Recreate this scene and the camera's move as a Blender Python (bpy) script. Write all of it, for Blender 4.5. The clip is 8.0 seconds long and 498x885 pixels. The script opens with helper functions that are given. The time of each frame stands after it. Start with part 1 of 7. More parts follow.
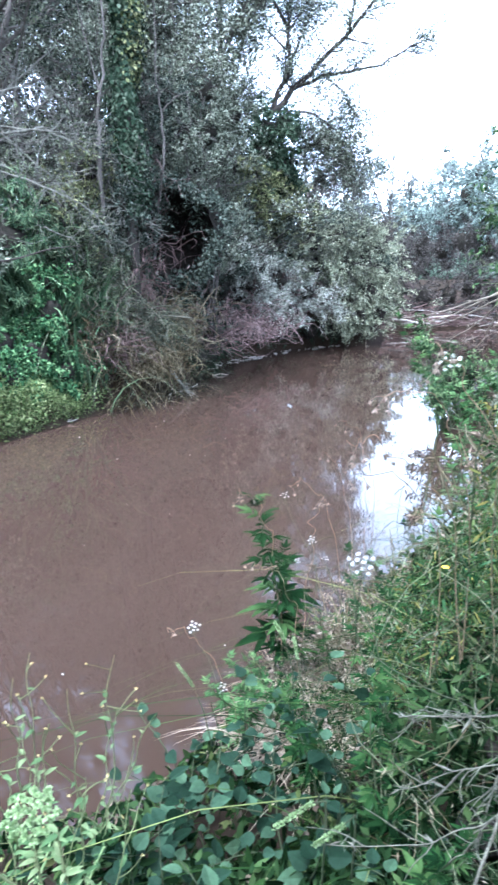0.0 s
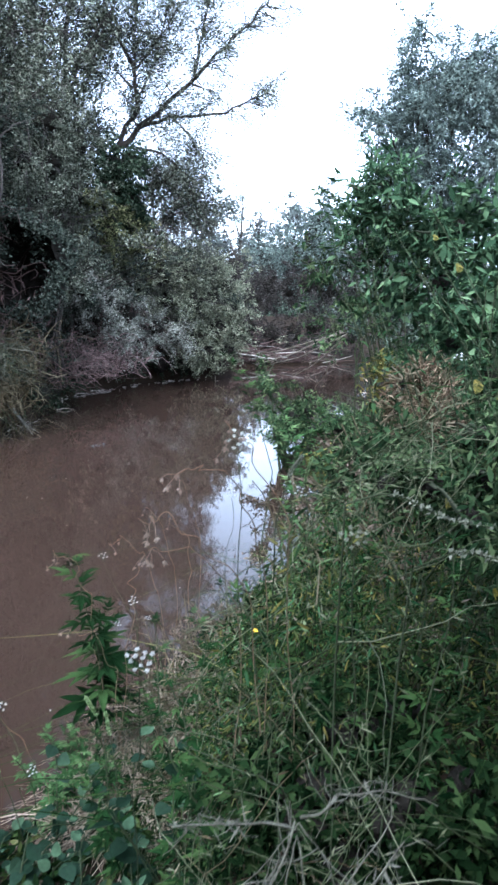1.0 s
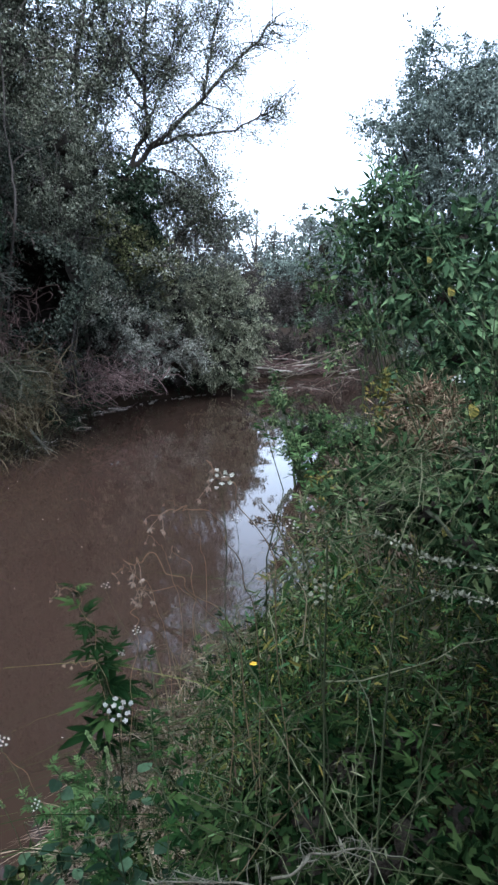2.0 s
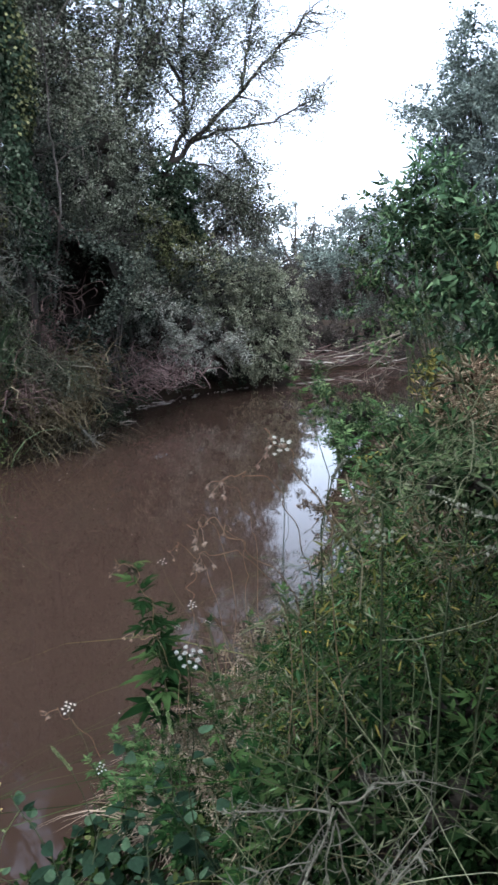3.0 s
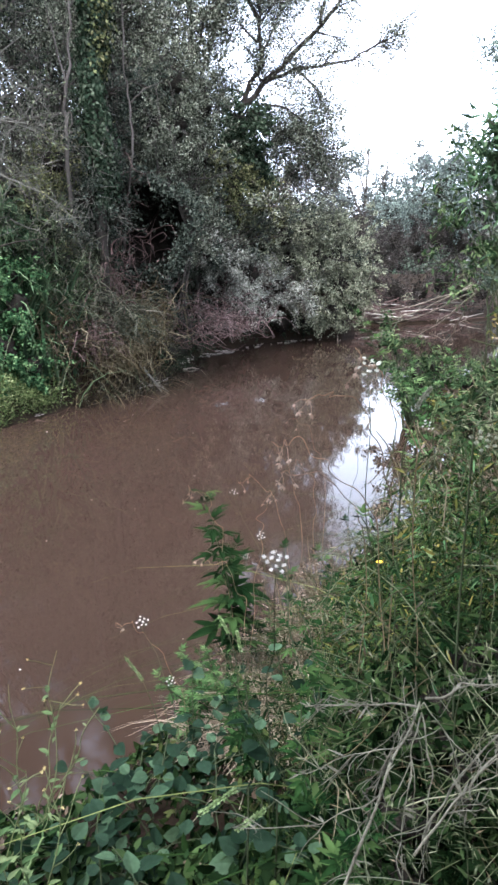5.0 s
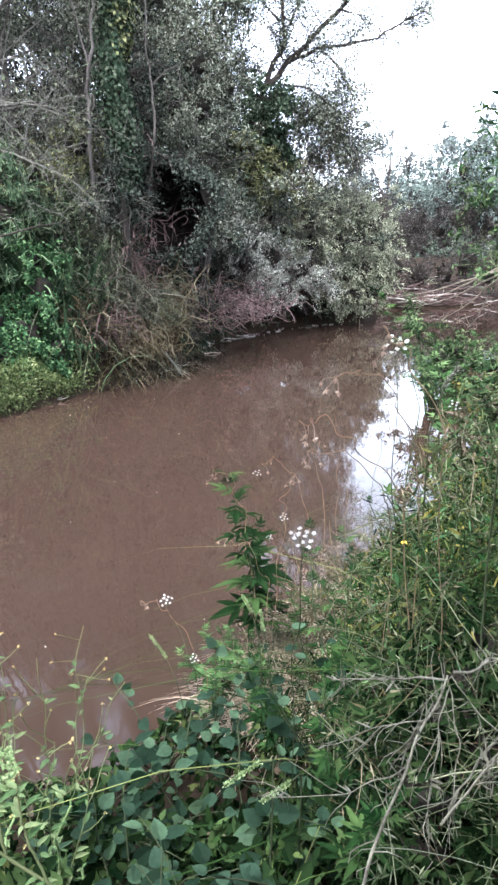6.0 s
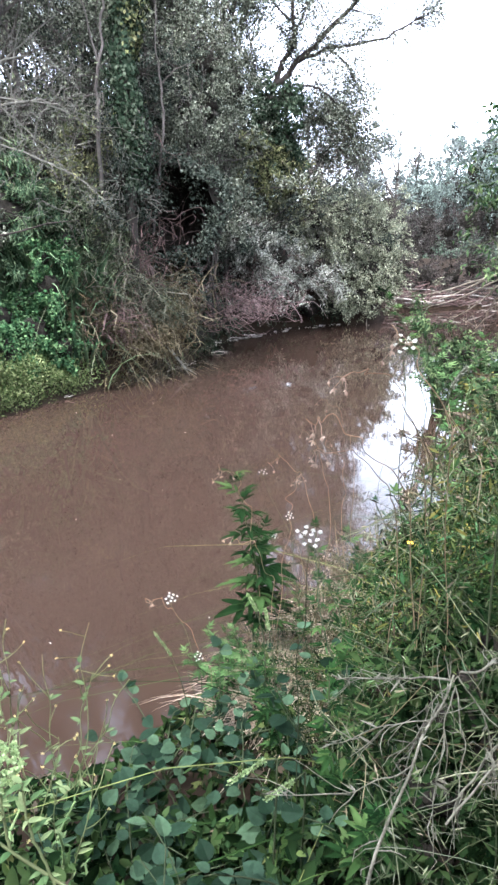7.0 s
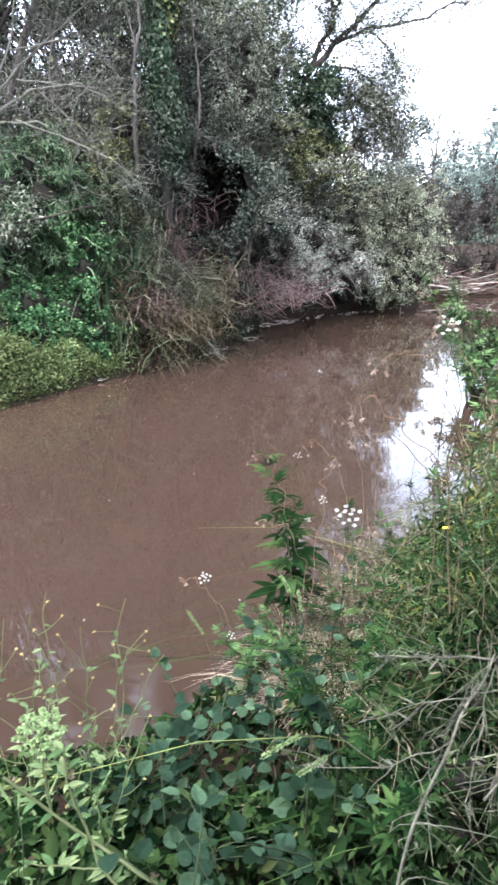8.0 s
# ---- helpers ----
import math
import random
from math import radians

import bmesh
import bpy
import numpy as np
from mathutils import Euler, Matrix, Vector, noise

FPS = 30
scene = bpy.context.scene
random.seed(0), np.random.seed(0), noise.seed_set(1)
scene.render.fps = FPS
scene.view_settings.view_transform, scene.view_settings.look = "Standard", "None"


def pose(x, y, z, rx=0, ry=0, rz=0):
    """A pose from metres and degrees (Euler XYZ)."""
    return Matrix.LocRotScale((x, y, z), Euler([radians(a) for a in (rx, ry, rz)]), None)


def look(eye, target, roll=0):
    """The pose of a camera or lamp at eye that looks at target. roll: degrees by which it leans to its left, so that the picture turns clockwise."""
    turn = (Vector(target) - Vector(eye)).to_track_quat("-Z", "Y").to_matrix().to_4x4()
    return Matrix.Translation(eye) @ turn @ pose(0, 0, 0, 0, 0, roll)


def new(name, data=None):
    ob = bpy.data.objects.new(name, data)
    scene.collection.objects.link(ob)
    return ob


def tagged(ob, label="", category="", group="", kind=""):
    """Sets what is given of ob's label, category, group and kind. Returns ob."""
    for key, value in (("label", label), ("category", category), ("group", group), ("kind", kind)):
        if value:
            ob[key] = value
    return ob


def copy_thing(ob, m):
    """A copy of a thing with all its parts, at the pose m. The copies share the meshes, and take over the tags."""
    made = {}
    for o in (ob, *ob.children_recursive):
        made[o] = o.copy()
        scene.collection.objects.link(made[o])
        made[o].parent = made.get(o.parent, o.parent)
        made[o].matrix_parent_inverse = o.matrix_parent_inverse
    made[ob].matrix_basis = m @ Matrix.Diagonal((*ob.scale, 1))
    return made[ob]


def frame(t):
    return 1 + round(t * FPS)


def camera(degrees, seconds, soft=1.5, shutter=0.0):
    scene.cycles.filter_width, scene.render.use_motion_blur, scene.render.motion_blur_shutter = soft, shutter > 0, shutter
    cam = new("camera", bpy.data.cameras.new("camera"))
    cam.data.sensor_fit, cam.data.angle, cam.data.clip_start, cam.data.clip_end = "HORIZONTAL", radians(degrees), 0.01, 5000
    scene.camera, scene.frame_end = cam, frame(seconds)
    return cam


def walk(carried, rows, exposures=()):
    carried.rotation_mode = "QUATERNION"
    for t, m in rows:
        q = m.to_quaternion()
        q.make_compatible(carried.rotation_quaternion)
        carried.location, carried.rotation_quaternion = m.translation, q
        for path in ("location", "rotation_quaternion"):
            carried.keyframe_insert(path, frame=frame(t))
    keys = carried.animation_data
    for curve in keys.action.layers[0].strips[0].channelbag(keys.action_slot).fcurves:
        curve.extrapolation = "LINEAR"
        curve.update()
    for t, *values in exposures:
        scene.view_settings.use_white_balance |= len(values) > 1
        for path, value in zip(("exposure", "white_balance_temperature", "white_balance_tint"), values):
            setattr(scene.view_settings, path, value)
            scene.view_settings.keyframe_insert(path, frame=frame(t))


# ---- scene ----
cam = camera(41.48, 8.0, soft=2.6, shutter=0.25)
PATH = [
    (0, pose(-0.087, 0.053, 1.988, 76.08, 0.51, -0.11)),
    (0.5, pose(-0.018, 0.054, 2.022, 77.06, -1.11, -6.59)),
    (1, pose(0.053, 0.098, 2.079, 78.85, -1.64, -12.49)),
    (1.2, pose(0.085, 0.133, 2.116, 77.25, -1.69, -13.27)),
    (2.3, pose(0.134, 0.084, 2.135, 80.40, 0.88, -10.09)),
    (2.5, pose(0.134, 0.077, 2.114, 80.15, 1.84, -10.44)),
    (3, pose(0.088, 0.034, 2.091, 79.39, 1.46, -7.59)),
    (3.5, pose(0.054, 0.022, 2.064, 79.78, 2.07, -3.90)),
    (4, pose(0.041, 0.016, 2.058, 79.31, 0.84, -4.42)),
    (4.5, pose(0.040, 0.008, 2.035, 77.36, -0.07, -4.77)),
    (5, pose(0.019, 0.008, 2.018, 75.46, 0.11, -2.15)),
    (5.2, pose(0.016, 0.000, 2.014, 75.12, 0.38, -1.47)),
    (6.5, pose(0.000, 0.000, 2.000, 74.00, 0.00, -0.00)),
    (7, pose(0.001, -0.001, 2.000, 74.16, -0.15, 0.23)),
    (7.5, pose(0.009, 0.001, 2.000, 73.91, -0.93, -0.22)),
    (8, pose(-0.021, -0.015, 1.987, 73.01, -0.41, 2.96)),
]

EXPOSURE = [(0, 4.12, 5060, 9), (0.5, 3.45, 5140, 9), (1, 3.0, 5250, 9), (1.2, 2.82, 5330, 9), (2.3, 2.47, 5560, 9), (2.5, 2.47, 5600, 9), (3.5, 2.85, 5850, 12), (4.5, 3.05, 5900, 13), (5, 3.32, 5900, 13), (6.5, 3.85, 5900, 13), (8, 3.87, 5900, 13)]
walk(cam, PATH, EXPOSURE)

# ---- sky and daylight: a bright overcast afternoon ----
SUN_EL, SUN_ROT = radians(60), radians(215)
world = bpy.data.worlds.new("overcast_sky")
scene.world = world
world.use_nodes = True
wn = world.node_tree.nodes
sky = wn.new("ShaderNodeTexSky")
sky.sky_type, sky.sun_disc = "NISHITA", False
sky.sun_elevation, sky.sun_rotation = SUN_EL, SUN_ROT
sky.air_density, sky.dust_density, sky.ozone_density = 1.0, 3.0, 1.0
wn["Background"].inputs["Strength"].default_value = 0.15
cloud = wn.new("ShaderNodeHueSaturation")
cloud.inputs["Saturation"].default_value = 0.4
world.node_tree.links.new(sky.outputs[0], cloud.inputs["Color"])
world.node_tree.links.new(cloud.outputs[0], wn["Background"].inputs["Color"])
sun = new("sun", bpy.data.lights.new("sun", "SUN"))
sun.data.energy, sun.data.angle, sun.data.color = 0.5, radians(40), (1.0, 0.96, 0.9)
sun.matrix_world = look((0, 0, 0), (-math.sin(SUN_ROT) * math.cos(SUN_EL), -math.cos(SUN_ROT) * math.cos(SUN_EL), -math.sin(SUN_EL)))


# ---- materials ----
def material(name):
    m = bpy.data.materials.new(name)
    m.use_nodes = True
    nt = m.node_tree
    return m, nt, nt.nodes["Principled BSDF"], nt.nodes, nt.links


def ramp(nt, stops):
    r = nt.nodes.new("ShaderNodeValToRGB")
    els = r.color_ramp.elements
    while len(els) < len(stops):
        els.new(0.5)
    for e, (p, c) in zip(els, stops):
        e.position, e.color = p, (*c, 1)
    return r


def leafy(name, stops, rough=0.55, through_light=0.3, per_object=False, spec=0.0):
    """Leaf: hue differs from leaf to leaf, mottled over it; lets some light through."""
    m, nt, b, n, l = material(name)
    if per_object:
        src = n.new("ShaderNodeObjectInfo").outputs["Random"]
    else:
        src = n.new("ShaderNodeNewGeometry").outputs["Random Per Island"]
    r = ramp(nt, stops)
    l.new(src, r.inputs[0])
    tc = n.new("ShaderNodeTexCoord")
    nz = n.new("ShaderNodeTexNoise")
    nz.inputs["Scale"].default_value, nz.inputs["Detail"].default_value = 1.3, 5
    l.new(tc.outputs["Object"], nz.inputs["Vector"])
    mr = n.new("ShaderNodeMapRange")
    mr.inputs[1].default_value, mr.inputs[2].default_value = 0.3, 0.7
    mr.inputs[3].default_value, mr.inputs[4].default_value = 0.5, 1.35
    l.new(nz.outputs["Fac"], mr.inputs[0])
    mx = n.new("ShaderNodeMix")
    mx.data_type, mx.blend_type = "RGBA", "MULTIPLY"
    mx.inputs["Factor"].default_value = 1
    l.new(r.outputs[0], mx.inputs["A"])
    l.new(mr.outputs[0], mx.inputs["B"])
    l.new(mx.outputs["Result"], b.inputs["Base Color"])
    b.inputs["Roughness"].default_value = rough
    b.inputs["Specular IOR Level"].default_value = spec
    tr = n.new("ShaderNodeBsdfTranslucent")
    l.new(mx.outputs["Result"], tr.inputs["Color"])
    ms = n.new("ShaderNodeMixShader")
    ms.inputs[0].default_value = through_light * 0.4
    l.new(b.outputs[0], ms.inputs[1])
    l.new(tr.outputs[0], ms.inputs[2])
    l.new(ms.outputs[0], n["Material Output"].inputs["Surface"])
    return m


def mottled(name, stops, scale=6.0, rough=0.85, bump=0.4, stretch=(1, 1, 1), dist=0.02):
    """Bark, earth, dry stalk: noise at two scales in colour and relief."""
    m, nt, b, n, l = material(name)
    tc = n.new("ShaderNodeTexCoord")
    mp = n.new("ShaderNodeMapping")
    mp.inputs["Scale"].default_value = stretch
    l.new(tc.outputs["Object"], mp.inputs[0])
    a = n.new("ShaderNodeTexNoise")
    a.inputs["Scale"].default_value, a.inputs["Detail"].default_value = scale, 8
    c = n.new("ShaderNodeTexNoise")
    c.inputs["Scale"].default_value, c.inputs["Detail"].default_value = scale * 7, 4
    mx = n.new("ShaderNodeMath")
    mx.operation = "MULTIPLY_ADD"
    mx.inputs[1].default_value = 0.4
    ad = n.new("ShaderNodeMath")
    ad.operation = "MULTIPLY"
    ad.inputs[1].default_value = 0.6
    l.new(mp.outputs[0], a.inputs["Vector"])
    l.new(mp.outputs[0], c.inputs["Vector"])
    l.new(a.outputs["Fac"], ad.inputs[0])
    l.new(c.outputs["Fac"], mx.inputs[0])
    l.new(ad.outputs[0], mx.inputs[2])
    r = ramp(nt, stops)
    l.new(mx.outputs[0], r.inputs[0])
    l.new(r.outputs[0], b.inputs["Base Color"])
    bp = n.new("ShaderNodeBump")
    bp.inputs["Strength"].default_value, bp.inputs["Distance"].default_value = bump, dist
    l.new(mx.outputs[0], bp.inputs["Height"])
    l.new(bp.outputs[0], b.inputs["Normal"])
    b.inputs["Roughness"].default_value = rough
    b.inputs["Specular IOR Level"].default_value = 0.01
    return m


def muddy_water():
    m, nt, b, n, l = material("muddy_water")
    tc = n.new("ShaderNodeTexCoord")
    a = n.new("ShaderNodeTexNoise")
    a.inputs["Scale"].default_value, a.inputs["Detail"].default_value = 0.35, 4
    l.new(tc.outputs["Object"], a.inputs["Vector"])
    r = ramp(nt, [(0.3, (0.0200, 0.0125, 0.0090)), (0.7, (0.0245, 0.0155, 0.0112))])
    l.new(a.outputs["Fac"], r.inputs[0])
    l.new(r.outputs[0], b.inputs["Base Color"])
    b.inputs["Roughness"].default_value, b.inputs["IOR"].default_value = 0.022, 1.33
    c = n.new("ShaderNodeTexNoise")
    c.inputs["Scale"].default_value, c.inputs["Detail"].default_value = 2.2, 3
    l.new(tc.outputs["Object"], c.inputs["Vector"])
    bp = n.new("ShaderNodeBump")
    bp.inputs["Strength"].default_value, bp.inputs["Distance"].default_value = 0.04, 0.03
    l.new(c.outputs["Fac"], bp.inputs["Height"])
    l.new(bp.outputs[0], b.inputs["Normal"])
    return m


WATER = muddy_water()
EARTH = mottled("wet_earth", [(0.3, (0.0074, 0.0052, 0.0037)), (0.7, (0.0229, 0.0163, 0.0111))], 2.5, 0.9, 0.6, dist=0.06)
BARK = mottled("grey_bark", [(0.3, (0.0259, 0.0215, 0.0185)), (0.7, (0.0984, 0.0881, 0.0777))], 5, 0.9, 0.6, (1, 1, 0.25))
DARKBARK = mottled("dark_bark", [(0.3, (0.0126, 0.0104, 0.0096)), (0.7, (0.0437, 0.0370, 0.0318))], 5, 0.9, 0.6, (1, 1, 0.25))
DEADWOOD = mottled("bleached_dead_wood", [(0.3, (0.0923, 0.0779, 0.0606)), (0.7, (0.2424, 0.2136, 0.1732))], 9, 0.8, 0.4, (1, 1, 0.4), 0.004)
PINKTWIG = mottled("bleached_reddish_twigs", [(0.3, (0.070, 0.048, 0.045)), (0.7, (0.250, 0.180, 0.168))], 6, 0.85, 0.3)
REDTWIG = mottled("reddish_dead_twigs", [(0.3, (0.034, 0.022, 0.020)), (0.7, (0.115, 0.078, 0.070))], 6, 0.85, 0.3)
STRAW = leafy("dry_straw", [(0, (0.035, 0.026, 0.014)), (0.5, (0.067, 0.055, 0.032)), (1, (0.124, 0.106, 0.071))], 0.7, 0.15)
GREENSTALK = leafy("green_stalk", [(0, (0.0128, 0.0184, 0.0088)), (0.5, (0.0312, 0.0392, 0.0200)), (1, (0.0632, 0.0688, 0.0472))], 0.6, 0.15)
GREYLEAF = leafy("grey_green_leaves", [(0, (0.017, 0.020, 0.013)), (0.55, (0.080, 0.088, 0.062)), (1, (0.235, 0.245, 0.185))], 0.5, 0.4)
DARKLEAF = leafy("dark_green_leaves", [(0, (0.007, 0.009, 0.007)), (0.6, (0.030, 0.037, 0.028)), (1, (0.090, 0.100, 0.078))], 0.45, 0.25)
PALELEAF = leafy("pale_willow_leaves", [(0, (0.046, 0.048, 0.038)), (0.5, (0.165, 0.168, 0.135)), (1, (0.380, 0.380, 0.325))], 0.55, 0.45)
OLIVELEAF = leafy("olive_leaves", [(0, (0.030, 0.036, 0.014)), (0.6, (0.105, 0.114, 0.050)), (1, (0.230, 0.218, 0.108))], 0.55, 0.4)
BROWNLEAF = leafy("withered_leaves", [(0, (0.046, 0.033, 0.023)), (0.6, (0.099, 0.076, 0.056)), (1, (0.165, 0.132, 0.103))], 0.7, 0.25)
FRESHLEAF = leafy("fresh_green_leaves", [(0, (0.010, 0.026, 0.011)), (0.6, (0.036, 0.080, 0.033)), (1, (0.110, 0.170, 0.075))], 0.45, 0.3)
NETTLELEAF = leafy("nettle_leaves", [(0, (0.0030, 0.0090, 0.0032)), (0.6, (0.0125, 0.0300, 0.0095)), (1, (0.0360, 0.0620, 0.0200))], 0.5, 0.3, per_object=True)
BRAMBLELEAF = leafy("bramble_leaves", [(0, (0.0041, 0.0100, 0.0050)), (0.6, (0.0142, 0.0277, 0.0165)), (1, (0.0401, 0.0684, 0.0366))], 0.5, 0.25, per_object=True, spec=0.015)
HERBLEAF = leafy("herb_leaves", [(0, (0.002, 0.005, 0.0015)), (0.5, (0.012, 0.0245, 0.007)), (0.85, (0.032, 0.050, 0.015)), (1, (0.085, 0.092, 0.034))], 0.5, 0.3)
# haze is put into this leaf colour: lifted darks, low contrast
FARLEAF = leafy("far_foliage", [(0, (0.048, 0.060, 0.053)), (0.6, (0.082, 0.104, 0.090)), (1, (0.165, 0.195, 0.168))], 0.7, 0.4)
SEEDHEAD = leafy("dry_seed_heads", [(0, (0.060, 0.046, 0.036)), (0.5, (0.140, 0.110, 0.086)), (1, (0.250, 0.205, 0.165))], 0.75, 0.3)
DRYBLADE = leafy("bleached_dry_grass", [(0, (0.080, 0.060, 0.042)), (0.5, (0.190, 0.148, 0.106)), (1, (0.340, 0.280, 0.215))], 0.75, 0.3)
WEEDGREEN = leafy("bushy_weed_leaves", [(0, (0.008, 0.018, 0.008)), (0.6, (0.034, 0.058, 0.025)), (1, (0.095, 0.125, 0.055))], 0.55, 0.3)
OLIVEYELLOW = leafy("yellowing_olive_leaves", [(0, (0.030, 0.034, 0.010)), (0.6, (0.085, 0.080, 0.022)), (1, (0.170, 0.140, 0.040))], 0.6, 0.3)
RUSTBLADE = leafy("rust_brown_dry_stems", [(0, (0.034, 0.022, 0.014)), (0.5, (0.092, 0.064, 0.040)), (1, (0.215, 0.165, 0.112))], 0.75, 0.2)
BUDPETAL = leafy("greenish_white_buds", [(0, (0.29, 0.32, 0.27)), (1, (0.43, 0.45, 0.41))], 0.6, 0.3)
DUNLEAF = leafy("dull_brown_thicket", [(0, (0.016, 0.014, 0.013)), (0.6, (0.036, 0.031, 0.028)), (1, (0.074, 0.068, 0.060))], 0.75, 0.3)
PETAL = leafy("white_petals", [(0, (0.3825, 0.3938, 0.3712)), (1, (0.4838, 0.4890, 0.4725))], 0.6, 0.3)
YELLOW = leafy("yellow_petals", [(0, (0.62, 0.36, 0.03)), (1, (0.78, 0.52, 0.06))], 0.6, 0.3)
YELLOWLEAF = leafy("yellowed_leaves", [(0, (0.1616, 0.1344, 0.0224)), (1, (0.2464, 0.1880, 0.0272))], 0.55, 0.3)
PALEGREEN = leafy("pale_green_plant", [(0, (0.0987, 0.1493, 0.0645)), (0.6, (0.1631, 0.2264, 0.0987)), (1, (0.2555, 0.3112, 0.1695))], 0.55, 0.3)
# distance haze painted into the leaves: pale and nearly one tone
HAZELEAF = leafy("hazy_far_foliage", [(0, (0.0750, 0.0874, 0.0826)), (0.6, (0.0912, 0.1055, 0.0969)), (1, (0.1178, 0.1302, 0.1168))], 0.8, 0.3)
MATLEAF = leafy("mat_herbs", [(0, (0.020, 0.034, 0.011)), (0.5, (0.062, 0.084, 0.030)), (1, (0.145, 0.160, 0.075))], 0.55, 0.3)
BANKGRASS = leafy("bank_grass", [(0, (0.018, 0.020, 0.013)), (0.6, (0.058, 0.060, 0.042)), (1, (0.130, 0.118, 0.090))], 0.6, 0.25)
REEDLEAF = leafy("reed_blades", [(0, (0.0139, 0.0250, 0.0139)), (0.6, (0.0425, 0.0721, 0.0379)), (1, (0.1341, 0.1730, 0.0934))], 0.5, 0.25)
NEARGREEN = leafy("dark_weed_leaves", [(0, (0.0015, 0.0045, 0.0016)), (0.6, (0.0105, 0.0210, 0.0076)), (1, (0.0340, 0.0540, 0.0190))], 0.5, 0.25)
SHRUBLEAF = leafy("shrub_leaves", [(0, (0.0070, 0.0180, 0.0075)), (0.6, (0.0270, 0.0530, 0.0200)), (1, (0.0660, 0.1080, 0.0390))], 0.45, 0.4, per_object=True)
FRESHOBJ = leafy("pale_weed_leaves", [(0, (0.038, 0.070, 0.028)), (0.6, (0.072, 0.108, 0.046)), (1, (0.125, 0.152, 0.072))], 0.5, 0.3, per_object=True)
PALEPETAL = leafy("cream_florets", [(0, (0.1188, 0.1254, 0.0924)), (1, (0.1818, 0.1848, 0.1452))], 0.65, 0.3)
PALEYELLOW = leafy("yellowish_buds", [(0, (0.240, 0.204, 0.084)), (1, (0.360, 0.312, 0.156))], 0.6, 0.3)
TWIGLEAF = leafy("thin_brownish_leaves", [(0, (0.050, 0.042, 0.034)), (0.6, (0.160, 0.138, 0.112)), (1, (0.300, 0.265, 0.225))], 0.7, 0.5)
DEADSTALK = mottled("grey_dry_stalk", [(0.35, (0.034, 0.033, 0.025)), (0.65, (0.116, 0.113, 0.088))], 45, 0.9, 0.6, (1, 1, 0.3), 0.002)
PALETWIG = mottled("pale_grey_twigs", [(0.3, (0.048, 0.046, 0.038)), (0.7, (0.130, 0.124, 0.103))], 9, 0.85, 0.4, (1, 1, 0.4), 0.004)
# near-black paint for solid cores and the hollow's shell: shade put into colour
CORESHADE = mottled("painted_core_shade", [(0.3, (0.0072, 0.0072, 0.0060)), (0.7, (0.0240, 0.0204, 0.0168))], 9, 0.95, 0.8, dist=0.05)
PALESTEM = leafy("pale_green_stems", [(0, (0.048, 0.062, 0.028)), (1, (0.095, 0.108, 0.052))], 0.6, 0.2)
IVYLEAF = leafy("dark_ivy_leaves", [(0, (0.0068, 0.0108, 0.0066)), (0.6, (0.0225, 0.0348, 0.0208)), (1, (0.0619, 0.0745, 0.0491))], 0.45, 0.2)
WILLOWLEAF = leafy("bushy_willow_leaves", [(0, (0.018, 0.028, 0.020)), (0.6, (0.048, 0.066, 0.046)), (1, (0.110, 0.135, 0.100))], 0.6, 0.3)
SHRUBMASS = leafy("narrow_shrub_leaves", [(0, (0.0135, 0.0281, 0.0147)), (0.6, (0.0438, 0.0780, 0.0393)), (1, (0.1045, 0.1560, 0.0786))], 0.5, 0.3)
OLIVEGRASS = leafy("olive_grass_blades", [(0, (0.018, 0.024, 0.012)), (0.6, (0.070, 0.084, 0.046)), (1, (0.165, 0.172, 0.112))], 0.55, 0.25)
MIDLEAF = leafy("dull_green_leaves", [(0, (0.045, 0.050, 0.032)), (0.6, (0.175, 0.186, 0.122)), (1, (0.350, 0.350, 0.250))], 0.6, 0.5)
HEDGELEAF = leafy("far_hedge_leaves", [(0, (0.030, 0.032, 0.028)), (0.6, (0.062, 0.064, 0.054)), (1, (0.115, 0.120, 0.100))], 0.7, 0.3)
PALESTALK = leafy("pale_grey_green_stalk", [(0, (0.0198, 0.0243, 0.0117)), (0.5, (0.0504, 0.0576, 0.0306)), (1, (0.1080, 0.1116, 0.0702))], 0.7, 0.15)
DEBRIS = mottled("bleached_debris", [(0.3, (0.1077, 0.0923, 0.0770)), (0.7, (0.3848, 0.3541, 0.3162))], 8, 0.85, 0.4)


# ---- geometry helpers ----
def unit(v):
    v = np.asarray(v, float)
    return v / np.maximum(np.linalg.norm(v, axis=-1, keepdims=True), 1e-9)


class Geo:
    """Gathers vertices and faces, then becomes one mesh."""

    def __init__(self):
        self.v, self.f, self.n = [], [], 0

    def add(self, v, f):
        v, f = np.asarray(v, float).reshape(-1, 3), np.asarray(f, int)
        self.v.append(v)
        self.f.append(f + self.n)
        self.n += len(v)
        return self

    def mesh(self, name, mat, smooth=True):
        me = bpy.data.meshes.new(name)
        v = np.concatenate(self.v)
        me.vertices.add(len(v))
        me.vertices.foreach_set("co", v.astype(np.float32).ravel())
        loops = np.concatenate([f.ravel() for f in self.f]).astype(np.int32)
        sizes = np.concatenate([np.full(len(f), f.shape[1]) for f in self.f]).astype(np.int32)
        starts = np.concatenate([[0], np.cumsum(sizes)[:-1]]).astype(np.int32)
        me.loops.add(len(loops))
        me.loops.foreach_set("vertex_index", loops)
        me.polygons.add(len(sizes))
        me.polygons.foreach_set("loop_start", starts)
        me.polygons.foreach_set("use_smooth", np.full(len(sizes), smooth))
        me.materials.append(mat)
        me.update(calc_edges=True)
        me.validate()
        return me


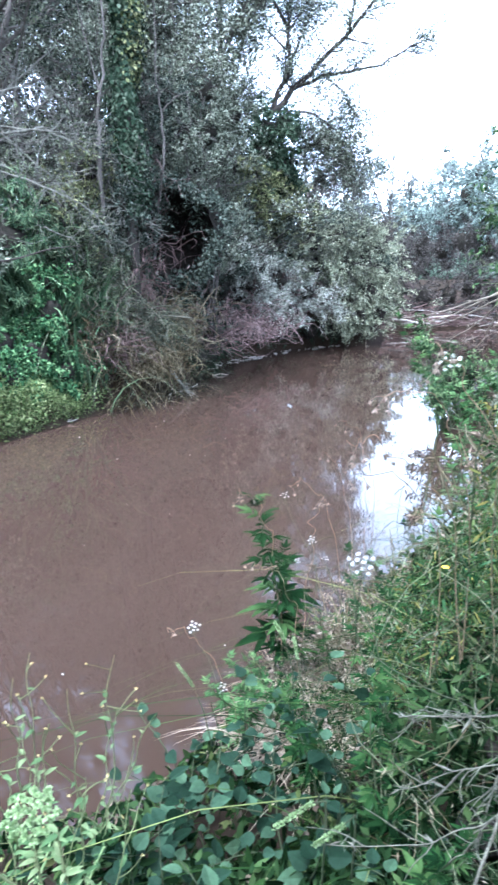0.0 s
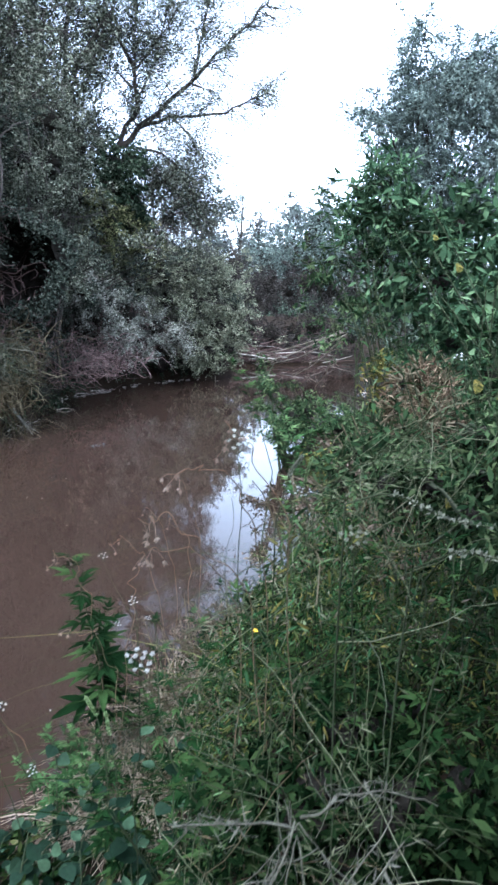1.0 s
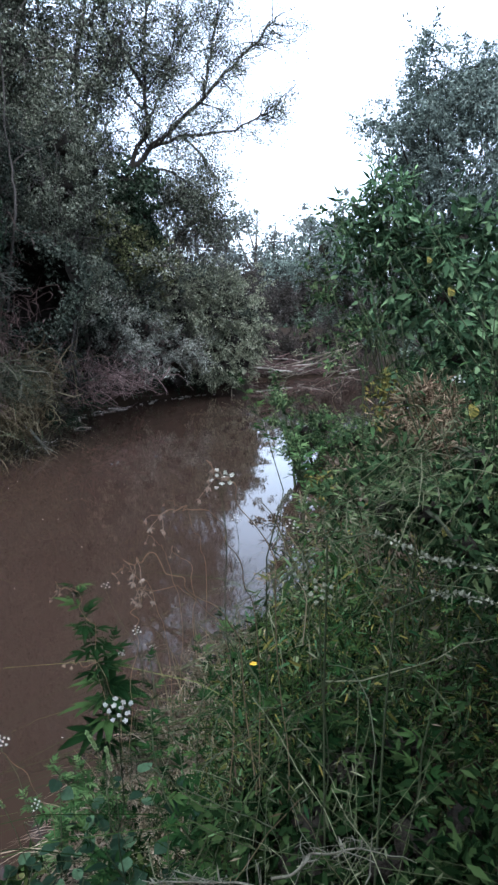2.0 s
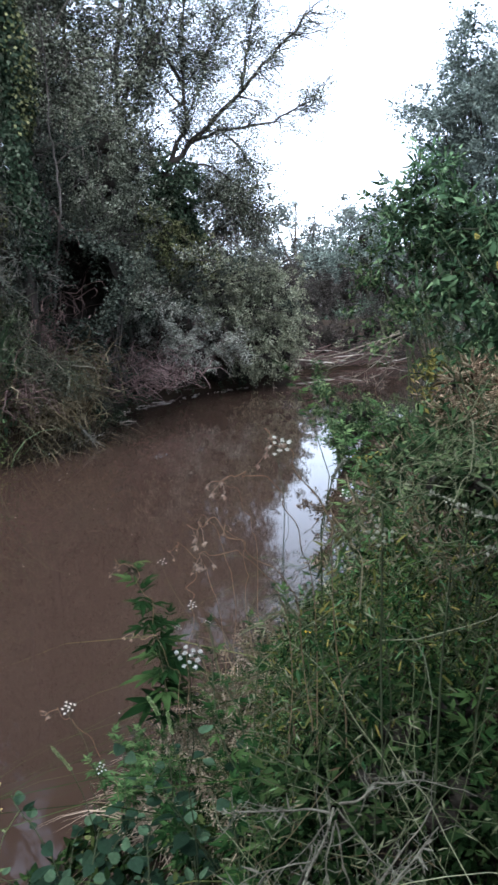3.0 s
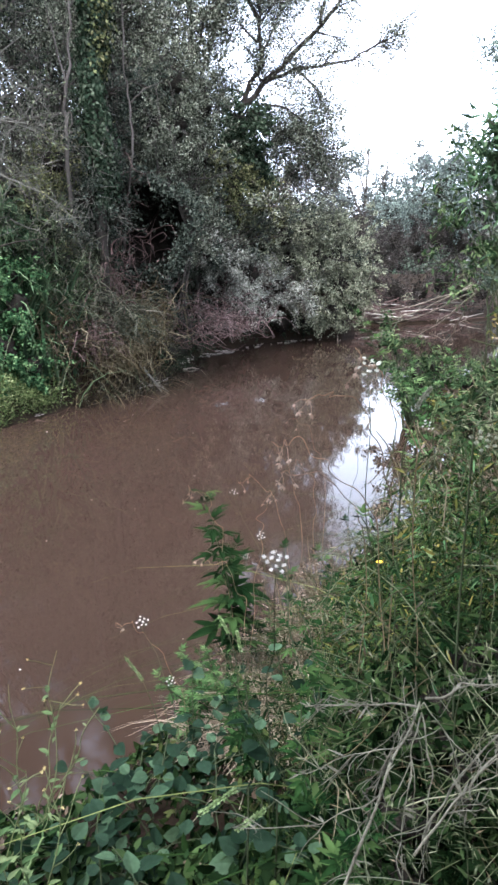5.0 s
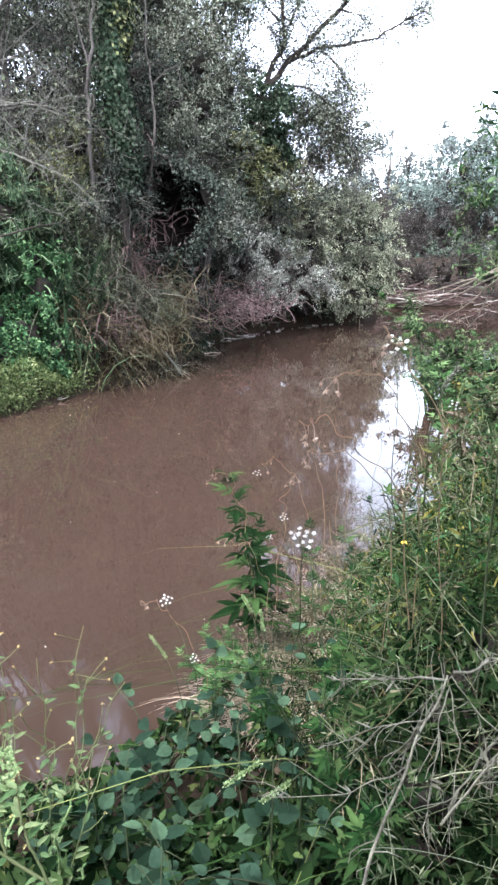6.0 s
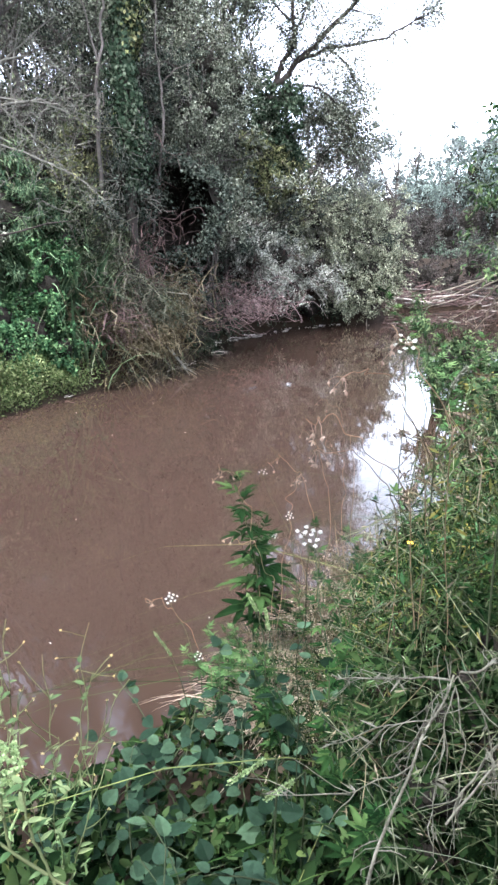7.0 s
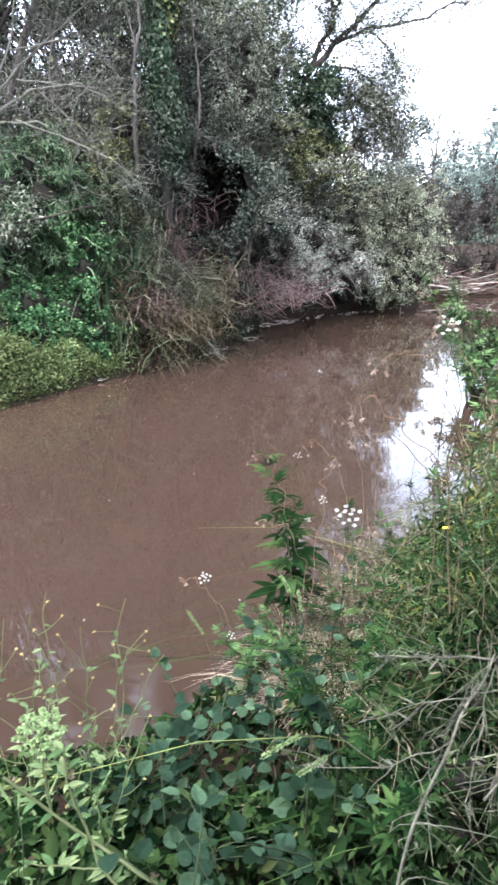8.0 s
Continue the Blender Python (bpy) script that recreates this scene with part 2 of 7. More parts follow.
def part(name, geo, mat, parent=None, label="", smooth=True):
    ob = new(name, geo.mesh(name, mat, smooth) if isinstance(geo, Geo) else geo)
    if parent is not None:
        ob.parent = parent
    return tagged(ob, label)


def thing(name, x, y, z, label, category, group="", kind=""):
    ob = new(name)
    ob.empty_display_size = 0.1
    ob.matrix_basis = pose(x, y, z)
    return tagged(ob, label, category, group, kind)


def tube(geo, pts, r0, r1, sides=5):
    pts = np.asarray(pts, float)
    k = len(pts)
    t = unit(np.gradient(pts, axis=0))
    ref = np.array([0.31, 0.95, 0.05]) if abs(t[0][2]) > 0.7 else np.array([0.02, 0.05, 1.0])
    u = unit(np.cross(t, ref))
    w = np.cross(t, u)
    a = np.arange(sides) / sides * 2 * np.pi
    r = np.linspace(r0, r1, k)[:, None, None]
    ring = pts[:, None] + r * (u[:, None] * np.cos(a)[:, None] + w[:, None] * np.sin(a)[:, None])
    i, j = np.meshgrid(np.arange(k - 1), np.arange(sides), indexing="ij")
    j2 = (j + 1) % sides
    geo.add(ring, np.stack([i * sides + j, i * sides + j2, (i + 1) * sides + j2, (i + 1) * sides + j], -1).reshape(-1, 4))


SMALL = (np.array([(0, 0, 0), (0.5, 0.45, 0.14), (0, 1, 0), (-0.5, 0.45, 0.14)]), np.array([(0, 1, 2), (0, 2, 3)]))
OVATE = (np.array([(0, 0, 0), (0.36, 0.12, 0.10), (0.5, 0.4, 0.13), (0.3, 0.75, 0.05), (0, 1, -0.08), (-0.3, 0.75, 0.05), (-0.5, 0.4, 0.13), (-0.36, 0.12, 0.10), (0, 0.42, 0.0)]),
         np.array([(8, 0, 1), (8, 1, 2), (8, 2, 3), (8, 3, 4), (8, 4, 5), (8, 5, 6), (8, 6, 7), (8, 7, 0)]))


def toothed(lobes=6, depth=0.14, tip=0.12):
    """A broad toothed leaf: spine and two rows of teeth, folded along the midrib."""
    v, f = [(0, 0, 0)], []
    rim = []
    for s in (1, -1):
        row = []
        for i in range(2 * lobes + 1):
            u = i / (2 * lobes)
            w = 0.5 * math.sin(math.pi * min(1, u ** 0.75)) ** 0.8 * (1 - depth * (i % 2 == 0) * 1.6)
            row.append((s * w, 0.02 + 0.98 * u - depth * 0.3 * (i % 2), 0.22 * w * (1 - 0.4 * u) - 0.10 * u * u))
        rim.append(row)
    for k, row in enumerate(rim):
        for i in range(2 * lobes):
            u0, u1 = i / (2 * lobes), (i + 1) / (2 * lobes)
            b = len(v)
            v += [(0, u0, -0.10 * u0 * u0), row[i], row[i + 1], (0, u1, -0.10 * u1 * u1)]
            f.append((b, b + 1, b + 2, b + 3) if k == 0 else (b + 3, b + 2, b + 1, b))
    return np.array(v, float), np.array(f)


def strew(geo, form, p, d, up, length, width):
    """Leaves of one form at the places p, along d, faces towards up."""
    tv, tf = form
    n = len(p)
    d = unit(d)
    x = unit(np.cross(d, up))
    z = np.cross(x, d)
    length, width = np.broadcast_to(length, n), np.broadcast_to(width, n)
    v = (p[:, None] + tv[None, :, 0, None] * (x * width[:, None])[:, None] + tv[None, :, 1, None] * (d * length[:, None])[:, None]
         + tv[None, :, 2, None] * (z * width[:, None])[:, None])
    f = tf[None] + (np.arange(n) * len(tv))[:, None, None]
    geo.add(v, f.reshape(-1, tf.shape[1]))


def blades(geo, rng, p, az, length, lean, droop, width, k=5):
    """Grass blades: flat, tapering, leaning out and drooping over."""
    n = len(p)
    u = np.linspace(0, 1, k)
    out = np.stack([np.cos(az), np.sin(az), 0 * az], -1)
    side = np.stack([-np.sin(az), np.cos(az), 0 * az], -1)
    hor = (lean[:, None] * u + droop[:, None] * u ** 2)
    ver = u - 0.5 * (lean[:, None] * u) ** 2 - droop[:, None] * 0.9 * u ** 2.5
    c = p[:, None] + length[:, None, None] * (hor[..., None] * out[:, None] + ver[..., None] * np.array([0, 0, 1.0]))
    w = (width[:, None] * (1 - u ** 1.6) + 0.0004)[..., None] * side[:, None] * 0.5
    v = np.stack([c - w, c + w], 2).reshape(n, 2 * k, 3)
    i = np.arange(k - 1)
    f = np.stack([2 * i, 2 * i + 1, 2 * i + 3, 2 * i + 2], -1)
    geo.add(v, (f[None] + (np.arange(n) * 2 * k)[:, None, None]).reshape(-1, 4))


def stalks(geo, p, q, bow, radius, k=5, rng=None, wob=0.02):
    """Thin three-sided stalks from p to q, bowed upwards by bow."""
    n = len(p)
    u = np.linspace(0, 1, k)[None, :, None]
    c = p[:, None] * (1 - u) + q[:, None] * u + np.array([0, 0, 1.0]) * (bow[:, None, None] * 4 * u * (1 - u))
    if rng is not None:
        c[:, 1:] += rng.normal(0, wob * 0.45, (n, k - 1, 3))
        c = c + rng.normal(0, wob * 3, (n, 1, 3)) * 4 * u * (1 - u) + rng.normal(0, wob * 1.2, (n, 1, 3)) * np.sin(u * 6.3)
    d = unit(q - p)
    a = unit(np.cross(d, np.array([0.3, 0.2, 1.0])))
    b = np.cross(d, a)
    r = (radius[:, None] * (1 - 0.6 * np.linspace(0, 1, k)))[..., None]
    ring = np.stack([c + r * (a * math.cos(t) + b * math.sin(t))[:, None] for t in (0, 2.094, 4.189)], 2).reshape(n, 3 * k, 3)
    f = np.array([(3 * i + j, 3 * i + (j + 1) % 3, 3 * i + 3 + (j + 1) % 3, 3 * i + 3 + j) for i in range(k - 1) for j in range(3)])
    geo.add(ring, (f[None] + (np.arange(n) * 3 * k)[:, None, None]).reshape(-1, 4))


def wander(rng, p, d, length, k=6, wob=0.15, rise=0.0):
    """A crooked line from p along d; rise bends it up (or down) on the way."""
    pts, p, d = [np.array(p, float)], np.array(p, float), unit(d)
    for _ in range(k - 1):
        d = unit(d + rng.normal(0, wob, 3) + np.array([0, 0, rise]))
        p = p + d * length / (k - 1)
        pts.append(p.copy())
    return np.array(pts)


def smooth(pts, times=2):
    """Round the corners of a line."""
    for _ in range(times):
        a, b = pts[:-1], pts[1:]
        pts = np.vstack([pts[:1], np.stack([0.75 * a + 0.25 * b, 0.25 * a + 0.75 * b], 1).reshape(-1, 3), pts[-1:]])
    return pts


def along(pts, u):
    s = np.clip(u, 0, 1) * (len(pts) - 1)
    i = np.minimum(s.astype(int), len(pts) - 2)
    return pts[i] * (1 - (s - i))[:, None] + pts[i + 1] * (s - i)[:, None]


def leaf_dirs(rng, n, droop=0.4, face=(0, 0, 1.0)):
    d = rng.normal(0, 1, (n, 3))
    d[:, 2] -= droop
    return d, rng.normal(0, 0.85, (n, 3)) + np.array(face)


# ---- the lie of the land: a bend of a small river ----
FAR_SHORE = [(-17, -20), (-10, -5), (-7.5, 1), (-5.2, 4.6), (-3.45, 7.5), (-3.0, 8.6), (-2.4, 9.9), (-1.45, 11.6), (-1.15, 12.8), (-1.05, 15.5), (-0.2, 17.1), (1.0, 19.2), (2.2, 20.2), (3.6, 20.5), (4.5, 22.5), (4.7, 25.2)]
END_SHORE = [(4.7, 25.2), (6.6, 26.0), (10.2, 27.6), (14, 31)]
NEAR_SHORE = [(14, 31), (12.6, 26), (10.2, 20.5), (8.0, 16.4), (5.8, 13.4), (4.0, 11.5), (3.1, 10.0), (2.5, 8.9), (2.35, 8.2), (2.7, 7.5), (2.35, 6.6), (1.75, 5.3), (1.15, 4.6), (0.55, 3.8), (0.08, 3.15), (-0.22, 2.6), (-0.62, 2.1), (-1.7, 1.9), (-2.7, 0.8), (-4, -2), (-7, -9), (-11, -20)]


def away(x, y, line):
    d = np.full(x.shape, 1e9)
    for (ax, ay), (bx, by) in zip(line, line[1:]):
        ex, ey = bx - ax, by - ay
        t = np.clip(((x - ax) * ex + (y - ay) * ey) / (ex * ex + ey * ey), 0, 1)
        d = np.minimum(d, np.hypot(x - ax - t * ex, y - ay - t * ey))
    return d


def wet(x, y):
    ring = FAR_SHORE + END_SHORE[1:] + NEAR_SHORE[1:]
    inside = np.zeros(x.shape, bool)
    for (ax, ay), (bx, by) in zip(ring, ring[1:] + ring[:1]):
        if ay != by:
            inside ^= ((ay > y) != (by > y)) & (x < (bx - ax) * (y - ay) / (by - ay) + ax)
    return inside


def land(x, y):
    x, y = np.asarray(x, float), np.asarray(y, float)
    f, e, n = away(x, y, FAR_SHORE), away(x, y, END_SHORE), away(x, y, NEAR_SHORE)
    cut = np.clip((y - 9.6) / 1.6, 0, 1)
    hf = 0.10 + 3.1 * (1 - np.exp(-f / 4.5)) + cut * 0.95 * (1 - np.exp(-f / 0.45))
    he = 0.08 + 0.02 * np.minimum(e, 30)
    hn = 0.06 + 0.62 * (1 - np.exp(-n / 1.7)) + 0.02 * np.minimum(n, 40)
    wf, we, wn_ = 1 / (f + 0.3) ** 3, 1 / (e + 0.3) ** 3, 1 / (n + 0.3) ** 3
    h = (hf * wf + he * we + hn * wn_) / (wf + we + wn_)
    d = np.minimum(np.minimum(f, e), n)
    lump = 0.05 * np.sin(x * 2.1 + 1.3 * np.sin(y * 1.7)) * np.cos(y * 1.9 + x) * np.minimum(1, d)
    h = h * np.minimum(1, d / 0.25 + 0.05) + lump
    return np.where(wet(x, y), -0.6 * (1 - np.exp(-d / 0.5)), h)


def gz(x, y):
    return float(land(np.array([x]), np.array([y]))[0])


def build_ground():
    xs = np.concatenate([-np.geomspace(900, 17, 16), np.arange(-16.8, 18, 0.3), np.geomspace(18, 900, 16)])
    ys = np.concatenate([-np.geomspace(900, 9, 16), np.arange(-8.8, 34, 0.25), np.geomspace(34, 1200, 18)])
    x, y = np.meshgrid(xs, ys, indexing="ij")
    g = Geo()
    i, j = np.meshgrid(np.arange(len(xs) - 1), np.arange(len(ys) - 1), indexing="ij")
    k = len(ys)
    g.add(np.stack([x, y, land(x, y)], -1), np.stack([i * k + j, (i + 1) * k + j, (i + 1) * k + j + 1, i * k + j + 1], -1).reshape(-1, 4))
    tagged(part("ground", g, EARTH), "dark damp earth of two overgrown river banks", "ground", kind="structure")
    w = Geo()
    w.add([(-60, -60, 0), (60, -60, 0), (60, 40, 0), (-60, 40, 0)], [(0, 1, 2, 3)])
    tagged(part("water", w, WATER, smooth=False), "still brown muddy river water mirroring trees and white sky", "river", kind="structure")


build_ground()


# ---- trees and shrubs ----
HOLLOW = (-1.33, 12.7, 2.8)  # an opening in the thicket of the far bank


def clumps(rng, spots, n, size, u0=0.1, each=45):
    """Leaf places gathered into clumps along twigs, with the way out of each clump."""
    m = max(4, n // each)
    c = np.array([along(spots[i], rng.uniform(u0, 1.03, 1))[0] for i in rng.integers(0, len(spots), m)])
    k = rng.integers(0, m, n)
    out = unit(rng.normal(0, 1, (n, 3)))
    r = size * (rng.uniform(0.6, 1.5, m)[k]) * rng.uniform(0, 1, n) ** 0.5
    return c[k] + out * r[:, None] * np.array([1.15, 1.15, 0.8]), out


def tree(name, seed, at, height, radius, lean, limbs, spread, twigs, leaves, leaf, leafmat, bark, label, bare=0.25, clump=0.22, rise=0.05, droop=0.4, wob=0.1, category="tree", group="", taper=0.75):
    """Tapered trunk, limbs with twigs, and a crown of single leaves round the twigs."""
    rng = np.random.default_rng(seed)
    root = thing(name, at[0], at[1], gz(at[0], at[1]) - 0.1, label, category, group)
    trunk = wander(rng, (0, 0, 0), (lean[0], lean[1], 1), height, 9, wob, 0.04)
    g = Geo()
    tube(g, trunk, radius, radius * 0.2, 8)
    part("trunk", g, bark, root)
    spots = []
    for i in range(limbs):
        g = Geo()
        u = bare + (1 - bare) * (i + rng.random()) / limbs
        p = along(trunk, np.array([u]))[0]
        a = i * 2.4 + rng.normal(0, 0.4)
        ln = spread * (1.15 - taper * u) * rng.uniform(0.7, 1.25)
        pts = wander(rng, p, (math.cos(a), math.sin(a), rng.uniform(0.1, 0.9)), ln, 6, 0.18, rise)
        r = radius * (1 - 0.75 * u) * 0.5
        tube(g, pts, r, 0.008, 5)
        for _ in range(twigs):
            v = rng.uniform(0.25, 1)
            q = along(pts, np.array([v]))[0]
            tw = wander(rng, q, rng.normal(0, 1, 3) + np.array([0, 0, 0.2]), ln * rng.uniform(0.2, 0.45), 5, 0.25, rise - 0.05)
            tube(g, tw, max(0.006, r * 0.35), 0.003, 3)
            spots.append(tw)
        part("limb", g, bark, root)
    g = Geo()
    p, out = clumps(rng, spots, leaves, clump * 1.7)
    gap = (p + np.array([at[0], at[1], gz(at[0], at[1]) - 0.1]) - np.array(HOLLOW)) / np.array([0.75, 1.6, 0.75])
    keep = ((gap ** 2).sum(1) > 1) & ((p[:, 1] + at[1] > 12.3 + 0.25 * (p[:, 0] + at[0] + 2)) | (at[1] > 21) | (bare > 0.5))
    p, out = p[keep], out[keep]
    d, up = leaf_dirs(rng, len(p), droop)
    up += out * 0.9
    up[:, :2] += unit(p[:, :2] - trunk.mean(0)[:2]) * 0.9
    size = leaf[0] * rng.uniform(0.6, 1.3, len(p))
    strew(g, SMALL, p, d, up, size, size * leaf[1])
    part("crown", g, leafmat, root)
    return root


def shrub(name, seed, at, stems, height, reach, towards, leaves, leaf, leafmat, bark, label, droop=0.5, clump=0.08, bend=-0.22, category="shrub", group="", low=0.15, form=SMALL, floor=0.32):
    """Many stems arching out of one foot, leafy along most of their length."""
    rng = np.random.default_rng(seed)
    root = thing(name, at[0], at[1], gz(at[0], at[1]) - 0.05, label, category, group)
    spots = []
    for i in range(stems):
        g = Geo()
        a = rng.uniform(0, 2 * np.pi)
        d = np.array([math.cos(a) * 0.7 + towards[0], math.sin(a) * 0.7 + towards[1], rng.uniform(0.7, 1.6)])
        ln = math.hypot(height, reach) * rng.uniform(0.6, 1.15)
        pts = wander(rng, rng.normal(0, 0.12, 3) * (1, 1, 0), d, ln, 9, 0.12, bend)
        tube(g, pts, 0.012 + 0.006 * height, 0.004, 4)
        for _ in range(4):
            q = along(pts, rng.uniform(0.25, 0.95, 1))[0]
            tw = wander(rng, q, rng.normal(0, 1, 3), ln * rng.uniform(0.15, 0.35), 4, 0.25, bend * 0.7)
            tube(g, tw, 0.006, 0.003, 3)
            spots.append(tw)
        spots.append(pts[int(low * 9) + 1:])
        part("stem", g, bark, root)
    g = Geo()
    p, out = clumps(rng, spots, leaves, clump * 1.8, 0.0)
    keep = p[:, 2] > floor - gz(at[0], at[1]) + np.abs(rng.normal(0, 0.1, len(p)))
    p, out = p[keep], out[keep]
    d, up = leaf_dirs(rng, len(p), droop)
    up += out * 0.9
    up[:, :2] += unit(p[:, :2] - 0.5 * p[:, :2].mean(0)) * 0.9
    size = leaf[0] * rng.uniform(0.6, 1.3, len(p))
    strew(g, form, p, d, up, size, size * leaf[1])
    part("foliage", g, leafmat, root)
    return root


def spread_copies(ob, spots, base=0.1):
    """Copies of a plant at (x, y, turn, scale)."""
    for x, y, turn, s in spots:
        copy_thing(ob, pose(x, y, gz(x, y) - base, 0, 0, turn) @ Matrix.Scale(s, 4))


def leaf_mass(name, seed, foot, lobes, density, leaf, mat, label, category="shrub", group="", core=0.66, clump=0.17, droop=0.5, stem=0.03, wood=None, twigs=0):
    """A bushy plant built of uneven lobes: stems with fine twigs, a solid dark core painting the shade inside each
    lobe, and leaves in clumps over it.
    """
    rng = np.random.default_rng(seed)
    o = np.array([foot[0], foot[1], gz(*foot) - 0.05])
    root = thing(name, *o, label, category, group)
    g = Geo()
    a, b = np.meshgrid(np.linspace(0, 2 * np.pi, 12, endpoint=False), np.linspace(0.15, np.pi - 0.15, 8), indexing="ij")
    i, j = np.meshgrid(np.arange(12), np.arange(7), indexing="ij")
    quads = np.stack([i * 8 + j, i * 8 + j + 1, (i + 1) % 12 * 8 + j + 1, (i + 1) % 12 * 8 + j], -1).reshape(-1, 4)
    for x, y, z, rx, ry, rz in lobes:
        c, r = np.array([x, y, z]) - o, np.array([rx, ry, rz])
        t = Geo()
        mid = c * np.array([0.45, 0.45, 0.6]) + rng.normal(0, 0.08, 3)
        tube(t, along(np.array([rng.normal(0, 0.1, 3) * (1, 1, 0), mid, c]), np.linspace(0, 1, 7)) + rng.normal(0, 0.015, (7, 3)), stem, stem * 0.4, 5)
        for _ in range(twigs):
            way = unit(rng.normal(0, 1, 3) + np.array([0, -0.5, 0.1]))
            tube(t, wander(rng, c + way * r * 0.35, way + rng.normal(0, 0.3, 3), float(r.mean()) * rng.uniform(0.6, 1.15), 5, 0.25, -0.06), 0.009, 0.004, 3)
        part("stem", t, wood or DARKBARK, root)
        # solid near-black lump, painted shade seen through gaps in the leaves
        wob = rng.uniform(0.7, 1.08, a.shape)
        shade_body = Geo()
        shade_body.add(c + np.stack([np.cos(a) * np.sin(b), np.sin(a) * np.sin(b), np.cos(b)], -1) * wob[..., None] * r * core * 0.8, quads)
        part("shade_body", shade_body, CORESHADE, root)
        area = (rx * ry + ry * rz + rx * rz) * 4.2
        n = int(area * density)
        m = max(6, int(area / (clump * clump * 3.0)))
        way = unit(rng.normal(0, 1, (m, 3)))
        cc = c + way * r * rng.uniform(0.5, 1.12, m)[:, None]
        lead = unit(way + rng.normal(0, 0.6, (m, 3)) + np.array([0, 0, 0.25 - droop]))
        k = rng.integers(0, m, n)
        out = unit(rng.normal(0, 1, (n, 3)))
        big = rng.uniform(0.5, 1.5, m)[k]
        p = cc[k] + lead[k] * (clump * big * rng.uniform(-1.3, 1.7, n))[:, None] + out * (clump * big * 0.55 * rng.uniform(0, 1, n) ** 0.6)[:, None]
        d, up = leaf_dirs(rng, n, droop)
        size = leaf[0] * rng.uniform(0.6, 1.3, n)
        strew(g, SMALL, p, d + lead[k] * 0.8, up * 0.8 + out * 0.6 + way[k] * 0.7, size, size * leaf[1])
    part("foliage", g, mat, root)
    return root


# the wooded far bank
GROVE = "trees on the far bank"
GREY_TREE = "slender grey-barked tree with small grey-green leaves"
a_tree = tree("riverside_tree", 11, (-4.4, 13.4), 7.4, 0.09, (0.03, -0.05), 26, 2.7, 12, 18500, (0.067, 0.55), GREYLEAF, BARK, GREY_TREE, 0.06, 0.15, group=GROVE)
b_tree = tree("riverside_tree", 12, (-2.6, 15.4), 8.2, 0.09, (0.02, 0.0), 28, 2.5, 12, 18500, (0.067, 0.5), GREYLEAF, BARK, GREY_TREE, 0.05, 0.15, group=GROVE)
c_tree = tree("riverside_tree", 13, (-5.2, 12.6), 7.0, 0.09, (0.1, -0.05), 26, 2.7, 12, 17000, (0.067, 0.5), DARKLEAF, BARK, "tall tree with dark small leaves above the bank", 0.05, 0.15, group=GROVE)
spread_copies(a_tree, [(-3.7, 14.6, 300, 0.95), (-2.0, 17.4, 140, 1.15), (-6.4, 14.6, 60, 1.25)])
spread_copies(b_tree, [(-3.4, 17.2, 250, 1.15), (-2.1, 16.2, 60, 1.0), (-1.5, 18.4, 330, 1.4)])
spread_copies(c_tree, [(-4.4, 15.6, 100, 1.1), (-1.9, 18.8, 190, 1.3), (-6.0, 12.4, 250, 1.4)])
tree("overhanging_tree", 14, (-5.0, 10.8), 10.5, 0.12, (0.05, -0.03), 18, 3.6, 12, 15000, (0.085, 0.5), GREYLEAF, BARK, "tall tree spreading its crown over the river", 0.62, 0.2, group=GROVE, taper=0.5)
leaf_mass("grey_tree", 16, (-1.6, 18.6), [(-1.93, 17.60, 9.34, 1.02, 0.86, 1.02), (-1.15, 17.60, 8.77, 0.94, 0.80, 0.94), (-0.27, 17.80, 9.25, 0.85, 0.73, 0.85), (-1.64, 17.40, 7.94, 0.87, 0.74, 0.87), (-0.75, 17.60, 7.90, 0.79, 0.67, 0.79), (0.06, 18.00, 8.32, 0.65, 0.55, 0.65), (-2.23, 17.20, 6.75, 0.85, 0.72, 0.85), (-1.21, 17.40, 6.88, 0.77, 0.66, 0.77), (-0.36, 17.80, 7.07, 0.66, 0.56, 0.66), (0.48, 18.20, 9.44, 0.57, 0.49, 0.57), (-1.47, 17.60, 10.33, 1.00, 0.85, 1.00), (-0.31, 17.80, 10.48, 0.93, 0.79, 0.93)], 185, (0.062, 0.5), GREYLEAF, "airy grey-green tree between the trunks", "tree", GROVE, 0.12, 0.2, 0.5, 0.025, None, 14)
leaf_mass("overhanging_tree", 15, (-5.6, 11.2), [(-4.9, 10.0, 6.3, 0.8, 0.7, 0.6), (-4.2, 9.8, 6.9, 0.8, 0.7, 0.6), (-3.6, 10.0, 6.4, 0.7, 0.7, 0.5), (-3.1, 10.1, 7.2, 0.7, 0.7, 0.6), (-4.4, 10.0, 8.0, 0.9, 0.8, 0.8), (-3.3, 9.9, 8.4, 0.8, 0.7, 0.7), (-5.3, 9.8, 7.4, 0.9, 0.8, 0.8), (-2.8, 10.2, 6.4, 0.45, 0.4, 0.4)], 170, (0.08, 0.45), GREYLEAF, "grey-green tree hanging over the river", "tree", GROVE, 0.5, 0.2, 0.6, 0.05)

LOW = "shrubs on the far bank"
e_shrub = shrub("dark_shrub", 22, (-1.5, 16.4), 26, 3.0, 1.4, (0.2, -0.2), 9000, (0.066, 0.55), DARKLEAF, DARKBARK, "dark green leafy shrub on the far bank", group=LOW, bend=-0.08, floor=0.6)
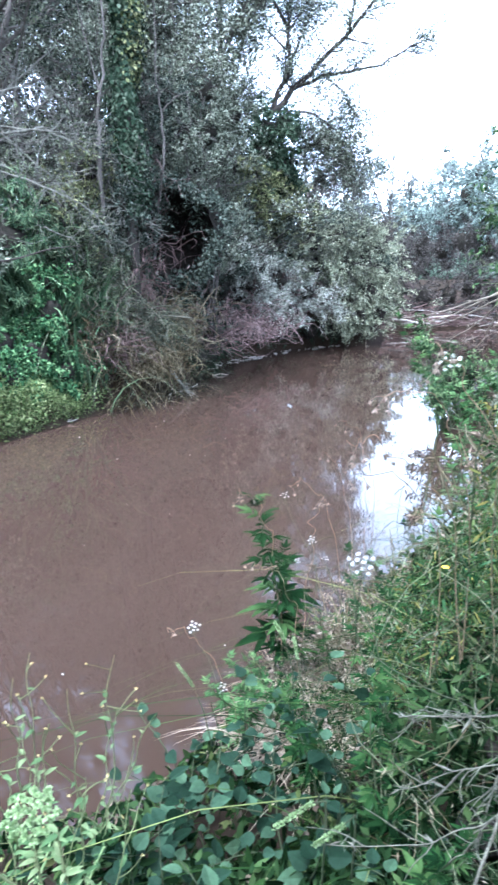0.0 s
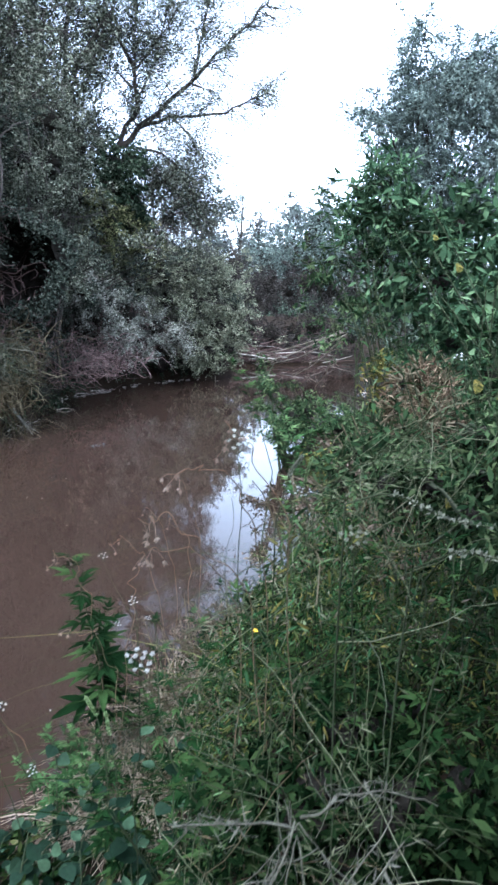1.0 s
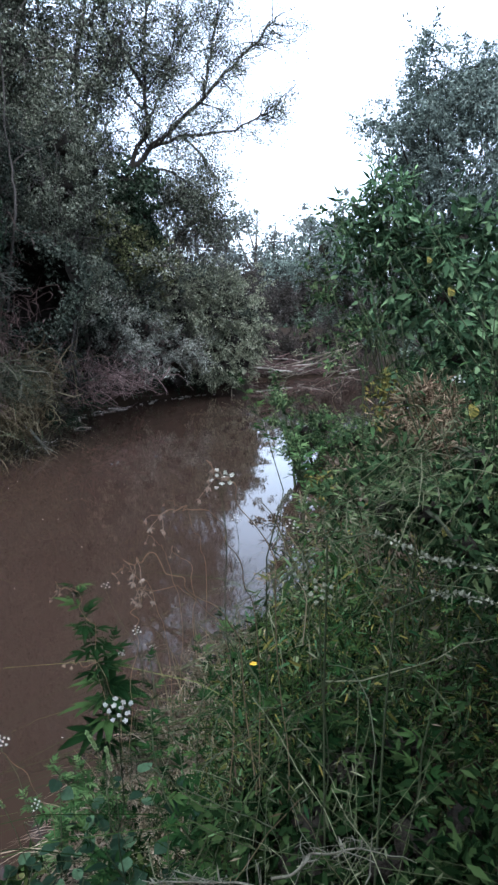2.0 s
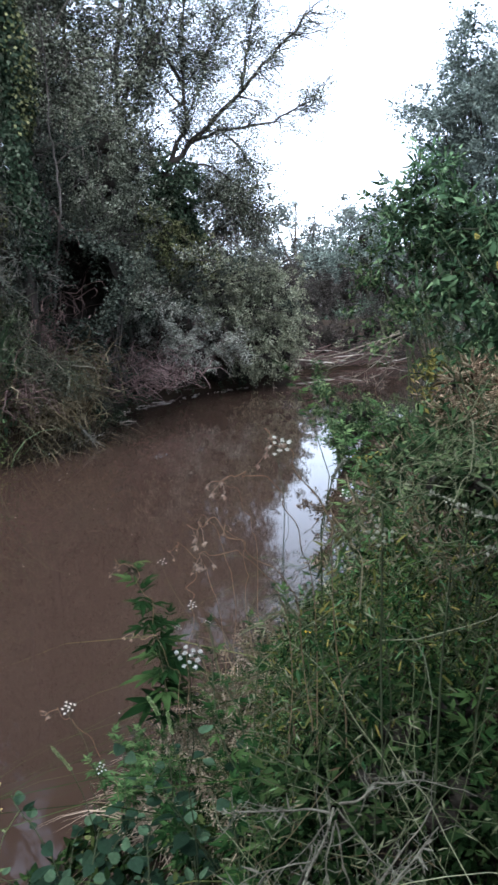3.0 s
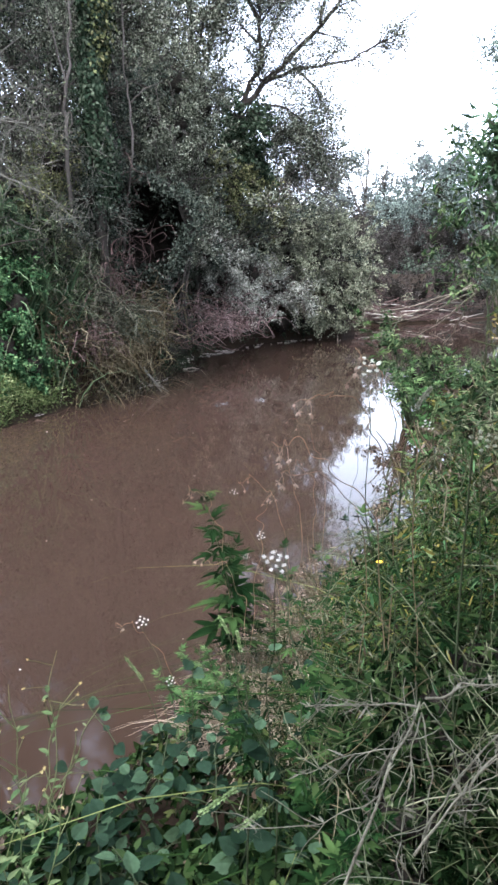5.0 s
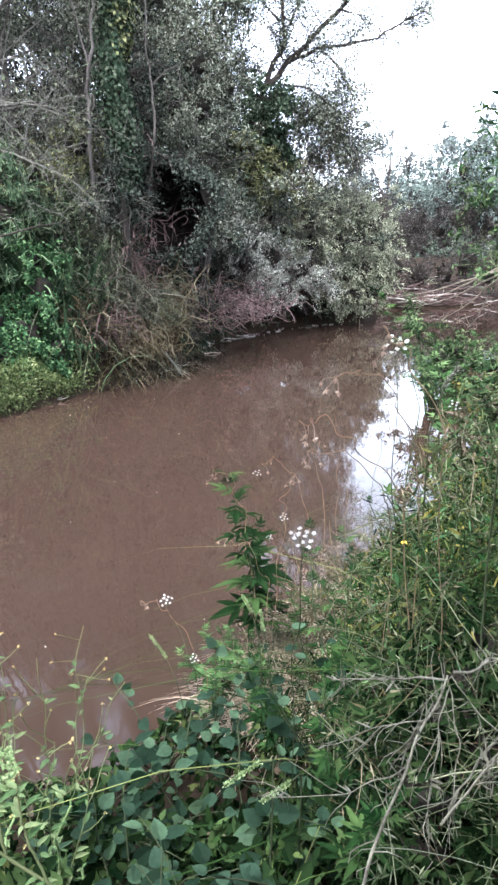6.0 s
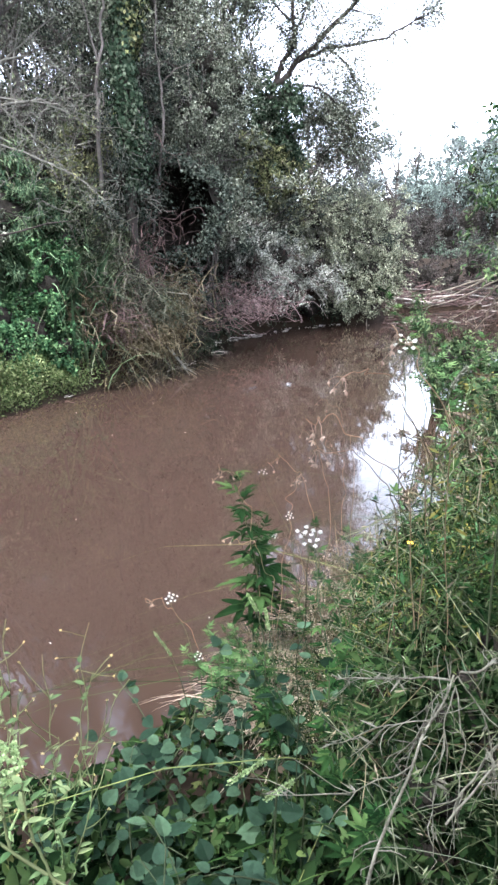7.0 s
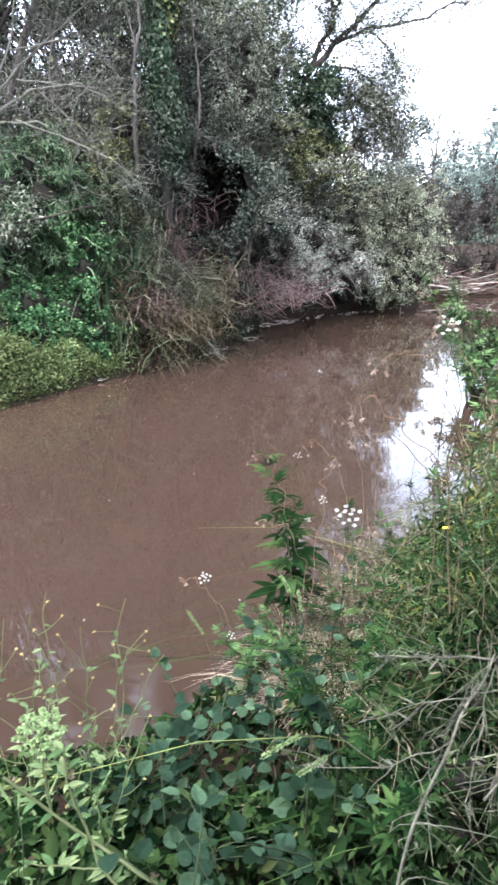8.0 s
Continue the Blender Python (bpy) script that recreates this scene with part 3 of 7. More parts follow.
f_shrub = shrub("grey_shrub", 23, (-4.6, 13.2), 26, 3.0, 1.4, (0.2, -0.3), 9000, (0.062, 0.5), GREYLEAF, DARKBARK, "grey-green leafy shrub on the far bank", group=LOW, bend=-0.08, floor=0.6)
h_shrub = shrub("green_shrub", 24, (2.8, 21.6), 24, 2.8, 1.8, (0.2, -0.3), 9000, (0.07, 0.5), MIDLEAF, DARKBARK, "green shrub hanging over the water at the bend", group=LOW, bend=-0.08, floor=0.6)

# leafy growth along the bank, from the hollow to the bend
GREY_BUSH = "grey-green small-leaved shrub with fine pale twigs"
leaf_mass("grey_shrub", 401, (-0.8, 17.4), [(-0.61, 16.6, 4.57, 0.9, 0.76, 0.9), (-0.97, 15.2, 5.06, 0.73, 0.62, 0.73), (-0.09, 17.8, 3.7, 0.84, 0.72, 0.84), (-0.56, 16.8, 2.9, 0.69, 0.59, 0.69), (0.36, 18.4, 2.99, 0.71, 0.61, 0.71), (-0.48, 16.9, 5.82, 0.82, 0.7, 0.82), (-0.68, 16.5, 3.7, 0.64, 0.55, 0.64)], 900, (0.058, 0.5), GREYLEAF, GREY_BUSH, group=LOW, core=0.5, twigs=26, wood=BARK)
leaf_mass("grey_shrub", 402, (-1.2, 14.6), [(-1.02, 14.0, 4.16, 0.42, 0.39, 0.46), (-1.2, 13.2, 4.61, 0.53, 0.45, 0.5), (-0.99, 14.8, 5.75, 0.72, 0.61, 0.72), (-0.55, 14.6, 3.4, 0.4, 0.4, 0.5), (-0.6, 14.4, 2.7, 0.4, 0.4, 0.4)], 900, (0.056, 0.5), GREYLEAF, GREY_BUSH, group=LOW, core=0.45, twigs=22, wood=BARK)
leaf_mass("olive_shrub", 403, (0.4, 18.9), [(0.32, 17.1, 4.02, 0.62, 0.53, 0.62), (0.99, 17.9, 3.65, 0.65, 0.55, 0.65), (0.05, 16.6, 4.33, 0.52, 0.44, 0.52), (0.83, 17.8, 4.1, 0.49, 0.42, 0.49)], 800, (0.06, 0.5), OLIVELEAF, "olive green shrub above the willows", group=LOW, core=0.5, twigs=18)
leaf_mass("ivy_mass", 404, (0.7, 19.0), [(0.38, 17.2, 5.4, 0.63, 0.54, 0.63), (0.75, 17.7, 4.8, 0.59, 0.5, 0.59), (0.21, 16.9, 4.8, 0.53, 0.45, 0.53), (0.94, 17.9, 4.25, 0.43, 0.37, 0.43), (0.81, 17.8, 5.71, 0.44, 0.37, 0.44)], 820, (0.07, 0.8), IVYLEAF, "dense dark green ivy draped over a snag", "climbing plant", "", 0.62, 0.16, 0.8)
leaf_mass("twiggy_shrub", 405, (2.2, 20.9), [(1.73, 19.4, 5.15, 0.71, 0.61, 0.71), (2.41, 19.8, 4.85, 0.73, 0.62, 0.73), (1.93, 19.5, 4.16, 0.71, 0.6, 0.71), (2.81, 20.0, 4.29, 0.66, 0.56, 0.66), (2.9, 20.1, 5.0, 0.6, 0.42, 0.75), (2.13, 19.7, 5.69, 0.59, 0.5, 0.59), (1.55, 19.2, 5.8, 0.51, 0.43, 0.51), (3.15, 20.2, 4.54, 0.42, 0.36, 0.42)], 120, (0.05, 0.45), TWIGLEAF, "twiggy brown half-withered shrub behind the willows", group=LOW, core=0.1, twigs=110, wood=PALETWIG)
leaf_mass("green_shrub", 406, (2.2, 20.6), [(2.42, 19.4, 3.2, 0.81, 0.69, 0.81), (1.67, 18.9, 3.02, 0.78, 0.67, 0.78), (3.14, 19.8, 3.3, 0.66, 0.56, 0.66), (1.12, 18.4, 2.56, 0.6, 0.51, 0.6), (3.33, 19.9, 2.54, 0.66, 0.56, 0.66), (2.72, 19.6, 2.37, 0.71, 0.61, 0.71), (1.95, 19.1, 2.36, 0.63, 0.53, 0.63), (0.79, 18.1, 3.11, 0.56, 0.48, 0.56)], 700, (0.064, 0.48), MIDLEAF, "dull grey-green shrub leaning over the river", group=LOW, core=0.5, twigs=40, wood=PALETWIG)
leaf_mass("willow_shrub", 407, (0.6, 18.9), [(-0.01, 16.2, 2.37, 0.58, 0.5, 0.5), (0.7, 17.3, 1.98, 0.62, 0.53, 0.55), (1.49, 18.1, 1.62, 0.59, 0.5, 0.52), (2.07, 18.5, 1.32, 0.48, 0.41, 0.44), (0.49, 17.0, 1.44, 0.5, 0.42, 0.42), (-0.33, 15.5, 2.47, 0.45, 0.39, 0.4), (1.1, 17.7, 1.2, 0.46, 0.39, 0.4), (0.06, 16.3, 1.79, 0.48, 0.4, 0.44)], 1000, (0.062, 0.42), PALELEAF, "pale grey-green willow shrub drooping over the river", group=LOW, core=0.5, twigs=26, wood=REDTWIG)
leaf_mass("green_shrub", 408, (3.6, 21.0), [(3.48, 20.0, 1.59, 0.73, 0.62, 0.73), (4.0, 20.3, 2.07, 0.57, 0.48, 0.57), (3.23, 19.8, 0.87, 0.59, 0.5, 0.59), (2.6, 19.4, 0.95, 0.57, 0.49, 0.5), (3.87, 20.3, 2.86, 0.5, 0.42, 0.5), (3.83, 20.2, 0.93, 0.53, 0.45, 0.53), (4.15, 20.4, 1.42, 0.43, 0.36, 0.43)], 620, (0.07, 0.48), MIDLEAF, "dull green bush hanging down to the water at the bend", group=LOW, core=0.55, twigs=16)
leaf_mass("dark_shrub", 409, (-2.1, 13.6), [(-2.05, 12.7, 3.79, 0.57, 0.4, 0.57), (-2.23, 12.6, 4.34, 0.49, 0.4, 0.49), (-1.95, 12.7, 3.21, 0.4, 0.4, 0.47), (-2.37, 12.4, 3.16, 0.51, 0.4, 0.51), (-1.86, 12.9, 4.44, 0.45, 0.38, 0.45), (-1.49, 13.4, 5.25, 0.56, 0.48, 0.56), (-1.99, 12.9, 5.08, 0.47, 0.4, 0.47)], 760, (0.056, 0.5), DARKLEAF, "dark shrub arching round a shadowy hollow", group=LOW, core=0.4, twigs=34, wood=BARK)
leaf_mass("olive_shrub", 410, (-3.0, 12.4), [(-2.74, 11.8, 3.8, 0.57, 0.4, 0.45), (-3.06, 11.5, 3.07, 0.51, 0.4, 0.51), (-2.73, 11.8, 2.94, 0.47, 0.4, 0.47), (-2.3, 11.9, 3.95, 0.4, 0.3, 0.3), (-3.37, 11.1, 3.28, 0.49, 0.42, 0.49)], 560, (0.075, 0.25), OLIVELEAF, "twiggy shrub hung with narrow dull olive leaves", group=LOW, core=0.5, twigs=40, wood=BARK)
leaf_mass("grey_shrub", 413, (-2.4, 12.2), [(-2.08, 11.5, 3.75, 0.42, 0.3, 0.42), (-2.2, 11.5, 3.2, 0.45, 0.3, 0.45), (-1.85, 11.7, 2.9, 0.36, 0.3, 0.4), (-2.5, 11.4, 2.7, 0.4, 0.3, 0.4)], 620, (0.056, 0.45), DARKLEAF, "dark twiggy shrub before an ivy-clad trunk", group=LOW, core=0.45, twigs=36, wood=PALETWIG)
leaf_mass("dark_shrub", 411, (-1.3, 14.6), [(-0.85, 15.7, 2.17, 0.51, 0.44, 0.45), (-1.16, 13.4, 1.75, 0.36, 0.33, 0.32), (-0.74, 16.0, 1.4, 0.44, 0.37, 0.44), (-1.12, 13.5, 1.2, 0.32, 0.27, 0.3), (-0.22, 17.2, 1.08, 0.41, 0.35, 0.4), (-1.55, 12.6, 1.6, 0.3, 0.27, 0.3)], 620, (0.06, 0.5), DARKLEAF, "low dark shrub among dead stems on the bank", group=LOW, core=0.5, twigs=20, wood=REDTWIG)
# two dark low rows with large cores: the undercut's shade put into colour
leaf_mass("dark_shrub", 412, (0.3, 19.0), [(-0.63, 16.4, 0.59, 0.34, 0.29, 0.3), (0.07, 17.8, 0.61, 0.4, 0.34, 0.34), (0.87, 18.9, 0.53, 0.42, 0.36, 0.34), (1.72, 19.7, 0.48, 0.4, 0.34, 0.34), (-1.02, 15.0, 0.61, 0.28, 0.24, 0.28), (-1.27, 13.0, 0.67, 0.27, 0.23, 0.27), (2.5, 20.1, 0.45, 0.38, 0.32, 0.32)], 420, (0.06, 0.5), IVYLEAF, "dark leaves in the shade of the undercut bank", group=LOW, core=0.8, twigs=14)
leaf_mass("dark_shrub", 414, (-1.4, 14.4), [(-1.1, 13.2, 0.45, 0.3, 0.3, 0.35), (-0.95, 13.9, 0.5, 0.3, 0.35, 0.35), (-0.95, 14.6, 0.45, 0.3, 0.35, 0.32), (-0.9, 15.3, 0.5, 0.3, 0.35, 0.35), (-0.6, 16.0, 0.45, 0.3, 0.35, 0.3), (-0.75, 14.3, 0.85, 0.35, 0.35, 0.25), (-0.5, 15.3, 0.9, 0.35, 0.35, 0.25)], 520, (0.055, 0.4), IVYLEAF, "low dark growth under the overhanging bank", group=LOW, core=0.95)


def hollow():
    """A shadowy cave between the shrubs: a near-black shell paints its shade, open to the river."""
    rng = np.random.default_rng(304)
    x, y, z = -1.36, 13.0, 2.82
    root = thing("thicket_hollow", x, y, gz(x, y), "hollow between dense bank shrubs, its shade painted as a near-black shell", "thicket", LOW)
    # concave shell in near-black colour, standing in for the shade within
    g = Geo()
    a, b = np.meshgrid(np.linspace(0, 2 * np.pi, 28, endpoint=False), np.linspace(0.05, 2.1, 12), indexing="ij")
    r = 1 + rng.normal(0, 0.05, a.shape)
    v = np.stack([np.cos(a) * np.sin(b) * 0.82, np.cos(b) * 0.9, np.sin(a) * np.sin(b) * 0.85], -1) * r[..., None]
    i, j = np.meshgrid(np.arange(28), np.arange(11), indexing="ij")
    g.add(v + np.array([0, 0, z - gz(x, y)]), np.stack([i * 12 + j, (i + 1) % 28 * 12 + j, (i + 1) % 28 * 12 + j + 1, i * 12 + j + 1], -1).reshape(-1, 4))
    part("shade_body", g, CORESHADE, root)
    n = 4600
    t = rng.uniform(0, 2 * np.pi, n)
    w = rng.normal(0.95, 0.1, n) + 0.10 * np.sin(3 * t + 1) + 0.08 * np.sin(5 * t)
    p = np.stack([np.cos(t) * w * 0.86, rng.normal(-0.45, 0.16, n), np.sin(t) * w * 0.9 + z - gz(x, y)], -1)
    k = rng.integers(0, 9, 700)
    inner = np.column_stack([rng.uniform(-0.65, 0.65, 9), rng.uniform(-0.3, 0.4, 9), rng.uniform(-0.7, 0.7, 9) + z - gz(x, y)])
    p[:700] = inner[k] + rng.normal(0, 0.09, (700, 3))
    g = Geo()
    d, up = leaf_dirs(rng, n, 0.5)
    strew(g, SMALL, p, d, up + np.array([0, -0.8, 0]), rng.uniform(0.05, 0.09, n), rng.uniform(0.03, 0.05, n))
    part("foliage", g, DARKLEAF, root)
    for _ in range(5):
        t = Geo()
        q = np.array([rng.choice([-1, 1]) * rng.uniform(0.55, 0.85), rng.uniform(0.0, 0.4), 0.0])
        tube(t, wander(rng, q, (rng.normal(0, 0.15), 0.05, 1), z - gz(x, y) + rng.uniform(-0.4, 0.6), 7, 0.08), 0.02, 0.008, 5)
        part("stem", t, DARKBARK, root)


hollow()
spread_copies(e_shrub, [(-0.6, 18.2, 60, 1.1), (0.6, 20.4, 110, 1.2)], 0.05)
spread_copies(f_shrub, [(-1.0, 18.6, 40, 1.1), (0.3, 20.6, 90, 1.2), (-5.6, 9.4, 80, 1.1), (-3.2, 13.4, 30, 0.8), (-4.3, 12.0, 170, 0.85)], 0.05)
spread_copies(h_shrub, [(3.5, 21.8, 80, 0.75), (2.3, 22.6, 150, 1.0), (3.8, 23.4, 200, 0.9)], 0.05)
wr = np.random.default_rng(340)
back = [(x + wr.normal(0, 0.3), 18.3 - 0.25 * (x + 4) + wr.normal(0, 0.4), z + wr.normal(0, 0.3), *wr.uniform(0.8, 1.2, 3)) for x in np.arange(-11.5, -1.6, 1.25) for z in (3.4, 4.7, 6.0, 7.3, 8.5, 9.6)]
spread_copies(b_tree, [(-1.9, 18.6, 200, 1.12), (-0.9, 19.0, 80, 0.95)])
leaf_mass("back_thicket", 341, (-4.5, 18.8), back, 95, (0.1, 0.5), GREYLEAF, "dense grey-green tree growth at the back of the far bank", "tree", GROVE, 0.62, 0.36, 0.5, 0.05)

# right bank, farther off: tall willows and hedge
RIGHT = "trees on the near bank"
dome = []
wr = np.random.default_rng(311)
for k in range(84):
    t, b = k * 2.4, math.acos(1 - 1.75 * (k + 0.5) / 84)
    r = wr.uniform(0.5, 1.0)
    dome.append((12.7 + 4.1 * r * math.sin(b) * math.cos(t), 22.8 + 3.2 * r * math.sin(b) * math.sin(t), 7.5 + 5.0 * r * math.cos(b), *wr.uniform(0.5, 0.95, 3)))
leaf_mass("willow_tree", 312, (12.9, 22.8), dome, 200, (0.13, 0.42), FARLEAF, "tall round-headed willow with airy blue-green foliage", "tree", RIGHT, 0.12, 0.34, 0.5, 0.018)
j_shrub = shrub("bank_willow", 32, (9.0, 16.4), 26, 3.2, 1.8, (-0.3, -0.3), 6000, (0.11, 0.42), WILLOWLEAF, DARKBARK, "grey-green bushy willow on the near bank", group=RIGHT, bend=-0.1)
spread_copies(j_shrub, [(7.9, 12.8, 90, 0.8), (10.8, 19.6, 190, 1.1), (6.6, 10.0, 240, 0.7), (10.9, 21.2, 30, 1.25), (8.6, 13.2, 140, 1.1), (11.0, 18.4, 10, 1.1), (9.9, 17.2, 80, 0.9)], 0.05)

# far woods
wr = np.random.default_rng(330)
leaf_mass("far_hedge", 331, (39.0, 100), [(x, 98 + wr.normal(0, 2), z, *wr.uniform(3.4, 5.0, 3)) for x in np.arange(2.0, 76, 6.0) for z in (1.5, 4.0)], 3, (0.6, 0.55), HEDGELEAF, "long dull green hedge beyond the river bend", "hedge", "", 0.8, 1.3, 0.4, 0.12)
hedge = tree("hedge_tree", 42, (31.5, 96), 9.0, 0.4, (0, 0), 26, 6.8, 10, 4800, (0.44, 0.55), HEDGELEAF, DARKBARK, "dull green bushy tree behind the log jam", 0.03, 0.62, group="hedge behind the bend", taper=0.4)
spread_copies(hedge, [(14.0, 98, 40, 0.85), (22.0, 95, 90, 0.9), (38, 94, 200, 1.0), (45, 97, 250, 1.3)])
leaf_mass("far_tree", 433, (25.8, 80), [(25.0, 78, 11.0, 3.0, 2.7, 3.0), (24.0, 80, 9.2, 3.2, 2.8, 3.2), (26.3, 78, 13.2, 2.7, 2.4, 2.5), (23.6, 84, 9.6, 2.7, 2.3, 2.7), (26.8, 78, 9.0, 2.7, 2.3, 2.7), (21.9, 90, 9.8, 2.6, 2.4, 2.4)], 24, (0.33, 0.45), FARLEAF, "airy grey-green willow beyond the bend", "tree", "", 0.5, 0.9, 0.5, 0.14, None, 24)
leaf_mass("far_thicket", 434, (21.0, 90), [(19.5, 87, 4.4, 2.7, 2.3, 2.7), (22.3, 87, 5.7, 2.7, 2.3, 2.7), (18.6, 90, 7.0, 2.4, 2.0, 2.3), (20.8, 86, 2.5, 2.4, 2.0, 2.3), (18.3, 93, 8.6, 2.1, 1.8, 1.9), (24.5, 84, 2.6, 2.6, 2.3, 2.6), (27.0, 82, 2.2, 2.6, 2.2, 2.6), (17.4, 88, 2.2, 2.5, 2.1, 2.4), (24.6, 78, 6.0, 3.3, 2.7, 3.2), (23.4, 81, 5.4, 2.9, 2.4, 2.9), (27.5, 79, 5.5, 3.0, 2.5, 3.0)], 27, (0.27, 0.4), DUNLEAF, "dull brown leafless thicket beyond the log jam", "shrub", "", 0.6, 0.9, 0.4, 0.12, BARK, 40)
leaf_mass("low_thicket", 435, (7.5, 29.5), [(5.2, 28.2, 1.1, 0.8, 0.6, 0.9), (6.3, 28.4, 1.5, 0.8, 0.6, 1.0), (7.4, 28.6, 1.2, 0.8, 0.6, 0.9), (8.5, 28.9, 1.2, 0.8, 0.6, 0.9), (9.6, 29.3, 1.6, 0.9, 0.6, 1.1), (10.8, 29.8, 1.2, 0.9, 0.6, 0.9), (12.0, 30.8, 1.2, 1.0, 0.7, 0.9)], 330, (0.09, 0.45), DUNLEAF, "low dull brown scrub behind the log jam", "shrub", "", 0.6, 0.3, 0.4, 0.03, REDTWIG, 20)
wr = np.random.default_rng(336)
leaf_mass("far_scrub", 437, (24.0, 77), [(x, 75 + wr.normal(0, 1), 1.0 + wr.uniform(0, 0.8), 2.0, 1.4, wr.uniform(1.2, 2.2)) for x in np.arange(13, 40, 2.6)], 30, (0.28, 0.45), WILLOWLEAF, "low dull green scrub along the far plain", "shrub", "", 0.7, 0.8, 0.4, 0.08)
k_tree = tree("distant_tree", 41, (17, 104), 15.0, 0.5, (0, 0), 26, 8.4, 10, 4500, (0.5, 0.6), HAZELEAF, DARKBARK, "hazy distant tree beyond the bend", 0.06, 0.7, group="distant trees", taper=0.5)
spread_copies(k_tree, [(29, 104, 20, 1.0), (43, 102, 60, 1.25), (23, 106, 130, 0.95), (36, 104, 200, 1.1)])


def bare_tree(name, seed, at, lines, radius, twigs, wood, label, leaves=0, leafmat=None, leaf=(0.07, 0.5), twig_len=0.9, category="tree", clump=0.12, base=None):
    """A tree with hand-set limbs and many fine bare twigs; each limb is its own part. Lines are in world metres."""
    rng = np.random.default_rng(seed)
    o = np.array([at[0], at[1], gz(at[0], at[1]) - 0.1 if base is None else base])
    root = thing(name, *o, label, category)
    spots = []
    for i, (pts, r) in enumerate(lines):
        pts = np.array(pts, float) - o
        fine = along(pts, np.linspace(0, 1, 4 * len(pts)))
        fine[1:-1] += rng.normal(0, min(0.03, 0.4 * r), (len(fine) - 2, 3))
        g = Geo()
        tube(g, fine, r, r * 0.25, 6)
        ln = np.linalg.norm(pts[-1] - pts[0])
        if i or len(lines) == 1:
            for _ in range(int(math.ceil(twigs * min(1.0, ln / (2.6 * twig_len))))):
                u = rng.uniform(0.2, 1)
                q = along(fine, np.array([u]))[0]
                d = unit(fine[-1] - fine[0]) * 0.7 + rng.normal(0, 0.7, 3)
                tw = wander(rng, q, d, twig_len * rng.uniform(0.4, 1.1), 6, 0.22, -0.03)
                tube(g, tw, max(min(0.006, r * 0.6), r * 0.22), min(0.003, r * 0.3), 3)
                spots.append(tw)
                for _ in range(3):
                    t2 = wander(rng, along(tw, rng.uniform(0.3, 0.9, 1))[0], rng.normal(0, 1, 3), twig_len * 0.35, 4, 0.3, -0.05)
                    tube(g, t2, min(0.005, r * 0.45), min(0.002, r * 0.25), 3)
                    spots.append(t2)
        part("trunk" if i == 0 else "limb", g, wood, root)
    if leaves:
        g = Geo()
        p, out = clumps(rng, spots, leaves, clump * 1.9, 0.1, 14)
        d, up = leaf_dirs(rng, len(p), 0.6)
        size = leaf[0] * rng.uniform(0.6, 1.3, len(p))
        strew(g, SMALL, p, d, up, size, size * leaf[1])
        part("crown", g, leafmat, root)
    return root


# the stems of the round-headed willow: a fan of dark limbs from low down
wr = np.random.default_rng(313)
fan = [([(11.9, 22.6, 1.5), (11.9, 22.6, 3.0), (11.8, 22.6, 4.6)], 0.17)]
for tx in np.linspace(9.6, 15.2, 11):
    fan.append(([(11.85 + wr.normal(0, 0.1), 22.6, wr.uniform(3.6, 4.8)), (11.85 + (tx - 11.85) * 0.45 + wr.normal(0, 0.25), 22.5 + wr.normal(0, 0.3), 6.3 + wr.normal(0, 0.2)), (tx, 22.5 + wr.normal(0, 0.6), 8.6 + wr.uniform(-0.6, 1.2))], wr.uniform(0.05, 0.085)))
bare_tree("willow_stool", 314, (11.9, 22.6), fan, 0.09, 7, DARKBARK, "many-stemmed willow with dark forking limbs", 900, FARLEAF, (0.12, 0.42), 1.3, "tree", 0.2)

# the leaning forked tree that stands out against the sky
r_tree = tree("sparse_tree", 27, (-1.7, 21.2), 8.6, 0.07, (0.0, 0.0), 26, 2.3, 12, 20000, (0.062, 0.5), GREYLEAF, DARKBARK, "slim dark tree with thin foliage against the sky", 0.1, 0.14, group=GROVE)
spread_copies(r_tree, [(-2.9, 20.4, 120, 1.2)])
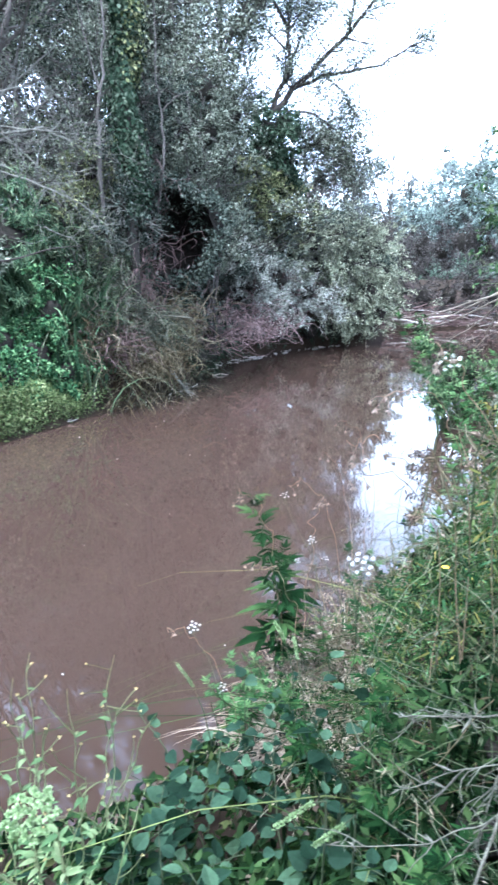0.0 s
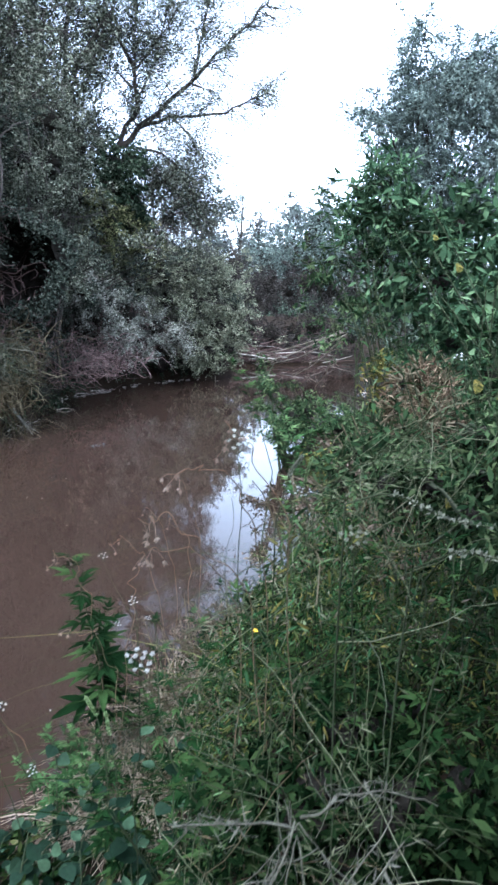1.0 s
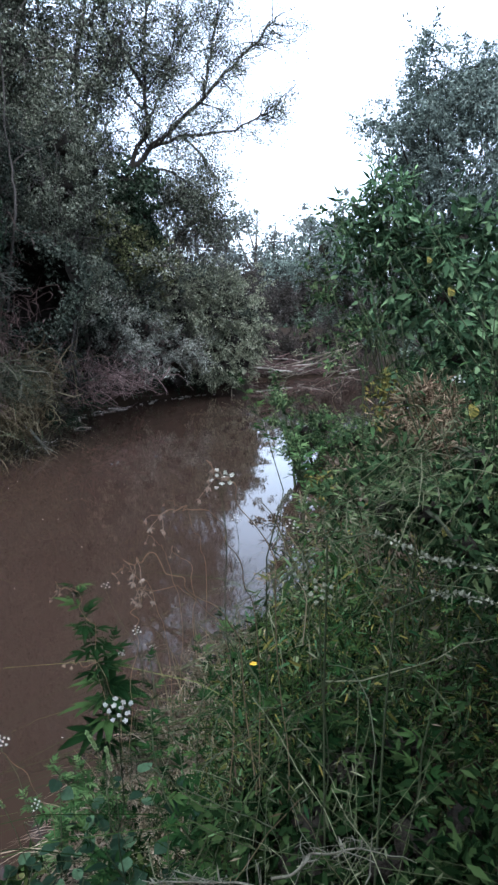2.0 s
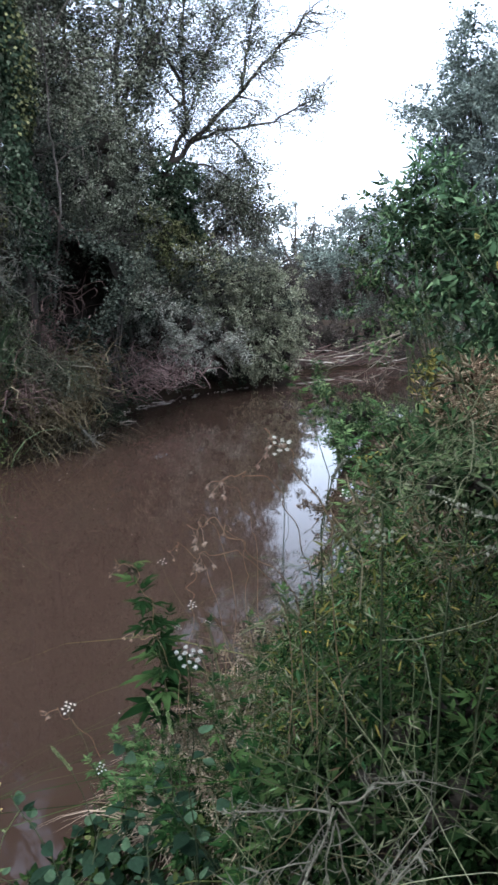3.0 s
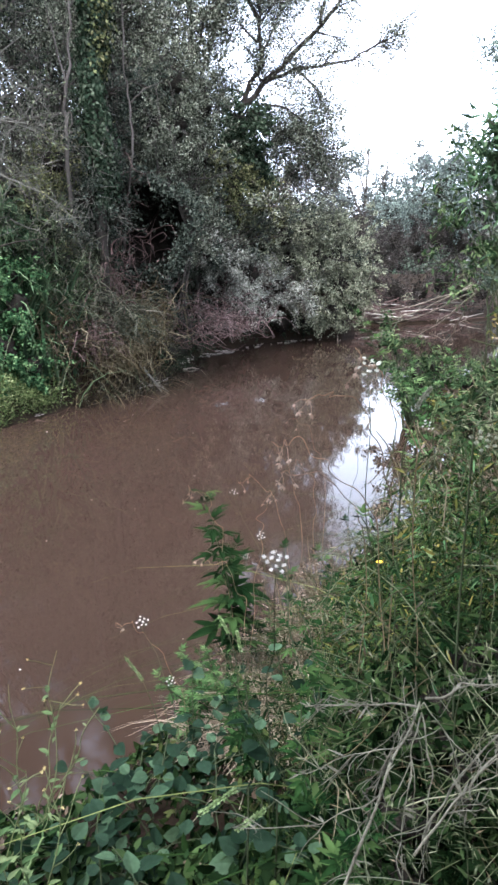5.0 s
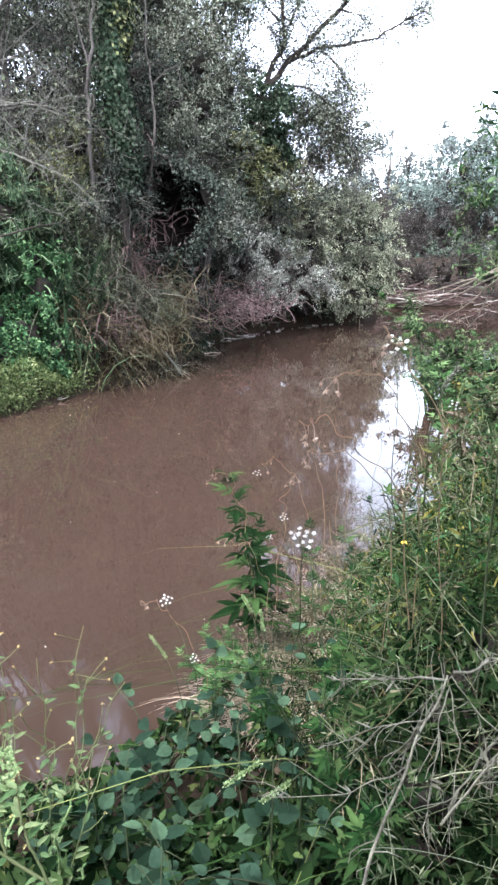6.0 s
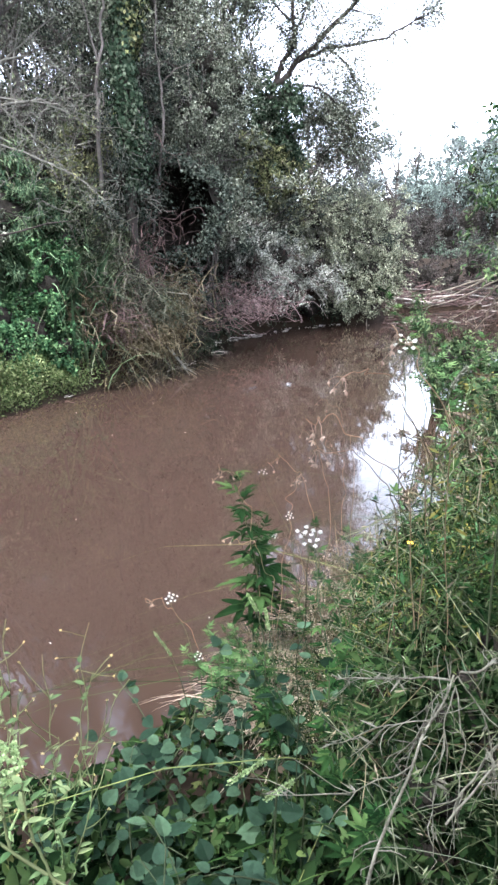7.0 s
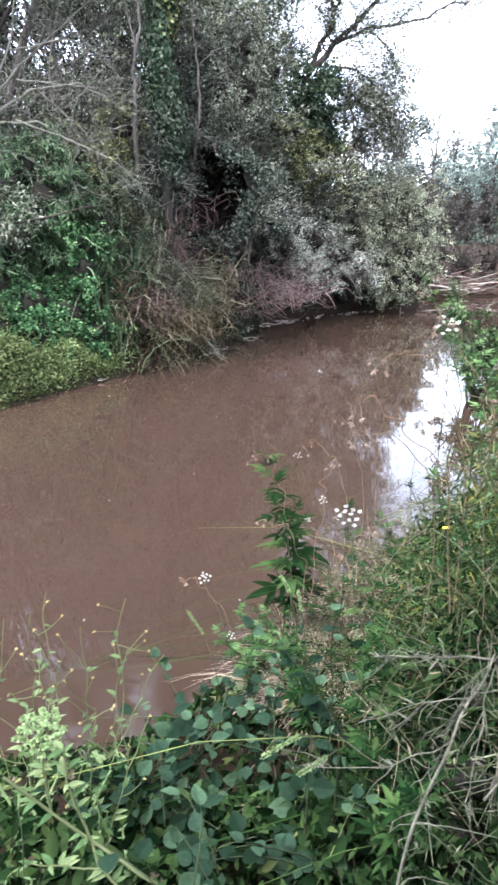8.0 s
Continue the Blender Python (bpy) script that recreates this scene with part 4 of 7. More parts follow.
bare_tree("leaning_tree", 51, (-0.6, 19.2), [
    ([(-0.6, 19.2, 2.20), (-0.1, 18.9, 4.32), (0.5, 18.5, 6.02)], 0.13),
    ([(0.5, 18.5, 6.02), (1.14, 18.5, 6.69), (2.5, 18.4, 7.96), (3.3, 18.4, 8.82), (4.4, 18.4, 9.92)], 0.085),
    ([(0.5, 18.5, 6.02), (1.0, 18.5, 7.12), (0.95, 18.5, 8.62), (1.1, 18.5, 10.92)], 0.075),
    ([(1.0, 18.5, 6.62), (1.9, 18.5, 7.02), (3.3, 18.4, 7.17), (4.4, 18.3, 7.77)], 0.055),
    ([(2.5, 18.4, 7.96), (2.7, 18.6, 9.12), (3.0, 18.6, 10.52)], 0.05),
    ([(0.95, 18.5, 8.12), (0.2, 18.6, 9.32), (-0.4, 18.7, 10.72)], 0.05),
    ([(0.9, 18.5, 6.92), (1.5, 18.7, 8.32), (2.0, 18.8, 10.32)], 0.045),
    ([(1.9, 18.5, 7.02), (2.4, 18.4, 6.6), (2.8, 18.3, 5.8), (2.95, 18.3, 4.8)], 0.03),
    ([(-0.1, 18.9, 4.32), (1.2, 18.8, 5.32), (2.4, 18.8, 5.62)], 0.05),
    ([(0.95, 18.5, 7.6), (0.3, 18.7, 8.2), (-0.3, 18.8, 9.0)], 0.035),
    ([(0.98, 18.5, 8.0), (1.7, 18.6, 9.0), (2.3, 18.6, 9.9)], 0.035),
    ([(0.3, 18.7, 5.4), (0.0, 18.7, 6.8), (-0.2, 18.7, 8.0)], 0.04),
    ([(0.7, 18.5, 6.2), (1.7, 18.4, 6.1), (2.4, 18.5, 5.5), (2.7, 18.5, 4.4)], 0.03),
], 0.2, 62, DARKBARK, "dark leaning forked tree with sparse leaves against the sky", 82000, GREYLEAF, (0.05, 0.55), 1.25, clump=0.13)

# long bleached boughs arching out of the bare shrubs
bare_tree("arching_branch", 62, (-3.92, 10.2), [([(-3.92, 10.2, 3.64), (-3.59, 10.2, 3.52), (-2.97, 10.2, 3.30), (-2.48, 10.2, 3.06), (-2.02, 10.2, 2.68)], 0.016)], 0.016, 9, PALETWIG, "long bleached bough arching down over the bank", twig_len=0.45, category="branch", base=3.64)
bare_tree("arching_branch", 63, (-3.94, 10.4), [([(-3.94, 10.4, 4.20), (-3.38, 10.4, 4.14), (-2.81, 10.4, 4.09), (-2.42, 10.4, 3.94)], 0.013)], 0.013, 12, PALETWIG, "long bleached bough with fine side twigs", twig_len=0.5, category="branch", base=4.2)

# brown twiggy growth between the leaning tree and the green shrubs
wr = np.random.default_rng(64)
fan = [([(1.2, 19.9, 2.2), (1.3, 19.7, 3.2), (1.5, 19.5, 4.0)], 0.06)]
for tx, tz in ((0.9, 6.6), (1.3, 7.0), (1.8, 6.9), (2.2, 6.5), (2.6, 6.2), (2.75, 5.6), (2.9, 5.0), (2.0, 5.8), (2.4, 5.2)):
    fan.append(([(1.5 + wr.normal(0, 0.15), 19.5, wr.uniform(3.4, 4.2)), (1.5 + (tx - 1.5) * 0.6 + wr.normal(0, 0.12), 19.3, 3.9 + (tz - 3.9) * 0.5), (tx, 19.2 + wr.normal(0, 0.3), tz)], wr.uniform(0.018, 0.03)))
bare_tree("twiggy_tree", 65, (1.2, 19.9), fan, 0.03, 30, BARK, "grey-brown twiggy tree with few withered leaves", 9000, TWIGLEAF, (0.05, 0.45), 0.85, "tree", 0.1)

# thin pale trunks and the ivy-clad one
bare_tree("thin_trunk", 52, (-1.95, 13.0), [([(-1.95, 13.0, 1.4), (-1.75, 12.7, 3.0), (-1.49, 12.1, 3.96), (-1.51, 12.1, 4.73), (-1.58, 12.1, 5.15), (-1.57, 12.1, 5.96), (-1.66, 12.1, 8.2)], 0.03), ([(-1.5, 12.1, 4.75), (-1.26, 12.1, 4.96), (-1.07, 12.1, 5.03), (-1.02, 12.1, 4.48)], 0.014)], 0.05, 0, BARK, "thin crooked pale trunk in front of the foliage")
bare_tree("thin_trunk", 53, (-2.5, 11.9), [([(-2.5, 11.9, 1.6), (-2.45, 11.4, 3.2), (-2.38, 11.1, 4.19), (-2.3, 11.1, 4.89), (-2.22, 11.1, 5.63), (-2.2, 11.1, 8.2)], 0.045), ([(-2.33, 11.1, 4.8), (-2.5, 11.1, 5.5), (-2.7, 11.2, 6.6)], 0.02)], 0.05, 0, BARK, "thin pale upright trunk on the far bank")


bare_tree("bare_shrub", 61, (-3.9, 11.0), [
    ([(-3.9, 11.0, 1.2), (-3.7, 10.9, 2.2), (-3.5, 10.8, 3.0)], 0.05),
    ([(-3.6, 10.8, 2.8), (-3.1, 10.7, 3.4), (-2.6, 10.8, 3.5)], 0.02),
    ([(-3.5, 10.8, 3.0), (-3.2, 10.8, 4.0), (-2.7, 11.0, 4.6)], 0.022),
    ([(-3.6, 10.8, 2.8), (-3.9, 10.7, 3.8), (-4.0, 10.8, 4.8)], 0.022),
    ([(-3.7, 10.9, 2.3), (-3.2, 10.5, 2.8), (-2.7, 10.4, 2.6)], 0.018),
    ([(-3.5, 10.8, 3.0), (-3.6, 10.8, 4.4), (-3.3, 10.9, 5.6)], 0.022),
], 0.05, 13, PALETWIG, "leafless pale grey shrub with fine drooping twigs", leaves=1200, leafmat=OLIVEGRASS, leaf=(0.08, 0.25), twig_len=0.8, category="shrub", clump=0.14)


def ivy_trunk():
    rng = np.random.default_rng(54)
    x, y = -2.0, 11.75
    root = thing("ivy_clad_trunk", x, y, gz(x, y) - 0.1, "tree trunk thickly clad in dark and yellowish ivy", "tree")
    pts = wander(rng, (0, 0, 0), (0.0, -0.06, 1), 8.0, 9, 0.03)
    g = Geo()
    tube(g, pts, 0.11, 0.07, 8)
    part("trunk", g, DARKBARK, root)
    for mat, n, a0, name in ((IVYLEAF, 8200, 0.0, "ivy"), (OLIVELEAF, 2200, 1.2, "ivy")):
        a = rng.normal(a0 - 1.2, 0.8 if mat is OLIVELEAF else 2.0, n)
        u = rng.uniform(0.26 if mat is IVYLEAF else 0.5, 1.0, n)
        r = rng.uniform(0.12, 0.36, n) * (0.8 + 0.35 * np.sin(u * 23 + a))
        p = along(pts, u) + np.stack([np.cos(a) * r, np.sin(a) * r, rng.normal(0, 0.05, n)], -1)
        g = Geo()
        out = np.stack([np.cos(a), np.sin(a), 0 * a], -1)
        strew(g, SMALL, p, rng.normal(0, 0.5, (n, 3)) + np.array([0, 0, -1.0]), out + rng.normal(0, 0.3, (n, 3)), rng.uniform(0.045, 0.09, n), rng.uniform(0.04, 0.075, n))
        part(name, g, mat, root)


ivy_trunk()


leaf_mass("climbing_bush", 57, (-3.6, 9.9), [(-3.21, 9.70, 0.91, 0.46, 0.39, 0.46), (-3.46, 9.40, 0.62, 0.42, 0.35, 0.42), (-2.97, 9.90, 1.56, 0.32, 0.27, 0.32), (-3.07, 10.00, 1.99, 0.22, 0.18, 0.22), (-3.66, 9.60, 1.08, 0.41, 0.35, 0.41), (-2.81, 9.80, 0.66, 0.32, 0.27, 0.32), (-3.87, 9.20, 0.72, 0.40, 0.34, 0.40)], 1500, (0.05, 0.75), FRESHLEAF, "bright green leafy climber covering the bank", "climbing plant", "", 0.7, 0.15, 0.5, 0.012)
leaf_mass("fern_bush", 58, (-4.0, 10.4), [(-4.07, 10.20, 1.95, 0.59, 0.50, 0.59), (-3.73, 10.50, 2.61, 0.54, 0.46, 0.54), (-4.24, 10.00, 1.21, 0.49, 0.41, 0.49), (-3.49, 10.80, 2.96, 0.45, 0.38, 0.45), (-4.03, 10.60, 3.02, 0.49, 0.42, 0.49)], 800, (0.14, 0.13), REEDLEAF, "dark green bush of narrow drooping leaves", "shrub", "", 0.7, 0.2, 0.7, 0.012)
leaf_mass("grassy_shrub", 59, (-2.9, 11.6), [(-2.92, 11.30, 2.83, 0.44, 0.38, 0.44), (-3.06, 11.00, 2.21, 0.39, 0.33, 0.39), (-2.67, 11.30, 2.22, 0.40, 0.34, 0.40), (-2.49, 11.20, 1.69, 0.36, 0.30, 0.36), (-3.31, 11.00, 2.56, 0.36, 0.30, 0.36), (-2.31, 11.60, 2.05, 0.28, 0.24, 0.28)], 760, (0.11, 0.14), OLIVEGRASS, "olive green shrub of narrow blades above the bank", "shrub", "", 0.7, 0.14, 0.3, 0.012, PALETWIG, 20)

# the bare grey tree that reaches in from the left over the bank
bare_tree("bare_tree", 59, (-5.2, 9.9), [
    ([(-5.2, 9.9, 1.2), (-4.9, 10.1, 2.6), (-4.5, 10.3, 3.6)], 0.072),
    ([(-4.5, 10.3, 3.6), (-3.7, 10.5, 3.65), (-2.95, 11.0, 3.3), (-2.45, 11.6, 2.98)], 0.025),
    ([(-4.5, 10.3, 3.6), (-3.8, 10.6, 4.1), (-3.1, 10.7, 4.2), (-2.5, 10.9, 3.9)], 0.029),
    ([(-4.6, 10.2, 3.3), (-3.9, 10.4, 3.2), (-3.2, 10.6, 2.7)], 0.022),
    ([(-4.4, 10.4, 3.9), (-3.6, 10.8, 4.8), (-2.9, 11.0, 5.4)], 0.025),
    ([(-4.5, 10.3, 3.6), (-4.0, 10.4, 4.6), (-3.8, 10.6, 5.8)], 0.025),
    ([(-3.7, 10.6, 4.1), (-3.0, 10.7, 3.5), (-2.5, 10.9, 2.7)], 0.014),
    ([(-4.0, 10.5, 4.6), (-3.2, 10.7, 4.8), (-2.6, 10.8, 4.5)], 0.016),
], 0.07, 17, PALETWIG, "leafless grey tree with a fan of fine branches", twig_len=0.9)

# distant leafless tree on the skyline
bare_tree("distant_bare_tree", 60, (20.4, 100), [
    ([(20.4, 100, 0.5), (20.6, 100, 9.0), (20.8, 100, 18.6)], 0.4),
    ([(20.6, 100, 9.0), (18.5, 100, 13.2), (17.3, 100, 16.2)], 0.2),
    ([(20.6, 100, 9.8), (22.5, 100, 13.2), (23.7, 100, 16.6)], 0.2),
    ([(20.7, 100, 12.4), (19.6, 100, 15.5), (19.2, 100, 17.4)], 0.14),
], 0.4, 16, BARK, "leafless pale tree on the distant skyline", twig_len=3.6)


# ---- low growth of the far bank ----
def strewn(line, n, rng, back, step=0.0):
    """Places on land within back metres of a shore line."""
    pts = np.array(line, float)
    p = along(pts, rng.uniform(0, 1, n))
    p = p + rng.normal(0, 1, (n, 2)) * back
    p = p[~wet(p[:, 0], p[:, 1])]
    return np.column_stack([p, land(p[:, 0], p[:, 1]) + step])


def bank_mat():
    rng = np.random.default_rng(70)
    line = [(-6.2, 3.2), (-3.5, 7.6), (-3.05, 8.6), (-2.5, 9.9)]
    p = strewn(line, 34000, rng, 0.42)
    p[:, 2] += rng.uniform(0, 0.46, len(p)) * (0.6 + 0.4 * np.sin(p[:, 0] * 5) * np.sin(p[:, 1] * 4))
    g = Geo()
    d, up = leaf_dirs(rng, len(p), -0.2)
    strew(g, SMALL, p, d, up, rng.uniform(0.03, 0.075, len(p)), rng.uniform(0.012, 0.028, len(p)))
    tagged(part("bank_herbs", g, MATLEAF), "low mat of fresh green herbs at the water's edge", "herbs", kind="stuff")


def reeds():
    rng = np.random.default_rng(71)
    for mat, name, label, spots, n, ln, wd in (
            (REEDLEAF, "reed_clump", "tall dark green reeds with drooping blades", [(-2.85, 10.3), (-3.15, 10.4), (-2.95, 10.7), (-3.3, 10.8), (-3.7, 10.5), (-2.65, 10.8), (-3.0, 11.1), (-3.6, 11.1)], 110, (0.7, 1.6), 0.05),
            (BANKGRASS, "bank_grass_clump", "long tangled grey-green grass on the steep bank", [(-2.2, 11.6), (-2.0, 12.0), (-2.75, 11.5), (-2.45, 11.2), (-1.8, 11.9)], 150, (0.3, 0.8), 0.02),
            (OLIVEGRASS, "arching_grass_clump", "tall arching olive green grass on the bank", [(-2.6, 11.7), (-2.95, 11.4), (-2.35, 12.0), (-3.2, 11.4), (-2.05, 12.4), (-2.75, 11.0), (-2.3, 11.5)], 90, (0.4, 1.1), 0.024),
            (STRAW, "dry_grass_clump", "withered brown grass hanging down to the water", [(-2.15, 10.9), (-1.75, 11.5), (-2.35, 10.5), (-1.5, 12.1), (-2.2, 11.2), (-1.65, 11.7), (-1.95, 11.1), (-2.1, 11.4)], 90, (0.35, 0.85), 0.020)):
        for x, y in spots:
            root = thing(name, x, y, gz(x, y), label, "grass", "grass clumps on the far bank")
            p = np.column_stack([rng.normal(0, 0.22 if mat is REEDLEAF else 0.4, (n, 2)), np.zeros(n)])
            p[:, 2] = land(p[:, 0] + x, p[:, 1] + y) - gz(x, y)
            az = rng.uniform(0, 2 * np.pi, n) if mat is not STRAW else rng.normal(-0.9, 2.2, n)
            g = Geo()
            blades(g, rng, p, az, rng.uniform(*ln, n), rng.uniform(0.1, 0.5, n) if mat in (REEDLEAF, OLIVEGRASS) else rng.uniform(0.2, 1.1, n), rng.uniform(0.2, 0.75, n) if mat is REEDLEAF else rng.uniform(0.3, 1.5, n), wd * rng.uniform(0.6, 1.3, n), 6)
            tagged(part("tuft", g, mat, root), kind="stuff")


def red_twigs():
    """Dead reddish stems and roots hanging out of the undercut bank."""
    rng = np.random.default_rng(72)
    for i, (x, y, w, h, n) in enumerate(((-0.75, 14.6, 0.35, 0.45, 60), (-0.95, 12.9, 0.25, 0.5, 45), (-0.2, 15.4, 0.4, 0.5, 60), (-1.2, 13.2, 0.3, 0.5, 45), (0.5, 16.2, 0.4, 0.5, 50), (-0.35, 13.8, 0.3, 0.45, 40), (-1.45, 12.7, 0.25, 1.35, 60), (-1.0, 13.3, 0.35, 0.8, 50), (-0.6, 14.1, 0.4, 0.75, 50), (0.05, 14.9, 0.4, 0.6, 35), (-1.85, 12.4, 0.2, 1.9, 60))):
        n = int(n * (0.8 if i % 2 == 0 and i < 5 else 0.45))
        root = thing("dead_brush", x, y, max(0.0, gz(x, y)), "tangle of dead reddish brown stems hanging over the water", "dead brush", "dead brush on the far bank")
        p = np.column_stack([rng.normal(0, w, n), rng.normal(0.2, w * 0.6, n), 0.62 + rng.uniform(0.0, 1, n) * h])
        q = p + np.column_stack([rng.normal(0.1, 0.42, n), rng.normal(-0.3, 0.3, n), rng.normal(-0.12, 0.32, n)])
        q[:, 2] = np.maximum(q[:, 2], rng.uniform(0.45, 0.8, n))
        g = Geo()
        stalks(g, p, q, rng.uniform(-0.05, 0.25, n), rng.uniform(0.006, 0.015, n), 6, rng, 0.05)
        tagged(part("thicket", g, PINKTWIG if i < 5 and i % 2 == 0 else REDTWIG, root), kind="stuff")
    for pts, r in (([(-0.35, 15.9, 0.75), (0.2, 15.8, 0.8), (0.55, 15.7, 0.6)], 0.03), ([(0.0, 16.1, 0.9), (0.3, 15.8, 0.75), (0.42, 15.7, 0.4)], 0.022), ([(1.2, 18.0, 1.5), (1.7, 17.6, 1.1), (1.9, 17.4, 0.8)], 0.025), ([(-1.4, 11.6, 0.4), (-1.15, 11.4, 0.12), (-0.95, 11.3, 0.02)], 0.018), ([(-1.5, 11.5, 0.5), (-1.2, 11.3, 0.2), (-1.05, 11.1, 0.03)], 0.014)):
        bare_tree("broken_branch", 73, pts[0][:2], [(pts, r)], r, 4, PALETWIG, "broken bleached branch sticking out of the bank", twig_len=0.3, category="branch", base=pts[0][2])


def driftline():
    rng = np.random.default_rng(74)
    line = np.array([(-1.05, 14.9), (-0.95, 15.6), (-0.2, 16.7), (0.3, 17.5), (1.1, 18.9), (2.2, 19.9), (3.3, 20.3)])
    g = Geo()
    for _ in range(85):
        p = along(line, rng.uniform(0, 1, 1))[0] + rng.normal(0, 0.13, 2)
        ln = rng.uniform(0.03, 0.2)
        a = rng.normal(0.9, 0.5)
        d = np.array([math.cos(a), math.sin(a), rng.normal(0, 0.06)])
        c = np.array([p[0], p[1], 0.012])
        tube(g, np.array([c - d * ln / 2, c + rng.normal(0, 0.01, 3) * (1, 1, 0.2), c + d * ln / 2]), rng.uniform(0.005, 0.014), 0.004, 5)
    tagged(part("driftline", g, DEBRIS), "line of pale floating twigs and scum along the shore", "flotsam", kind="stuff")
    g = Geo()
    line = np.array([(-2.95, 9.1), (-2.5, 9.95), (-1.95, 10.9), (-1.45, 11.6), (-1.15, 12.7)])
    for _ in range(48):
        p = along(line, rng.uniform(0, 1, 1))[0] + rng.normal(0, 0.08, 2)
        ln, a = rng.uniform(0.03, 0.16), rng.normal(1.0, 0.6)
        d = np.array([math.cos(a), math.sin(a), rng.normal(0, 0.1)])
        c = np.array([p[0], p[1], 0.02 + abs(rng.normal(0, 0.03))])
        tube(g, np.array([c - d * ln / 2, c + rng.normal(0, 0.008, 3), c + d * ln / 2]), rng.uniform(0.004, 0.009), 0.003, 5)
    tagged(part("shore_litter", g, DEBRIS), "pale litter of twigs and husks at the foot of the bank", "flotsam", kind="stuff")
    root = bare_tree("stake", 75, (3.42, 19.8), [([(3.42, 19.8, -0.3), (3.43, 19.8, 0.06), (3.42, 19.81, 0.2)], 0.025)], 0.025, 0, DEADWOOD, "short pale stake standing in the water", category="stake", base=-0.3)
    for x, y, ln, a in ((-0.95, 15.9, 0.5, 0.9), (-0.65, 16.4, 0.5, 0.7), (-0.3, 17.0, 0.4, 0.8), (-0.85, 14.0, 0.35, 0.3)):
        bare_tree("driftwood", 76, (x, y), [([(x, y, 0.015), (x + ln * 0.5 * math.cos(a), y + ln * 0.5 * math.sin(a), 0.03), (x + ln * math.cos(a), y + ln * math.sin(a), 0.015)], 0.018)], 0.03, 2, DEBRIS, "pale stick of driftwood afloat by the bank", twig_len=0.15, category="driftwood", base=0.01)


def log_jam():
    """A low barrier of logs, sticks and rubble where the river bends."""
    rng = np.random.default_rng(77)
    line = np.array(END_SHORE[:3], float)
    for i in range(120):
        p = along(line, np.array([i * 0.618 % 1]))[0] + np.array([rng.normal(0, 0.3), rng.uniform(-0.05, 0.9)])
        ln, r = rng.uniform(0.3, 1.3) * (1.7 if i % 9 == 0 else 1), rng.uniform(0.015, 0.05)
        a = rng.normal(0.25, 0.45)
        z = 0.04 + rng.uniform(0, 0.85) * min(1, 0.35 + max(0.0, p[1] - along(line, np.array([i * 0.618 % 1]))[0][1]))
        d = np.array([math.cos(a), math.sin(a), rng.normal(0, 0.09)])
        root = thing("drift_log", p[0], p[1], z, "bleached stick in the log jam at the bend", "log", "logs of the jam")
        g = Geo()
        tube(g, wander(rng, -d * ln / 2, d, ln, 6, 0.06), r, r * 0.5, 6)
        part("wood", g, DEBRIS if i % 7 == 0 else BARK if i % 5 == 1 else REDTWIG, root)
    g = Geo()
    n = 420
    p = np.column_stack([along(line, rng.uniform(0, 1, n)), np.zeros(n)])
    p[:, :2] += rng.normal(0, 0.22, (n, 2)) + np.array([0, 0.6])
    p[:, 2] = np.abs(rng.normal(0.25, 0.33, n))
    q = p + np.column_stack([rng.normal(0, 0.4, n), rng.normal(0, 0.2, n), rng.normal(0, 0.12, n)])
    stalks(g, p, q, 0 * p[:, 0], rng.uniform(0.006, 0.02, n), 4, rng, 0.02)
    tagged(part("jam_sticks", g, REDTWIG), "heap of reddish brown sticks filling the log jam", "sticks", kind="stuff")
    for i, (b, e) in enumerate((((4.4, 20.5, 0.75), (5.6, 14.8, 1.70)), ((5.2, 20.5, 0.45), (5.6, 14.6, 1.66)), ((5.9, 20.0, 0.15), (5.7, 14.9, 1.6)), ((4.6, 19.5, 0.55), (5.7, 15.2, 1.74)), ((6.2, 18.5, 0.02), (5.6, 15.4, 1.1)))):
        bare_tree("leaning_pole", 78 + i, e[:2], [([e, tuple((np.array(b) + np.array(e)) / 2 + np.array([0, 0, -0.12])), b], 0.022)], 0.022, 5, DEADWOOD, "long pale bare branch reaching over the water", twig_len=0.5, category="branch", base=e[2])


